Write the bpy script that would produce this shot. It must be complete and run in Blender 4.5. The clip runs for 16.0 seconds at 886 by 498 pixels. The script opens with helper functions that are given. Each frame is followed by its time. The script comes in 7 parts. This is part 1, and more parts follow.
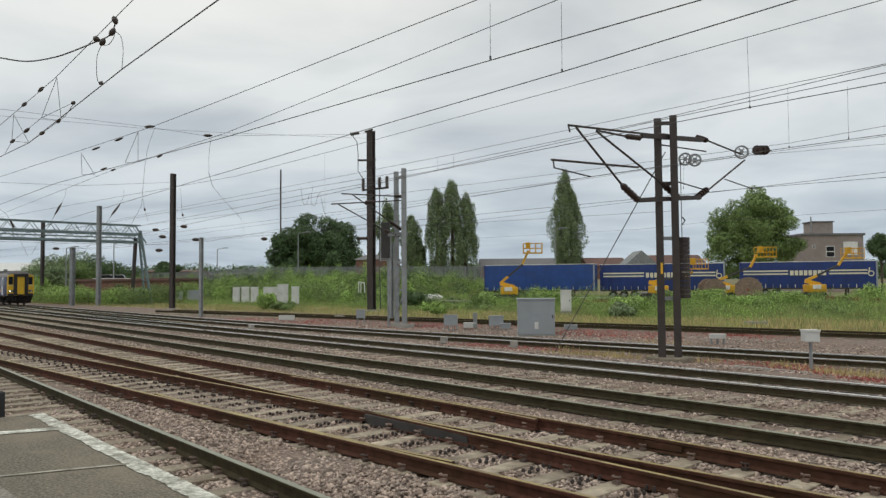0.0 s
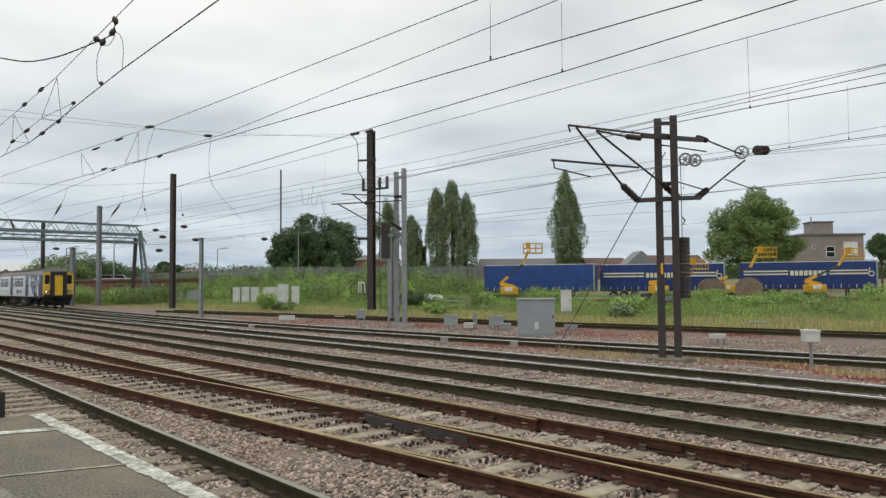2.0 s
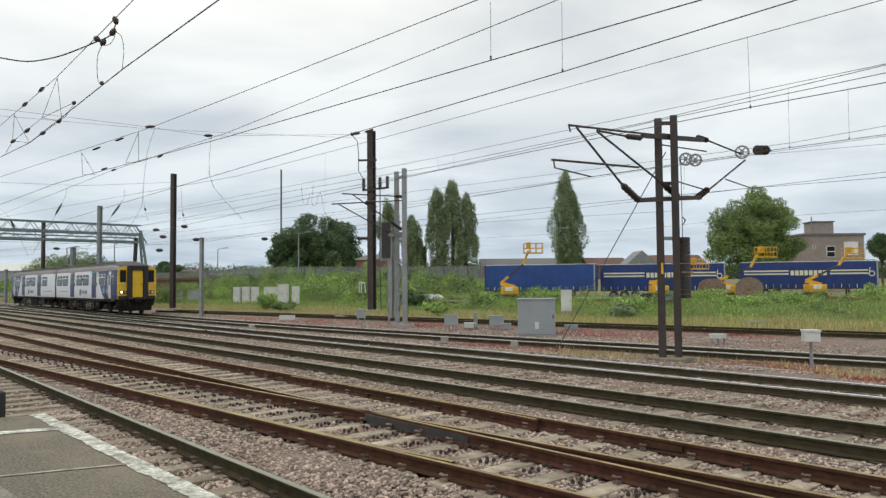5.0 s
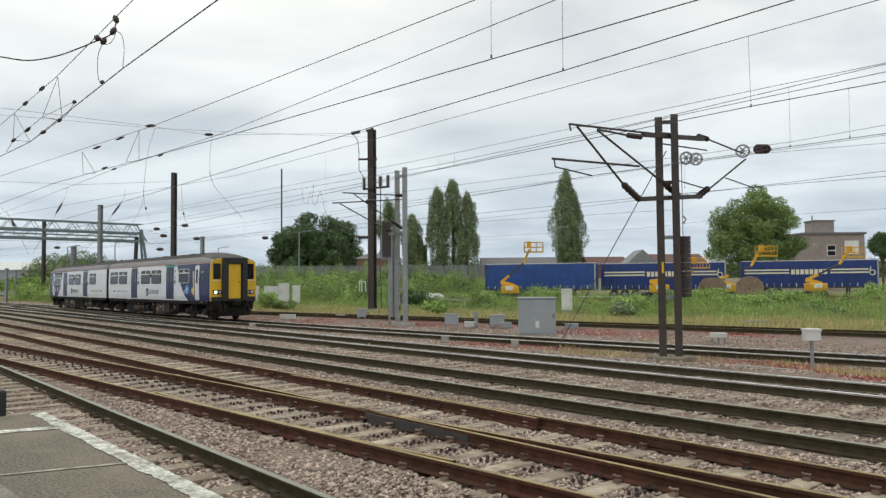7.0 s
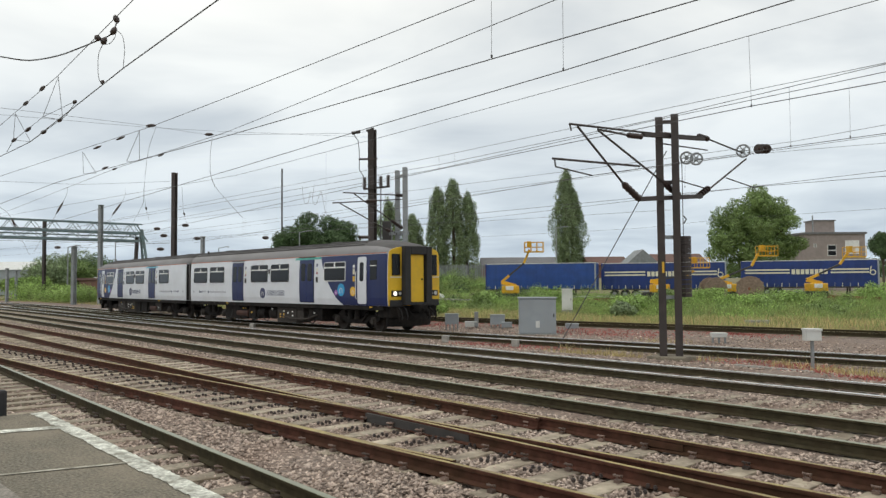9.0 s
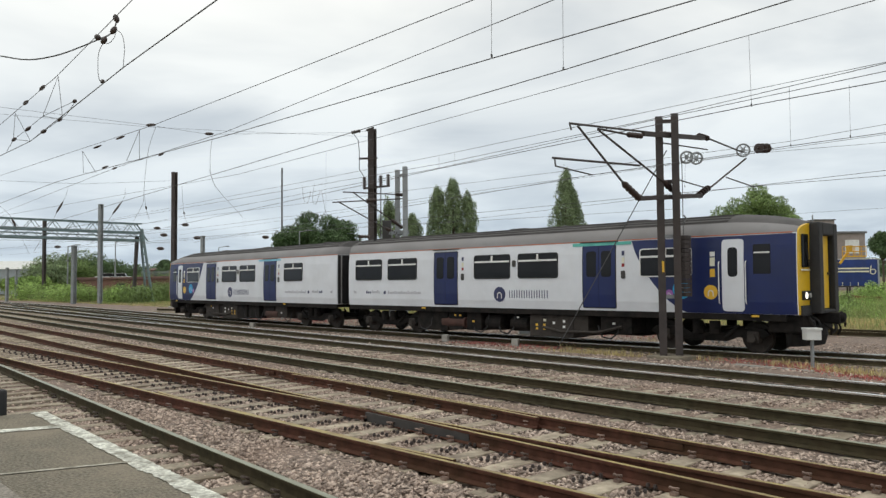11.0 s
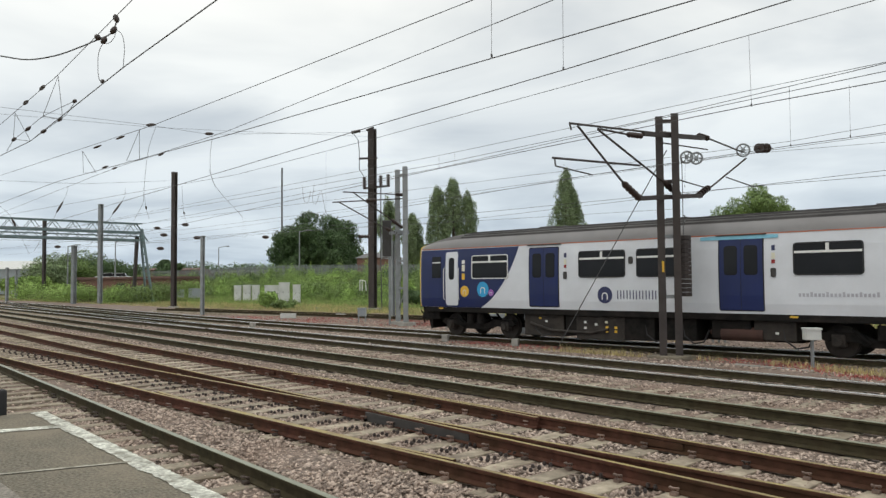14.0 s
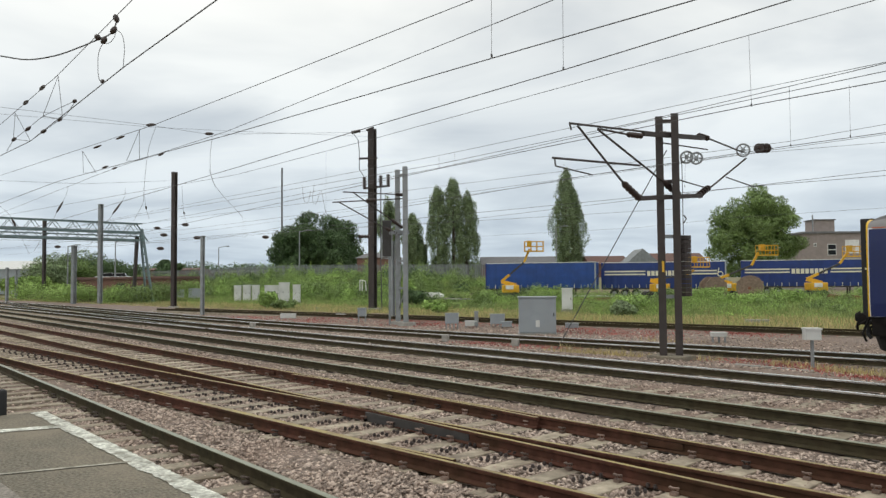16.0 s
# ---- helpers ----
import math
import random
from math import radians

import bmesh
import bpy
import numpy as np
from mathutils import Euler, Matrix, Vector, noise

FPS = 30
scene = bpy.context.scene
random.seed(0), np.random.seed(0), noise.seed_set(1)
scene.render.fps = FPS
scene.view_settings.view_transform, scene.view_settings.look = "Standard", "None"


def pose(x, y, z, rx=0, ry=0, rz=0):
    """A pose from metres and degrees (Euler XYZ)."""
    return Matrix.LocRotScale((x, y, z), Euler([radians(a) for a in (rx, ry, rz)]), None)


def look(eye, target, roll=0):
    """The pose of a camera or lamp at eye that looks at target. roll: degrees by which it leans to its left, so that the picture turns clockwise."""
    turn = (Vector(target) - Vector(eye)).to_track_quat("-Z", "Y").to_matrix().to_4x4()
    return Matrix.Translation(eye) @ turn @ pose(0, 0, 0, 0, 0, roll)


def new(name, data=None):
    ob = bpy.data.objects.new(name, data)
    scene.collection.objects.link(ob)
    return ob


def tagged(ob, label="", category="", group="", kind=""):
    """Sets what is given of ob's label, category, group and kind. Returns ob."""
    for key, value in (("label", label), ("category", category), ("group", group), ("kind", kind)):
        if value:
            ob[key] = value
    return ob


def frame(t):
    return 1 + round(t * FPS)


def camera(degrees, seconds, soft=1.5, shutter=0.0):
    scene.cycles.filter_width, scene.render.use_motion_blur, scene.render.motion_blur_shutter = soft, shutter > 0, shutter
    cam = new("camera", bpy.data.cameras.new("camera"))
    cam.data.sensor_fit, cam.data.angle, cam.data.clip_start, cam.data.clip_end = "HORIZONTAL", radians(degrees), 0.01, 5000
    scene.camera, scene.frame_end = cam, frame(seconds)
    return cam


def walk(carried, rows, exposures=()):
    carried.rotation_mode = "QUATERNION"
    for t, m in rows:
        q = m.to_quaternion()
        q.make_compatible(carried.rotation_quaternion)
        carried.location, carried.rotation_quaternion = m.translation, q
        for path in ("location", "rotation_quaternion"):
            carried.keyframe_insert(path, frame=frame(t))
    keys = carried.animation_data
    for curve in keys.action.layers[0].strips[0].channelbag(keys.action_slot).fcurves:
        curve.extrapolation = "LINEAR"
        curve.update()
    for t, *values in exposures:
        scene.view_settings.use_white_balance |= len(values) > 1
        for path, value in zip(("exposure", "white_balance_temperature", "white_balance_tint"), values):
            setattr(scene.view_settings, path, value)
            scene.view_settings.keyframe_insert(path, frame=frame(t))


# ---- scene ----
# camera: seated eye height on the platform, almost still
TILT, LEAN, TURN = 2.468, -0.463, 46.818
cam = camera(60.03, 16.0, soft=1.38)


def aim(turn=0.0, tilt=0.0, lean=0.0):
    return pose(0, 0, 1.898, 90 + TILT + tilt, 0, TURN + turn) @ pose(0, 0, 0, 0, 0, LEAN + lean)


walk(cam, [(0.0, aim(-0.095, 0.135)), (2.0, aim(-0.085, 0.145)), (4.0, aim(-0.065, 0.14)), (6.5, aim(-0.045, 0.09)), (7.3, aim(-0.015, 0.05)),
           (9.0, aim(0, 0.05)), (11.5, aim()), (16.0, aim())],
     exposures=[(0.0, -0.42), (1.0, -0.36), (2.5, -0.2), (4.0, -0.15), (16.0, -0.17)])

# light: bright overcast sky, weak wide sun high behind the platform
world = bpy.data.worlds.new("world")
scene.world = world
world.use_nodes = True
wn, wl = world.node_tree.nodes, world.node_tree.links
wn.clear()
w_out = wn.new("ShaderNodeOutputWorld")
w_bg = wn.new("ShaderNodeBackground")
w_bg.inputs["Strength"].default_value = 0.1
w_sky = wn.new("ShaderNodeTexSky")
w_sky.sky_type = "NISHITA"
w_sky.sun_disc = False
w_sky.sun_elevation = radians(55)
w_sky.sun_rotation = radians(200)
w_sky.dust_density = 3.0
# cloud deck: pale grey sheets with soft darker banks, stretched towards the horizon
w_tc = wn.new("ShaderNodeTexCoord")
w_sep = wn.new("ShaderNodeSeparateXYZ")
wl.new(w_tc.outputs["Generated"], w_sep.inputs[0])
w_zz = wn.new("ShaderNodeMath")
w_zz.operation = "ADD"
w_zz.inputs[1].default_value = 0.12
wl.new(w_sep.outputs["Z"], w_zz.inputs[0])
w_px = wn.new("ShaderNodeMath")
w_px.operation = "DIVIDE"
wl.new(w_sep.outputs["X"], w_px.inputs[0])
wl.new(w_zz.outputs[0], w_px.inputs[1])
w_py = wn.new("ShaderNodeMath")
w_py.operation = "DIVIDE"
wl.new(w_sep.outputs["Y"], w_py.inputs[0])
wl.new(w_zz.outputs[0], w_py.inputs[1])
w_com = wn.new("ShaderNodeCombineXYZ")
wl.new(w_px.outputs[0], w_com.inputs["X"])
wl.new(w_py.outputs[0], w_com.inputs["Y"])
w_n = wn.new("ShaderNodeTexNoise")
w_n.inputs["Scale"].default_value = 0.9
w_n.inputs["Detail"].default_value = 5.0
w_n.inputs["Roughness"].default_value = 0.5
w_n.inputs["Distortion"].default_value = 0.4
wl.new(w_com.outputs[0], w_n.inputs["Vector"])
w_ramp = wn.new("ShaderNodeValToRGB")
w_ramp.color_ramp.elements[0].position, w_ramp.color_ramp.elements[0].color = 0.3, (8.0, 8.4, 8.7, 1)
w_ramp.color_ramp.elements[1].position, w_ramp.color_ramp.elements[1].color = 0.6, (12.4, 12.4, 12.0, 1)
wl.new(w_n.outputs["Fac"], w_ramp.inputs["Fac"])
w_mix = wn.new("ShaderNodeMixRGB")
w_mix.inputs["Fac"].default_value = 0.94
wl.new(w_sky.outputs[0], w_mix.inputs[1])
wl.new(w_ramp.outputs[0], w_mix.inputs[2])
# the deck is thinner and bluer towards the horizon
w_up = wn.new("ShaderNodeMapRange")
w_up.inputs["From Min"].default_value, w_up.inputs["From Max"].default_value = 0.0, 0.42
wl.new(w_sep.outputs["Z"], w_up.inputs["Value"])
w_grad = wn.new("ShaderNodeMixRGB")
w_grad.inputs[1].default_value, w_grad.inputs[2].default_value = (0.62, 0.72, 0.83, 1), (1.04, 1.03, 1.0, 1)
wl.new(w_up.outputs[0], w_grad.inputs["Fac"])
w_mul = wn.new("ShaderNodeMixRGB")
w_mul.blend_type = "MULTIPLY"
w_mul.inputs["Fac"].default_value = 1.0
wl.new(w_mix.outputs[0], w_mul.inputs[1])
wl.new(w_grad.outputs[0], w_mul.inputs[2])
wl.new(w_mul.outputs[0], w_bg.inputs["Color"])
wl.new(w_bg.outputs[0], w_out.inputs["Surface"])
sun = new("sun", bpy.data.lights.new("sun", "SUN"))
sun.data.energy, sun.data.angle, sun.data.color = 0.6, radians(25), (1.0, 0.97, 0.92)
sun.matrix_world = look((0, 0, 50), (12, 45, -40))


# ---- materials ----
def mat(name, base, rough=0.8, metal=0.0, vary=0.25, scale=4.0, dirt=None, dirt_scale=0.6, dirt_amount=0.5, bump=0.2, bump_scale=None,
        random_amount=0.0, island=0.0, spec=None, coords="Object"):
    """A surface with grain at one scale, stains at a larger one and fine relief."""
    m = bpy.data.materials.new(name)
    m.use_nodes = True
    nt = m.node_tree
    n, l = nt.nodes, nt.links
    bsdf = n["Principled BSDF"]
    bsdf.inputs["Roughness"].default_value, bsdf.inputs["Metallic"].default_value = rough, metal
    if spec is not None:
        bsdf.inputs["Specular IOR Level"].default_value = spec
    geo = n.new("ShaderNodeNewGeometry")
    where = geo.outputs["Position"]
    if coords == "Object":
        tc = n.new("ShaderNodeTexCoord")
        where = tc.outputs["Object"]
    grain = n.new("ShaderNodeTexNoise")
    grain.inputs["Scale"].default_value, grain.inputs["Detail"].default_value = scale, 6.0
    l.new(where, grain.inputs["Vector"])
    hsv = n.new("ShaderNodeHueSaturation")
    hsv.inputs["Color"].default_value = (*base, 1)
    val = n.new("ShaderNodeMapRange")
    val.inputs["From Min"].default_value, val.inputs["From Max"].default_value = 0.3, 0.7
    val.inputs["To Min"].default_value, val.inputs["To Max"].default_value = 1 - vary, 1 + vary
    l.new(grain.outputs["Fac"], val.inputs["Value"])
    value = val.outputs[0]
    for amount, source in ((random_amount, "obj"), (island, "isl")):
        if amount:
            src = n.new("ShaderNodeObjectInfo").outputs["Random"] if source == "obj" else geo.outputs["Random Per Island"]
            mr = n.new("ShaderNodeMapRange")
            mr.inputs["To Min"].default_value, mr.inputs["To Max"].default_value = 1 - amount, 1 + amount
            l.new(src, mr.inputs["Value"])
            mul = n.new("ShaderNodeMath")
            mul.operation = "MULTIPLY"
            l.new(value, mul.inputs[0])
            l.new(mr.outputs[0], mul.inputs[1])
            value = mul.outputs[0]
    l.new(value, hsv.inputs["Value"])
    colour = hsv.outputs[0]
    if dirt is not None:
        big = n.new("ShaderNodeTexNoise")
        big.inputs["Scale"].default_value, big.inputs["Detail"].default_value, big.inputs["Roughness"].default_value = dirt_scale, 5.0, 0.65
        l.new(where, big.inputs["Vector"])
        mr = n.new("ShaderNodeMapRange")
        mr.inputs["From Min"].default_value, mr.inputs["From Max"].default_value = 0.42, 0.68
        mr.inputs["To Max"].default_value = dirt_amount
        l.new(big.outputs["Fac"], mr.inputs["Value"])
        mx = n.new("ShaderNodeMixRGB")
        mx.inputs[2].default_value = (*dirt, 1)
        l.new(mr.outputs[0], mx.inputs["Fac"])
        l.new(colour, mx.inputs[1])
        colour = mx.outputs[0]
    l.new(colour, bsdf.inputs["Base Color"])
    if bump:
        bn = n.new("ShaderNodeTexNoise")
        bn.inputs["Scale"].default_value, bn.inputs["Detail"].default_value = bump_scale or scale * 3, 4.0
        l.new(where, bn.inputs["Vector"])
        b = n.new("ShaderNodeBump")
        b.inputs["Strength"].default_value, b.inputs["Distance"].default_value = bump, 0.02
        l.new(bn.outputs["Fac"], b.inputs["Height"])
        l.new(b.outputs[0], bsdf.inputs["Normal"])
    return m


def glow(name, colour, strength):
    m = bpy.data.materials.new(name)
    m.use_nodes = True
    b = m.node_tree.nodes["Principled BSDF"]
    b.inputs["Base Color"].default_value = (*colour, 1)
    b.inputs["Emission Color"].default_value, b.inputs["Emission Strength"].default_value = (*colour, 1), strength
    return m


M = {
    "earth": mat("earth", (0.19, 0.155, 0.09), 0.95, vary=0.4, scale=3, dirt=(0.17, 0.21, 0.07), dirt_scale=0.25, dirt_amount=0.7, bump=0.6, coords="World"),
    # bed colour is darker than the stones, so shade in the gaps is painted in
    "ballast": mat("ballast", (0.205, 0.158, 0.128), 0.92, vary=0.55, scale=14, dirt=(0.19, 0.125, 0.09), dirt_scale=0.5, dirt_amount=0.7, bump=1.0, bump_scale=22, coords="World"),
    "stone": mat("stone", (0.43, 0.348, 0.292), 0.9, vary=0.25, scale=30, island=0.62, dirt=(0.27, 0.19, 0.145), dirt_scale=0.5, dirt_amount=0.6, bump=0.3, coords="World"),
    "sleeper_concrete": mat("sleeper_concrete", (0.33, 0.29, 0.22), 0.9, vary=0.25, scale=12, random_amount=0.25, dirt=(0.17, 0.13, 0.09), dirt_scale=2.5, dirt_amount=0.8, coords="World"),
    "sleeper_timber": mat("sleeper_timber", (0.40, 0.345, 0.26), 0.9, vary=0.3, scale=9, random_amount=0.3, dirt=(0.13, 0.10, 0.075), dirt_scale=1.5, dirt_amount=0.9, coords="World"),
    "rail_rust": mat("rail_rust", (0.085, 0.038, 0.027), 0.8, spec=0.1, vary=0.35, scale=8, dirt=(0.048, 0.034, 0.018), dirt_scale=0.4, dirt_amount=0.8, coords="World"),
    "rail_dark": mat("rail_dark", (0.052, 0.045, 0.027), 0.8, spec=0.08, vary=0.3, scale=8, dirt=(0.064, 0.046, 0.028), dirt_scale=0.9, dirt_amount=0.6, coords="World"),
    "rail_top": mat("rail_top", (0.30, 0.31, 0.235), 0.42, metal=1.0, vary=0.1, scale=5, bump=0.0, coords="World"),
    "rail_bright": mat("rail_bright", (0.72, 0.73, 0.72), 0.24, metal=1.0, vary=0.1, scale=5, bump=0.0, coords="World"),
    "rail_top_rust": mat("rail_top_rust", (0.36, 0.285, 0.10), 0.5, metal=0.4, vary=0.25, scale=5, dirt=(0.16, 0.10, 0.05), dirt_scale=1.2, dirt_amount=0.7, bump=0.0, coords="World"),
    "clip": mat("clip", (0.17, 0.12, 0.098), 0.7, vary=0.3, scale=20, random_amount=0.75),
    "asphalt": mat("asphalt", (0.185, 0.165, 0.125), 0.95, vary=0.6, scale=60, dirt=(0.29, 0.25, 0.185), dirt_scale=2.2, dirt_amount=0.75, bump=0.7, bump_scale=140, coords="World"),
    "joint_seal": mat("joint_seal", (0.42, 0.40, 0.33), 0.95, vary=0.35, scale=20, dirt=(0.16, 0.15, 0.11), dirt_scale=6, dirt_amount=0.9, coords="World"),
    "asphalt_patch": mat("asphalt_patch", (0.29, 0.265, 0.225), 0.95, vary=0.4, scale=60, dirt=(0.13, 0.12, 0.095), dirt_scale=5, dirt_amount=0.6, bump=0.7, bump_scale=110, coords="World"),
    "white_line": mat("white_line", (0.70, 0.71, 0.63), 0.9, vary=0.45, scale=45, dirt=(0.19, 0.18, 0.14), dirt_scale=9, dirt_amount=0.95, bump=0.5, bump_scale=80, coords="World"),
    "concrete": mat("concrete", (0.36, 0.35, 0.32), 0.9, vary=0.2, scale=8, dirt=(0.2, 0.19, 0.16), dirt_scale=1.2, coords="World"),
    "steel_brown": mat("steel_brown", (0.046, 0.037, 0.035), 0.65, vary=0.25, scale=3, dirt=(0.06, 0.042, 0.034), dirt_scale=1.0, dirt_amount=0.5),
    "steel_grey": mat("steel_grey", (0.30, 0.32, 0.33), 0.55, metal=0.3, vary=0.15, scale=3, dirt=(0.2, 0.2, 0.19), dirt_scale=1.2),
    "steel_green": mat("steel_green", (0.16, 0.225, 0.235), 0.6, metal=0.1, vary=0.2, scale=2, dirt=(0.13, 0.15, 0.15), dirt_scale=0.8),
    "wire": mat("wire", (0.09, 0.09, 0.092), 0.6, vary=0.1, bump=0),
    "insulator": mat("insulator", (0.04, 0.024, 0.02), 0.35, vary=0.2, scale=6),
    "cabinet_grey": mat("cabinet_grey", (0.31, 0.345, 0.37), 0.5, vary=0.08, scale=3, dirt=(0.26, 0.27, 0.27), dirt_scale=1.5, dirt_amount=0.5, bump=0.05),
    "cabinet_pale": mat("cabinet_pale", (0.67, 0.68, 0.66), 0.55, vary=0.08, scale=3, dirt=(0.36, 0.38, 0.33), dirt_scale=1.5, dirt_amount=0.6, bump=0.05),
    "train_white": mat("train_white", (0.70, 0.725, 0.765), 0.3, vary=0.04, scale=1.5, dirt=(0.58, 0.595, 0.62), dirt_scale=0.8, dirt_amount=0.45, bump=0.04, bump_scale=2),
    "train_blue": mat("train_blue", (0.007, 0.017, 0.095), 0.4, vary=0.12, scale=1.5, dirt=(0.014, 0.022, 0.07), dirt_scale=0.9, dirt_amount=0.5, bump=0.04, bump_scale=2),
    "train_yellow": mat("train_yellow", (0.75, 0.47, 0.015), 0.4, vary=0.08, scale=2, dirt=(0.5, 0.32, 0.03), dirt_scale=1.5, dirt_amount=0.5, bump=0.03),
    "train_grey": mat("train_grey", (0.235, 0.23, 0.232), 0.6, vary=0.12, scale=2, dirt=(0.18, 0.172, 0.168), dirt_scale=1.0, dirt_amount=0.7),
    "train_roof": mat("train_roof", (0.07, 0.067, 0.067), 0.75, vary=0.2, scale=2, dirt=(0.12, 0.113, 0.11), dirt_scale=0.7, dirt_amount=0.6),
    "train_orange": mat("train_orange", (0.50, 0.13, 0.05), 0.5, vary=0.1),
    "under": mat("under", (0.010, 0.0095, 0.009), 0.85, spec=0.2, vary=0.4, scale=4, dirt=(0.026, 0.021, 0.018), dirt_scale=2.0, dirt_amount=0.8),
    "under_brown": mat("under_brown", (0.03, 0.025, 0.021), 0.85, vary=0.4, scale=4, dirt=(0.05, 0.04, 0.033), dirt_scale=2.0),
    "under_rust": mat("under_rust", (0.075, 0.035, 0.026), 0.85, vary=0.35, scale=5, dirt=(0.03, 0.02, 0.017), dirt_scale=2.5, dirt_amount=0.7),
    "rubber": mat("rubber", (0.022, 0.022, 0.023), 0.75, vary=0.2, scale=5),
    "glass_dark": mat("glass_dark", (0.012, 0.012, 0.013), 0.1, vary=0.3, scale=0.8, bump=0, spec=0.22),
    "blue_tilt": mat("blue_tilt", (0.011, 0.037, 0.185), 0.5, vary=0.12, scale=1.5, dirt=(0.014, 0.03, 0.10), dirt_scale=0.6, dirt_amount=0.6, bump=0.25, bump_scale=3),
    "blue_tilt_plain": mat("blue_tilt_plain", (0.015, 0.063, 0.26), 0.5, vary=0.12, scale=1.5, dirt=(0.015, 0.045, 0.15), dirt_scale=0.6, dirt_amount=0.6, bump=0.25, bump_scale=3),
    "cream": mat("cream", (0.72, 0.70, 0.55), 0.6, vary=0.05),
    "white_paint": mat("white_paint", (0.78, 0.78, 0.76), 0.5, vary=0.06, dirt=(0.5, 0.5, 0.47), dirt_scale=1.5),
    "machine_yellow": mat("machine_yellow", (0.72, 0.40, 0.012), 0.45, vary=0.12, scale=3, dirt=(0.4, 0.24, 0.04), dirt_scale=2),
    "dark_metal": mat("dark_metal", (0.045, 0.042, 0.04), 0.6, vary=0.2),
    "wood": mat("wood", (0.26, 0.19, 0.14), 0.85, vary=0.3, scale=6, dirt=(0.14, 0.10, 0.08), dirt_scale=2),
    "rust": mat("rust", (0.23, 0.085, 0.05), 0.85, vary=0.3, scale=5, dirt=(0.11, 0.05, 0.035), dirt_scale=1.5),
    "brick": mat("brick", (0.20, 0.105, 0.08), 0.9, vary=0.25, scale=6, dirt=(0.17, 0.11, 0.09), dirt_scale=0.4, coords="World"),
    "render_wall": mat("render_wall", (0.33, 0.28, 0.262), 0.9, vary=0.1, scale=2, dirt=(0.24, 0.21, 0.19), dirt_scale=0.3, coords="World"),
    "roof_tile": mat("roof_tile", (0.16, 0.09, 0.075), 0.9, vary=0.25, scale=4, dirt=(0.10, 0.075, 0.065), dirt_scale=0.4, coords="World"),
    "roof_grey": mat("roof_grey", (0.17, 0.17, 0.175), 0.85, vary=0.2, scale=3, dirt=(0.11, 0.11, 0.11), dirt_scale=0.4, coords="World"),
    "fence": mat("fence", (0.21, 0.225, 0.23), 0.6, metal=0.2, vary=0.2, scale=2, island=0.15, coords="World"),
    "bark": mat("bark", (0.10, 0.08, 0.06), 0.95, vary=0.35, scale=8),
    "leaf_dark": mat("leaf_dark", (0.072, 0.125, 0.045), 0.7, vary=0.3, scale=1.0, island=0.55, bump=0),
    "leaf_poplar": mat("leaf_poplar", (0.195, 0.26, 0.125), 0.7, vary=0.3, scale=1.0, island=0.5, bump=0),
    "leaf_willow": mat("leaf_willow", (0.175, 0.255, 0.078), 0.7, vary=0.3, scale=1.0, island=0.45, bump=0),
    "leaf_bush": mat("leaf_bush", (0.255, 0.38, 0.098), 0.75, vary=0.35, scale=0.4, island=0.5, bump=0, coords="World"),
    "grass_green": mat("grass_green", (0.25, 0.32, 0.105), 0.8, vary=0.35, scale=0.3, island=0.4, bump=0, coords="World"),
    "grass_dry": mat("grass_dry", (0.50, 0.41, 0.19), 0.85, vary=0.3, scale=0.4, island=0.35, bump=0, coords="World"),
    "weed_red": mat("weed_red", (0.40, 0.115, 0.10), 0.85, vary=0.3, scale=1.0, island=0.4, bump=0, coords="World"),
    "sack": mat("sack", (0.7, 0.7, 0.68), 0.8, vary=0.1, scale=3),
    "teal": mat("teal", (0.22, 0.52, 0.66), 0.5, vary=0.1),
    "header_green": mat("header_green", (0.10, 0.42, 0.36), 0.5, vary=0.15),
    "disc_blue": mat("disc_blue", (0.03, 0.33, 0.62), 0.4, vary=0.05),
    "disc_yellow": mat("disc_yellow", (0.75, 0.45, 0.04), 0.4, vary=0.05),
    "disc_purple": mat("disc_purple", (0.33, 0.12, 0.42), 0.4, vary=0.05),
    "navy": mat("navy", (0.03, 0.035, 0.10), 0.4, vary=0.1),
    "mark_navy": mat("mark_navy", (0.07, 0.075, 0.14), 0.5, vary=0.1),
    "mark_grey": mat("mark_grey", (0.42, 0.42, 0.46), 0.5, vary=0.1),
    "headlight": glow("headlight", (1.0, 0.93, 0.8), 2.0),
    "lamp_glass": mat("lamp_glass", (0.5, 0.5, 0.48), 0.15, vary=0.1, bump=0),
    "marker_red": mat("marker_red", (0.3, 0.02, 0.02), 0.3),
}


# ---- mesh tools ----
def box(bm, lo, hi, m=None, bevel=0.0):
    x0, y0, z0 = lo
    x1, y1, z1 = hi
    vs = [bm.verts.new(m @ Vector(c) if m else c) for c in
          ((x0, y0, z0), (x1, y0, z0), (x1, y1, z0), (x0, y1, z0), (x0, y0, z1), (x1, y0, z1), (x1, y1, z1), (x0, y1, z1))]
    fs = [bm.faces.new([vs[i] for i in q]) for q in ((3, 2, 1, 0), (4, 5, 6, 7), (0, 1, 5, 4), (1, 2, 6, 5), (2, 3, 7, 6), (3, 0, 4, 7))]
    if bevel:
        es = list({e for f in fs for e in f.edges})
        bmesh.ops.bevel(bm, geom=es, offset=bevel, segments=2, profile=0.6, affect="EDGES", clamp_overlap=True)
    return vs


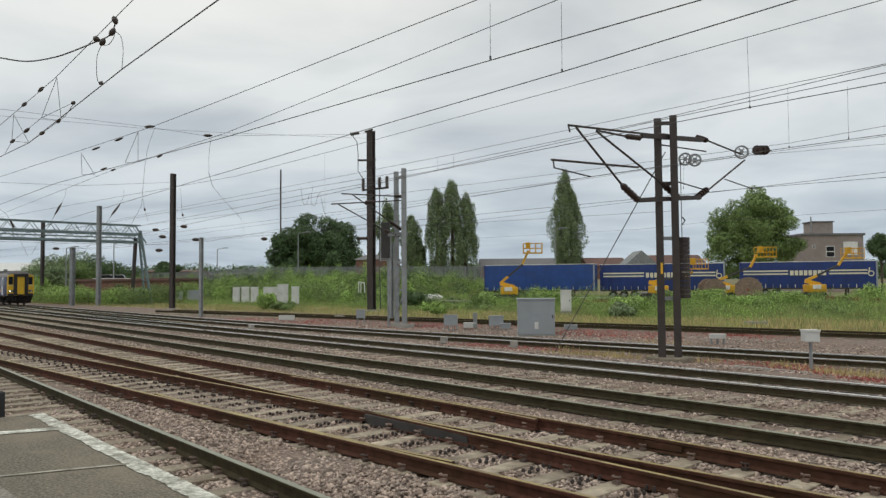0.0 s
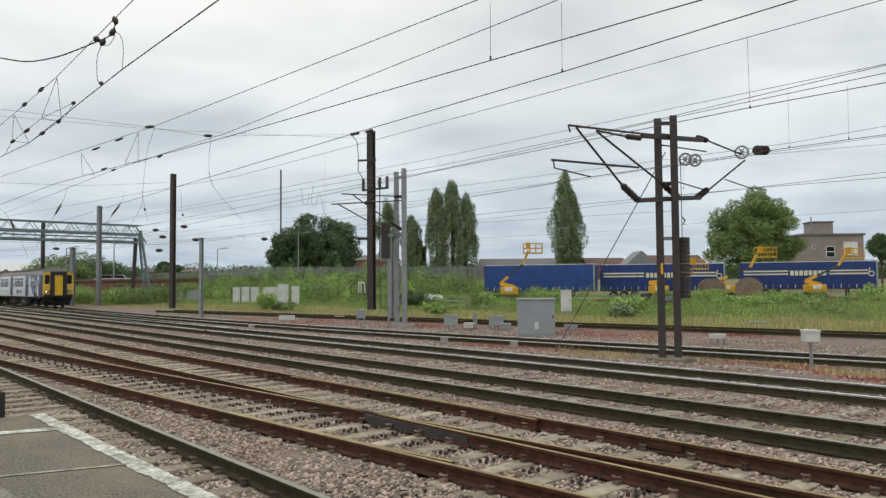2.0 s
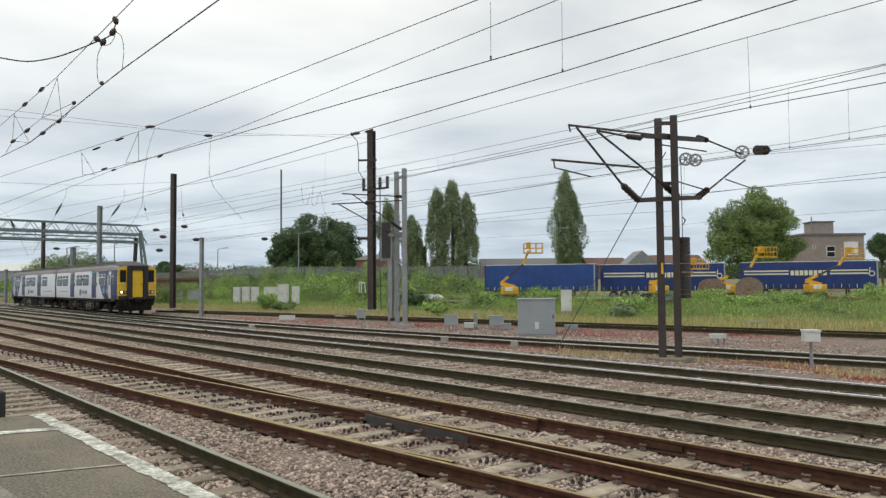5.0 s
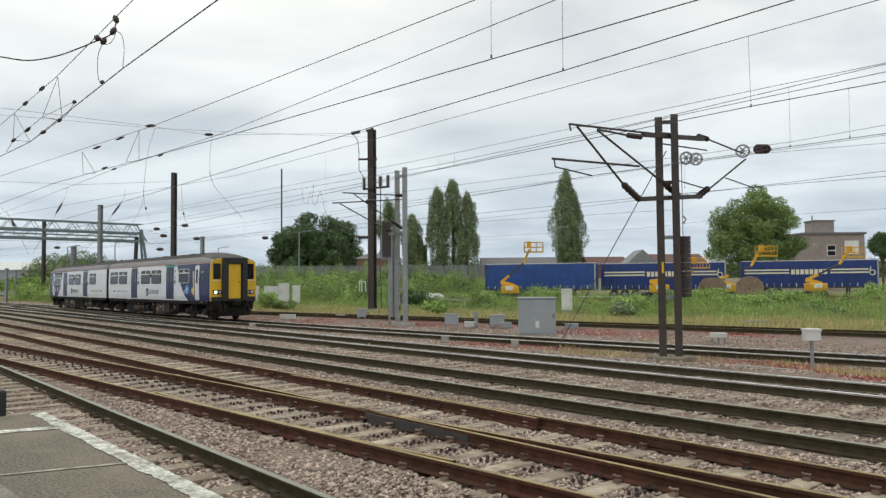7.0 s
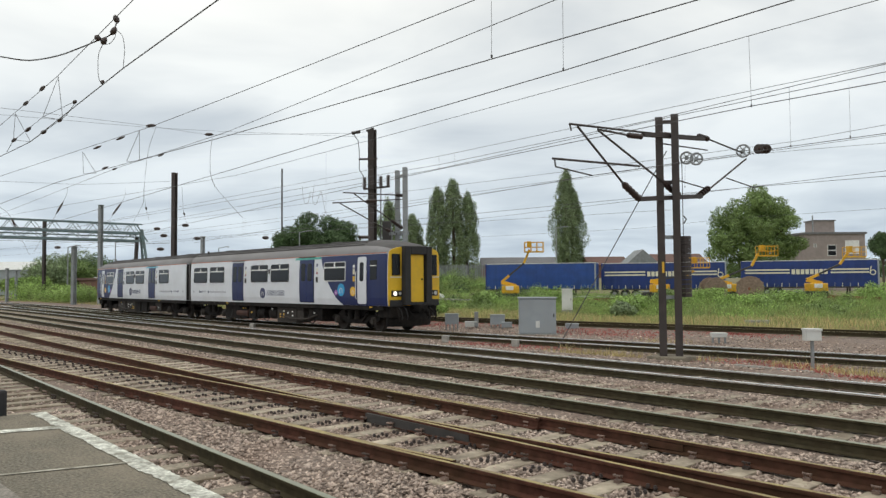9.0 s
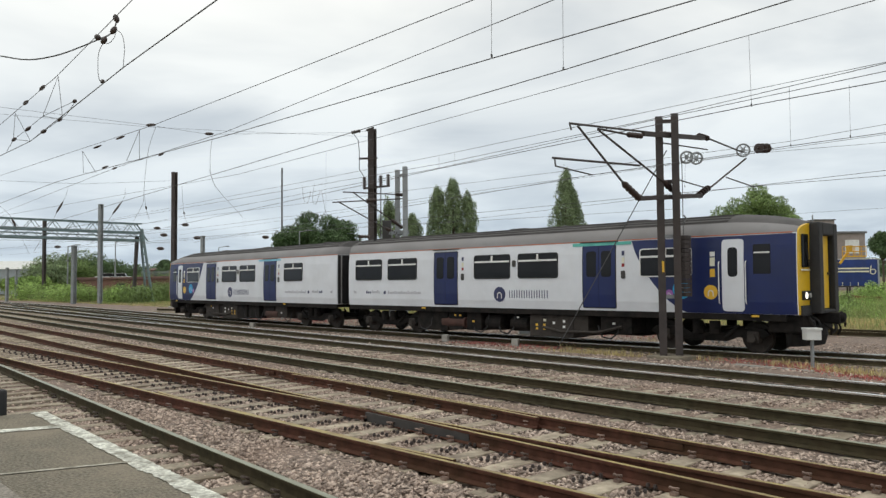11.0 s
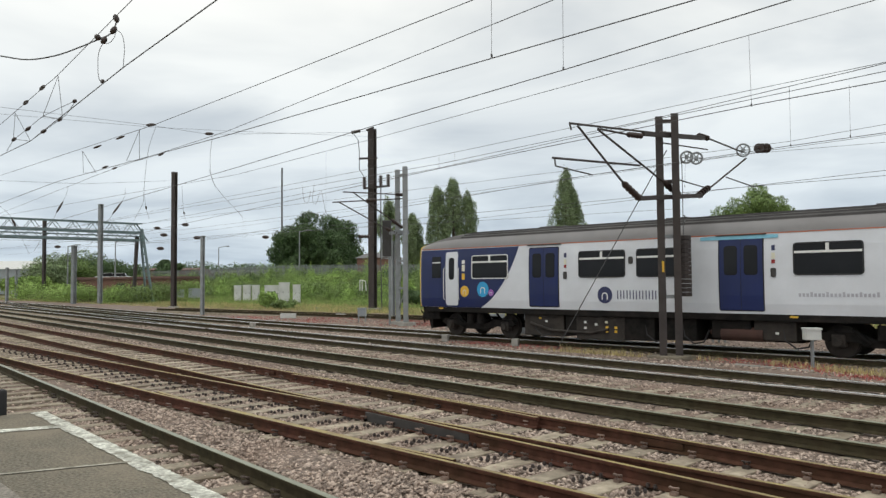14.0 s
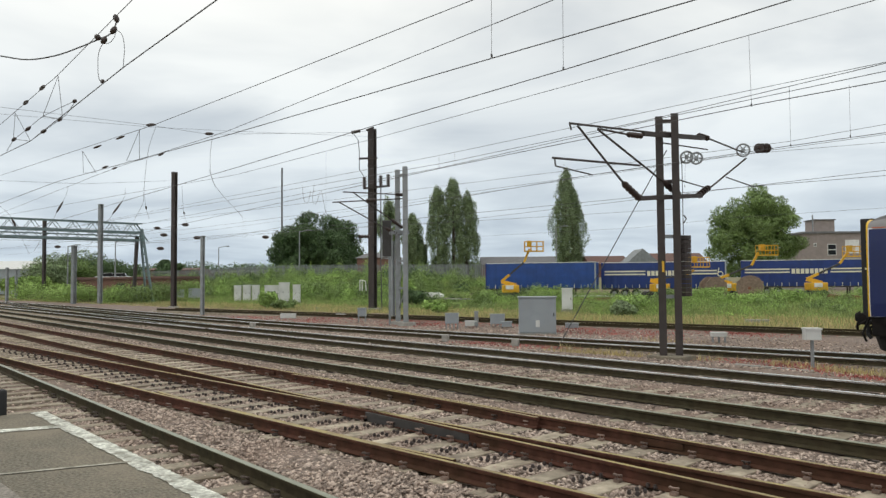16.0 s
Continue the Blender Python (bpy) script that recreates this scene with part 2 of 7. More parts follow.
def rod(bm, a, b, r0, r1=None, n=8, caps=True):
    """A tapered round bar from a to b."""
    a, b = Vector(a), Vector(b)
    r1 = r0 if r1 is None else r1
    q = (b - a).to_track_quat("Z", "Y")
    rings = []
    for p, r in ((a, r0), (b, r1)):
        rings.append([bm.verts.new(p + q @ Vector((r * math.cos(2 * math.pi * i / n), r * math.sin(2 * math.pi * i / n), 0))) for i in range(n)])
    for i in range(n):
        j = (i + 1) % n
        bm.faces.new((rings[0][i], rings[0][j], rings[1][j], rings[1][i]))
    if caps:
        bm.faces.new(rings[0][::-1])
        bm.faces.new(rings[1])


def pipe(bm, pts, r, n=6):
    for a, b in zip(pts, pts[1:]):
        rod(bm, a, b, r, n=n)


def beam(bm, a, b, w, h):
    """A rectangular bar from a to b, w wide sideways and h high."""
    a, b = Vector(a), Vector(b)
    q = (b - a).to_track_quat("Y", "Z").to_matrix().to_4x4()
    box(bm, (-w / 2, 0, -h / 2), (w / 2, (b - a).length, h / 2), Matrix.Translation(a) @ q)


def isec(bm, x, y, z0, z1, w, d, t=0.02, turn=0.0):
    """An upright H-section column."""
    m = pose(x, y, 0, 0, 0, turn)
    a, b, c, e = w / 2, d / 2, t / 2, d / 2 - t
    prof = [(-a, -b), (a, -b), (a, -e), (c, -e), (c, e), (a, e), (a, b), (-a, b), (-a, e), (-c, e), (-c, -e), (-a, -e)]
    lo = [bm.verts.new(m @ Vector((u, v, z0))) for u, v in prof]
    hi = [bm.verts.new(m @ Vector((u, v, z1))) for u, v in prof]
    bm.faces.new(lo[::-1])
    bm.faces.new(hi)
    for i in range(12):
        j = (i + 1) % 12
        bm.faces.new((lo[i], lo[j], hi[j], hi[i]))


def mesh_of(bm, name, material, smooth=False):
    me = bpy.data.meshes.new(name)
    bmesh.ops.recalc_face_normals(bm, faces=bm.faces[:]) if len(bm.faces) < 60000 else None
    if smooth:
        for f in bm.faces:
            f.smooth = True
    bm.to_mesh(me)
    bm.free()
    me.materials.append(M[material])
    return me


def part(name, bm, material, parent=None, label="", smooth=False, m=None):
    ob = new(name, mesh_of(bm, name, material, smooth))
    ob.parent = parent
    if m is not None:
        ob.matrix_basis = m
    return tagged(ob, label)


def thing(name, label, category, m=None, group="", kind=""):
    ob = new(name)
    ob.empty_display_size = 0.1
    if m is not None:
        ob.matrix_basis = m
    return tagged(ob, label, category, group, kind)


def mesh_np(name, verts, faces, material):
    me = bpy.data.meshes.new(name)
    verts, faces = np.asarray(verts, np.float32), np.asarray(faces, np.int32)
    k = faces.shape[1]
    me.vertices.add(len(verts))
    me.vertices.foreach_set("co", verts.ravel())
    me.loops.add(faces.size)
    me.loops.foreach_set("vertex_index", faces.ravel())
    me.polygons.add(len(faces))
    me.polygons.foreach_set("loop_start", np.arange(0, faces.size, k, dtype=np.int32))
    me.update(calc_edges=True)
    me.materials.append(M[material])
    return me


def smooth01(t):
    t = max(0.0, min(1.0, t))
    return t * t * (3 - 2 * t)


# ---- ground and tracks ----
def far_edge(x):
    """The far running track's near rail."""
    return 30.6 + 0.09 * max(x, -52)


def step(t):
    t = np.clip(t, 0, 1)
    return t * t * (3 - 2 * t)


def ground_z(x, y):
    """Height of the ground; works on arrays too."""
    rise = step((y - 46) / 14) * step((-x - 45) / 40) * 2.5
    bumps = 0.12 * (np.sin(x * 0.31 + y * 0.17) + np.sin(x * 0.13 - y * 0.41)) * step((y - 36) / 8)
    return -0.32 + 0.3 * step((y - 56) / 12) + rise + bumps


def build_ground():
    xs = np.concatenate([np.array([-3000, -1500, -800, -450, -300]), np.arange(-240, 30, 3.0), np.array([40, 80, 200, 600, 1500, 3000])])
    ys = np.concatenate([np.array([-3000, -1000, -300, -100, -40, -10]), np.arange(0, 132, 3.0), np.array([160, 220, 350, 700, 1500, 3000])])
    vs = [(x, y, ground_z(x, y)) for y in ys for x in xs]
    nx = len(xs)
    fs = [(j * nx + i, j * nx + i + 1, (j + 1) * nx + i + 1, (j + 1) * nx + i) for j in range(len(ys) - 1) for i in range(nx - 1)]
    tagged(new("ground", mesh_np("ground", vs, fs, "earth")), "rough earth and low scrub beside the railway", "ground", kind="structure")


TRACKS = {  # centre line y at x: a + b x, from x0 to x1; rail steel, head, sleepers
    "t1": (2.89, -0.061, -90, 30, "rail_dark", "rail_top", "concrete"),
    "t2": (6.47, 0.012, -60, 30, "rail_rust", "rail_top_rust", "timber"),
    "t3": (7.33, -0.0575, -100, 30, "rail_rust", "rail_top_rust", "timber"),
    "t4": (10.2, -0.067, -140, 30, "rail_dark", "rail_top", "concrete"),
    "t5": (14.35, -0.053, -140, 30, "rail_dark", "rail_bright", "concrete"),
    "t6": (21.885, 0.04792, -200, 60, "rail_dark", "rail_bright", "concrete"),
    "t8": (12.6, -0.109, -86, -31, "rail_dark", "rail_top", "concrete"),
    "t7": (31.3, 0.09, -60, 60, "rail_dark", "rail_top_rust", "concrete"),
}


DROP = 0.1  # metres by which the train's rails lie below the others


def track_y(key, x):
    a, b = TRACKS[key][:2]
    if key == "t6":
        # straight past the masts, then a reverse curve towards the gantry
        x = max(x, -100.0)
        u = max(0.0, -x - 19.26)
        return a + b * x + 0.002802 * u ** 2 - 2.086e-5 * u ** 3
    return a + b * x


def dip(x, y):
    """The train's track lies a little lower than its neighbours; works on arrays too."""
    return DROP * step((y - 17.6) / 1.6) * (1 - step((y - 25.0) / 2.5))


def rail_mesh(name, pts, steel, head, z=0.0):
    """Flat-bottom rail swept along pts (x, y); the running surface is a second material."""
    prof = [(-0.07, -0.159), (0.07, -0.159), (0.07, -0.148), (0.012, -0.125), (0.012, -0.045), (0.036, -0.034), (0.036, -0.006), (0.028, 0.0),
            (-0.028, 0.0), (-0.036, -0.006), (-0.036, -0.034), (-0.012, -0.045), (-0.012, -0.125), (-0.07, -0.148)]
    bm = bmesh.new()
    rings = []
    for i, (x, y) in enumerate(pts):
        x0, y0 = pts[max(0, i - 1)]
        x1, y1 = pts[min(len(pts) - 1, i + 1)]
        d = Vector((x1 - x0, y1 - y0, 0)).normalized()
        s = Vector((-d.y, d.x, 0))
        rings.append([bm.verts.new(Vector((x, y, z)) + s * u + Vector((0, 0, w))) for u, w in prof])
    k = len(prof)
    for a, b in zip(rings, rings[1:]):
        for i in range(k):
            f = bm.faces.new((a[i], b[i], b[(i + 1) % k], a[(i + 1) % k]))
            f.material_index = 1 if i == 7 or (i in (6, 8) and head != "rail_top_rust") or (i == 9 and head == "rail_bright") else 0
    bm.faces.new(rings[0])
    bm.faces.new(rings[-1][::-1])
    me = mesh_of(bm, name, steel)
    me.materials.append(M[head])
    return me


def build_tracks():
    for key, (a, b, x0, x1, steel, head, sl) in TRACKS.items():
        track = thing("railway_track", "steel rails on %s sleepers in ballast" % sl, "railway track", kind="structure")
        xs = [x0 + (x1 - x0) * i / 60 for i in range(61)]
        for s in (-0.75, 0.75):
            ob = new("rail", rail_mesh("rail", [(x, track_y(key, x) + s) for x in xs], steel, head, z=-DROP if key == "t6" else 0.0))
            ob.parent = track


def build_ballast():
    """The stone bed: one sheet a few centimetres under the sleeper tops."""
    xs, ys = np.arange(-150, 40.1, 1.0), np.arange(1.6, 33.1, 0.5)
    vs = []
    for y in ys:
        for x in xs:
            z = -0.192 + 0.05 * noise.noise((x * 0.6, y * 0.9, 3)) - dip(x, y)
            vs.append((x, y, z))
    nx = len(xs)
    fs = [(j * nx + i, j * nx + i + 1, (j + 1) * nx + i + 1, (j + 1) * nx + i) for j in range(len(ys) - 1) for i in range(nx - 1)]
    tagged(new("ballast", mesh_np("ballast", vs, fs, "ballast")), "pinkish grey track ballast with rusty stains", "ballast", kind="structure")


build_ground()
build_ballast()
build_tracks()


# ---- the train: a two-car diesel unit ----
CAR = 18.26  # body length; cars stand 18.97 m apart
SIDE = [(1.375, 0.98), (1.41, 1.25), (1.41, 2.2), (1.395, 2.75), (1.36, 3.12)]


def side_y(z):
    for (y0, z0), (y1, z1) in zip(SIDE, SIDE[1:]):
        if z <= z1:
            return y0 + (y1 - y0) * (z - z0) / (z1 - z0)
    return SIDE[-1][0]


def roof_arc(a, top):
    return 1.36 * math.cos(a) ** 0.8, 3.12 + (top - 3.12) * math.sin(a)


def side_patch(bm, x0, x1, z0, z1, side, out, n=6, round_r=0.0):
    """A panel that follows the bulge of the body side, out metres proud, with thickness and optional round corners."""
    pts = []
    if not round_r:
        zs = [z0 + (z1 - z0) * i / n for i in range(n + 1)]
        pts = [(x1, z) for z in zs] + [(x0, z) for z in reversed(zs)]
    if round_r:
        rows = []
        r = round_r
        zs = [z0 + r * (1 - math.cos(radians(q))) for q in (0, 20, 45, 70, 90)] + [z0 + r + (z1 - z0 - 2 * r) * q / 5 for q in range(1, 5)] + [z1 - r * (1 - math.cos(radians(q))) for q in (90, 70, 45, 20, 0)]
        for z in zs:
            d = max(0.0, z0 + r - z, z - (z1 - r))
            inset = r - math.sqrt(max(r * r - d * d, 0))
            rows.append((x0 + inset, x1 - inset, z))
        f = [[bm.verts.new((x, side * (side_y(z) + out), z)) for x in (a, b)] for a, b, z in rows]
        g = [[bm.verts.new((x, side * (side_y(z) - 0.02), z)) for x in (a, b)] for a, b, z in rows]
        for i in range(len(f) - 1):
            bm.faces.new((f[i][0], f[i][1], f[i + 1][1], f[i + 1][0]))
            for k in (0, 1):
                bm.faces.new((f[i][k], g[i][k], g[i + 1][k], f[i + 1][k]))
        for i in (0, -1):
            bm.faces.new((f[i][0], g[i][0], g[i][1], f[i][1]))
    else:
        m = len(pts) // 2
        f = [bm.verts.new((x, side * (side_y(z) + out), z)) for x, z in pts]
        b = [bm.verts.new((x, side * (side_y(z) - 0.02), z)) for x, z in pts]
        k = len(pts)
        for i in range(m - 1):
            bm.faces.new((f[i], f[i + 1], f[k - 2 - i], f[k - 1 - i]))
        for i in range(k):
            bm.faces.new((f[i], b[i], b[(i + 1) % k], f[(i + 1) % k]))


def ring_patch(bm, x0, x1, z0, z1, side, out, wide, r=0.09):
    """A window frame: a band with round corners round an opening."""
    def loop(d):
        rr, q = max(r - d, 0.02), []
        for cx, cz, a0 in ((x1 - d - rr, z1 - d - rr, 0), (x0 + d + rr, z1 - d - rr, 90), (x0 + d + rr, z0 + d + rr, 180), (x1 - d - rr, z0 + d + rr, 270)):
            for k in range(4):
                a = radians(a0 + 30 * k)
                q.append((cx + rr * math.cos(a), cz + rr * math.sin(a)))
        return q
    rows = []
    for d, o in ((-0.004, -0.02), (0.0, out), (wide, out), (wide + 0.004, -0.01)):
        rows.append([bm.verts.new((x, side * (side_y(z) + o), z)) for x, z in loop(d)])
    for a, b in zip(rows, rows[1:]):
        k = len(a)
        for i in range(k):
            bm.faces.new((a[i], a[(i + 1) % k], b[(i + 1) % k], b[i]))


def disc(bm, x, z, r, side, out, n=24, thick=0.012):
    c = bm.verts.new((x, side * (side_y(z) + out), z))
    ring = [bm.verts.new((x + r * math.cos(2 * math.pi * i / n), side * (side_y(z + r * math.sin(2 * math.pi * i / n)) + out), z + r * math.sin(2 * math.pi * i / n))) for i in range(n)]
    back = [bm.verts.new((v.co.x, v.co.y - side * thick, v.co.z)) for v in ring]
    for i in range(n):
        j = (i + 1) % n
        bm.faces.new((c, ring[i], ring[j]))
        bm.faces.new((ring[i], back[i], back[j], ring[j]))


def arch(bm, x, z, r, side, out, w):
    """The round-topped hoop of the operator's badge."""
    n = 10
    path = [(x - r, z - r * 1.1)] + [(x - r * math.cos(math.pi * i / n), z + r * math.sin(math.pi * i / n) * 0.9) for i in range(n + 1)] + [(x + r, z - r * 1.1)]
    inner = [(x - r + w, z - r * 1.1)] + [(x - (r - w) * math.cos(math.pi * i / n), z + (r - w) * math.sin(math.pi * i / n) * 0.9) for i in range(n + 1)] + [(x + r - w, z - r * 1.1)]
    a = [bm.verts.new((p, side * (side_y(q) + out), q)) for p, q in path]
    b = [bm.verts.new((p, side * (side_y(q) + out), q)) for p, q in inner]
    for i in range(len(a) - 1):
        bm.faces.new((a[i], a[i + 1], b[i + 1], b[i]))


def window_unit(car, x0, x1, side, glazed="bodyside_window", frame_mat="rubber"):
    """Bodyside window with a quarter-light bar across its top."""
    bm = bmesh.new()
    side_patch(bm, x0, x1, 2.0, 2.84, side, 0.012, round_r=0.1)
    w = part(glazed, bm, "glass_dark", car, "dark tinted train window with hopper lights")
    bm = bmesh.new()
    ring_patch(bm, x0, x1, 2.0, 2.84, side, 0.026, 0.03)
    part("frame", bm, frame_mat, w)
    bm = bmesh.new()
    side_patch(bm, x0 + 0.03, x1 - 0.03, 2.565, 2.625, side, 0.024)
    xm = (x0 + x1) / 2
    side_patch(bm, xm - 0.04, xm + 0.04, 2.625, 2.815, side, 0.024)
    part("glazing_bar", bm, "white_paint", w, "pale aluminium glazing bar")


def door_unit(car, x0, x1, side, turn):
    xm = (x0 + x1) / 2
    bm = bmesh.new()
    side_patch(bm, x0 - 0.03, x1 + 0.03, 1.05, 3.02, side, 0.014, round_r=0.06)
    d = part("double_door", bm, "rubber", car, "dark blue sliding double doors")
    for a, b in ((x0, xm - 0.008), (xm + 0.008, x1)):
        bm = bmesh.new()
        side_patch(bm, a, b, 1.075, 2.99, side, 0.022, round_r=0.03)
        part("door_leaf", bm, "train_blue", d)
    for a, b in ((x0 + 0.13, xm - 0.09), (xm + 0.09, x1 - 0.13)):
        bm = bmesh.new()
        side_patch(bm, a, b, 2.02, 2.82, side, 0.027, round_r=0.09)
        part("door_window", bm, "glass_dark", d)
    bm = bmesh.new()
    box(bm, (x0 - 0.1, side * 1.30 - 0.06, 3.085), (x1 + 0.1, side * 1.30 + 0.1 * side, 3.12))
    part("gutter", bm, "dark_metal", d)
    bm = bmesh.new()
    bx = x1 + 0.21 if turn > 0 else x0 - 0.34
    side_patch(bm, bx, bx + 0.13, 1.96, 2.2, side, 0.03, round_r=0.04)
    part("door_button_panel", bm, "dark_metal", d)
    for z0, z1, m in ((2.32, 2.42, "marker_red"), (2.44, 2.6, "cream"), (2.66, 2.8, "navy")):
        bm = bmesh.new()
        side_patch(bm, bx + 0.02, bx + 0.11, z0, z1, side, 0.01)
        part("notice_sticker", bm, m, d)


def wheelset():
    bm = bmesh.new()
    for y in (-0.75, 0.75):
        o = 1 if y > 0 else -1
        rod(bm, (0, y - o * 0.04, 0), (0, y + o * 0.065, 0), 0.42, 0.415, n=28)
        rod(bm, (0, y - o * 0.07, 0), (0, y - o * 0.04, 0), 0.45, 0.45, n=28)
        rod(bm, (0, y + o * 0.065, 0), (0, y + o * 0.09, 0), 0.2, 0.14, n=16)
        for k in range(5):
            a = 2 * math.pi * k / 5
            rod(bm, (0.29 * math.cos(a), y + o * 0.06, 0.29 * math.sin(a)), (0.29 * math.cos(a), y + o * 0.075, 0.29 * math.sin(a)), 0.035, n=6)
    rod(bm, (0, -0.95, 0), (0, 0.95, 0), 0.075, n=12)
    return mesh_of(bm, "wheelset", "under_brown")


WHEELSETS = []  # (object, rolling sign, place on the bogie)


def bogie(car, xc, turn, wheel_mesh):
    bm = bmesh.new()
    for s in (-1, 1):
        y = s * 1.02
        pts = [(-1.75, 0.52), (-1.6, 0.66), (-0.75, 0.66), (-0.5, 0.52), (0.5, 0.52), (0.75, 0.66), (1.6, 0.66), (1.75, 0.52), (1.55, 0.42), (0.85, 0.42), (0.55, 0.3), (-0.55, 0.3), (-0.85, 0.42), (-1.55, 0.42)]
        fa = [bm.verts.new((x, y - 0.06, z)) for x, z in pts]
        fb = [bm.verts.new((x, y + 0.06, z)) for x, z in pts]
        bm.faces.new(fa)
        bm.faces.new(fb[::-1])
        for i in range(len(pts)):
            j = (i + 1) % len(pts)
            bm.faces.new((fa[i], fb[i], fb[j], fa[j]))
        rod(bm, (0.25, y + s * 0.1, 0.5), (0.25, y + s * 0.1, 0.86), 0.15, n=14)
        rod(bm, (-0.25, y + s * 0.1, 0.5), (-0.25, y + s * 0.1, 0.86), 0.15, n=14)
        rod(bm, (0.55, y + s * 0.12, 0.4), (0.95, y + s * 0.12, 0.75), 0.045, n=8)
    box(bm, (-0.35, -1.0, 0.45), (0.35, 1.0, 0.62))
    b = part("bogie", bm, "under", car, "grimy black steel bogie", m=pose(xc, 0, -DROP))
    for x in (-1.3, 1.3):
        ob = new("wheelset", wheel_mesh)
        ob.parent = b
        ob.matrix_basis = pose(x, 0, 0.42)
        WHEELSETS.append((ob, turn, x))
        for s in (-1, 1):
            bm = bmesh.new()
            box(bm, (x - 0.17, s * 1.0 - 0.13, 0.28), (x + 0.17, s * 1.0 + 0.13, 0.6), bevel=0.05)
            rod(bm, (x, s * 1.13, 0.42), (x, s * 1.19, 0.42), 0.11, n=12)
            part("axlebox", bm, "under_brown", b)
    return b


def build_car(name, label, windows, doors, turn, wheel_mesh, badge_x, text_x, near):
    """A driving car: cab front at x = 0, inner end at x = -CAR. near: the side that the badges face first."""
    car = thing(name, label, "train carriage", group="cars of the train")
    # body shell, domed at the cab
    stations = [(0.0, 3.40, 0.97), (-0.12, 3.46, 0.99), (-0.5, 3.57, 1.0), (-1.0, 3.67, 1.0), (-1.7, 3.75, 1.0)] + [(-1.7 - (CAR - 1.7) * i / 12, 3.75, 1.0) for i in range(1, 13)]
    arcs = [radians(a) for a in (12, 25, 34, 46, 58, 70, 80, 90)]
    bm_side, bm_grey, bm_dark = bmesh.new(), bmesh.new(), bmesh.new()
    for bm, lo, hi in ((bm_side, 0, 4), (bm_grey, 4, 7), (bm_dark, 7, 12)):
        for s in (-1, 1):
            rows = []
            for x, top, w in stations:
                half = [(y * w, z) for y, z in SIDE] + [(roof_arc(a, top)[0] * w, roof_arc(a, top)[1]) for a in arcs]
                rows.append([bm.verts.new((x, s * y, z)) for y, z in half[lo:hi + 1]])
            for a, b in zip(rows, rows[1:]):
                for i in range(len(a) - 1):
                    bm.faces.new((a[i], b[i], b[i + 1], a[i + 1]))
            if bm is bm_side:
                for row in (rows[0], rows[-1]):
                    mid = [bm.verts.new((v.co.x, 0, v.co.z)) for v in row]
                    for i in range(len(row) - 1):
                        bm.faces.new((row[i], row[i + 1], mid[i + 1], mid[i]))
            else:
                for row in (rows[-1],):
                    mid = [bm.verts.new((v.co.x, 0, v.co.z)) for v in row]
                    for i in range(len(row) - 1):
                        bm.faces.new((row[i], row[i + 1], mid[i + 1], mid[i])) if (row[i].co - mid[i].co).length > 1e-4 and (row[i + 1].co - mid[i + 1].co).length > 1e-4 else None
    part("body_shell", bm_side, "train_white", car, "white bodyside panels with light dirt", smooth=False)
    part("roof_shoulder", bm_grey, "train_grey", car, "pale grey roof shoulder", smooth=True)
    roof = part("roof", bm_dark, "train_roof", car, "dark grey ribbed roof", smooth=True)
    for s in (-1, 1):
        for a in (40, 52, 64, 76, 86):
            y, z = roof_arc(radians(a), 3.75)
            bm = bmesh.new()
            box(bm, (-CAR + 0.3, s * y - 0.035, z - 0.03), (-1.9, s * y + 0.035, z + 0.022))
            part("roof_rib", bm, "train_roof", roof)
        bm = bmesh.new()
        box(bm, (-CAR + 0.02, s * 1.352 - 0.02, 3.11), (-0.1, s * 1.352 + 0.02, 3.134))
        part("cantrail_stripe", bm, "train_orange", car, "orange cantrail stripe")
        bm = bmesh.new()
        rows = []
        for z, xe in ((0.985, -3.05), (1.1, -3.28), (1.3, -3.58), (1.55, -3.84), (1.81, -4.07), (2.05, -4.25), (2.28, -4.41), (2.55, -4.56), (2.8, -4.68), (3.09, -4.78)):
            rows.append([bm.verts.new((x, s * (side_y(z) * k + 0.005), z)) for x, k in ((-0.02, 0.973), (-0.12, 0.99), (-0.5, 1.0), (-2.5, 1.0), (xe, 1.0))])
        for a, b in zip(rows, rows[1:]):
            for i in range(4):
                bm.faces.new((a[i], a[i + 1], b[i + 1], b[i]))
        part("blue_livery_panel", bm, "train_blue", car, "dark blue cab livery with curved edge")
        for x0, x1 in windows:
            window_unit(car, x0, x1, s, frame_mat="white_paint" if x1 > -5 else "rubber")
        for x0, x1 in doors:
            door_unit(car, x0, x1, s, turn)
        bx = doors[0] if turn > 0 else doors[1]
        bm = bmesh.new()
        side_patch(bm, bx[0] - 0.4, bx[1] + 0.55, 2.99, 3.085, s, 0.02)
        part("door_header", bm, "header_green" if turn > 0 else "teal", car, "coloured strip over the doors")
        # cab side door and window
        bm = bmesh.new()
        side_patch(bm, -1.98, -1.37, 1.04, 3.0, s, 0.02, round_r=0.1)
        d = part("cab_door", bm, "train_white", car, "white crew door with a narrow window")
        bm = bmesh.new()
        side_patch(bm, -1.81, -1.54, 1.98, 2.78, s, 0.026, round_r=0.1)
        part("door_window", bm, "glass_dark", d)
        for hx in (-2.05, -1.31):
            bm = bmesh.new()
            pipe(bm, [(hx, s * 1.42, 1.25), (hx, s * 1.47, 1.3), (hx, s * 1.47, 2.35), (hx, s * 1.42, 2.4)], 0.016)
            part("handrail", bm, "white_paint", d)
        bm = bmesh.new()
        side_patch(bm, -1.12, -0.66, 2.05, 2.84, s, 0.012, round_r=0.03)
        w = part("cab_side_window", bm, "glass_dark", car)
        bm = bmesh.new()
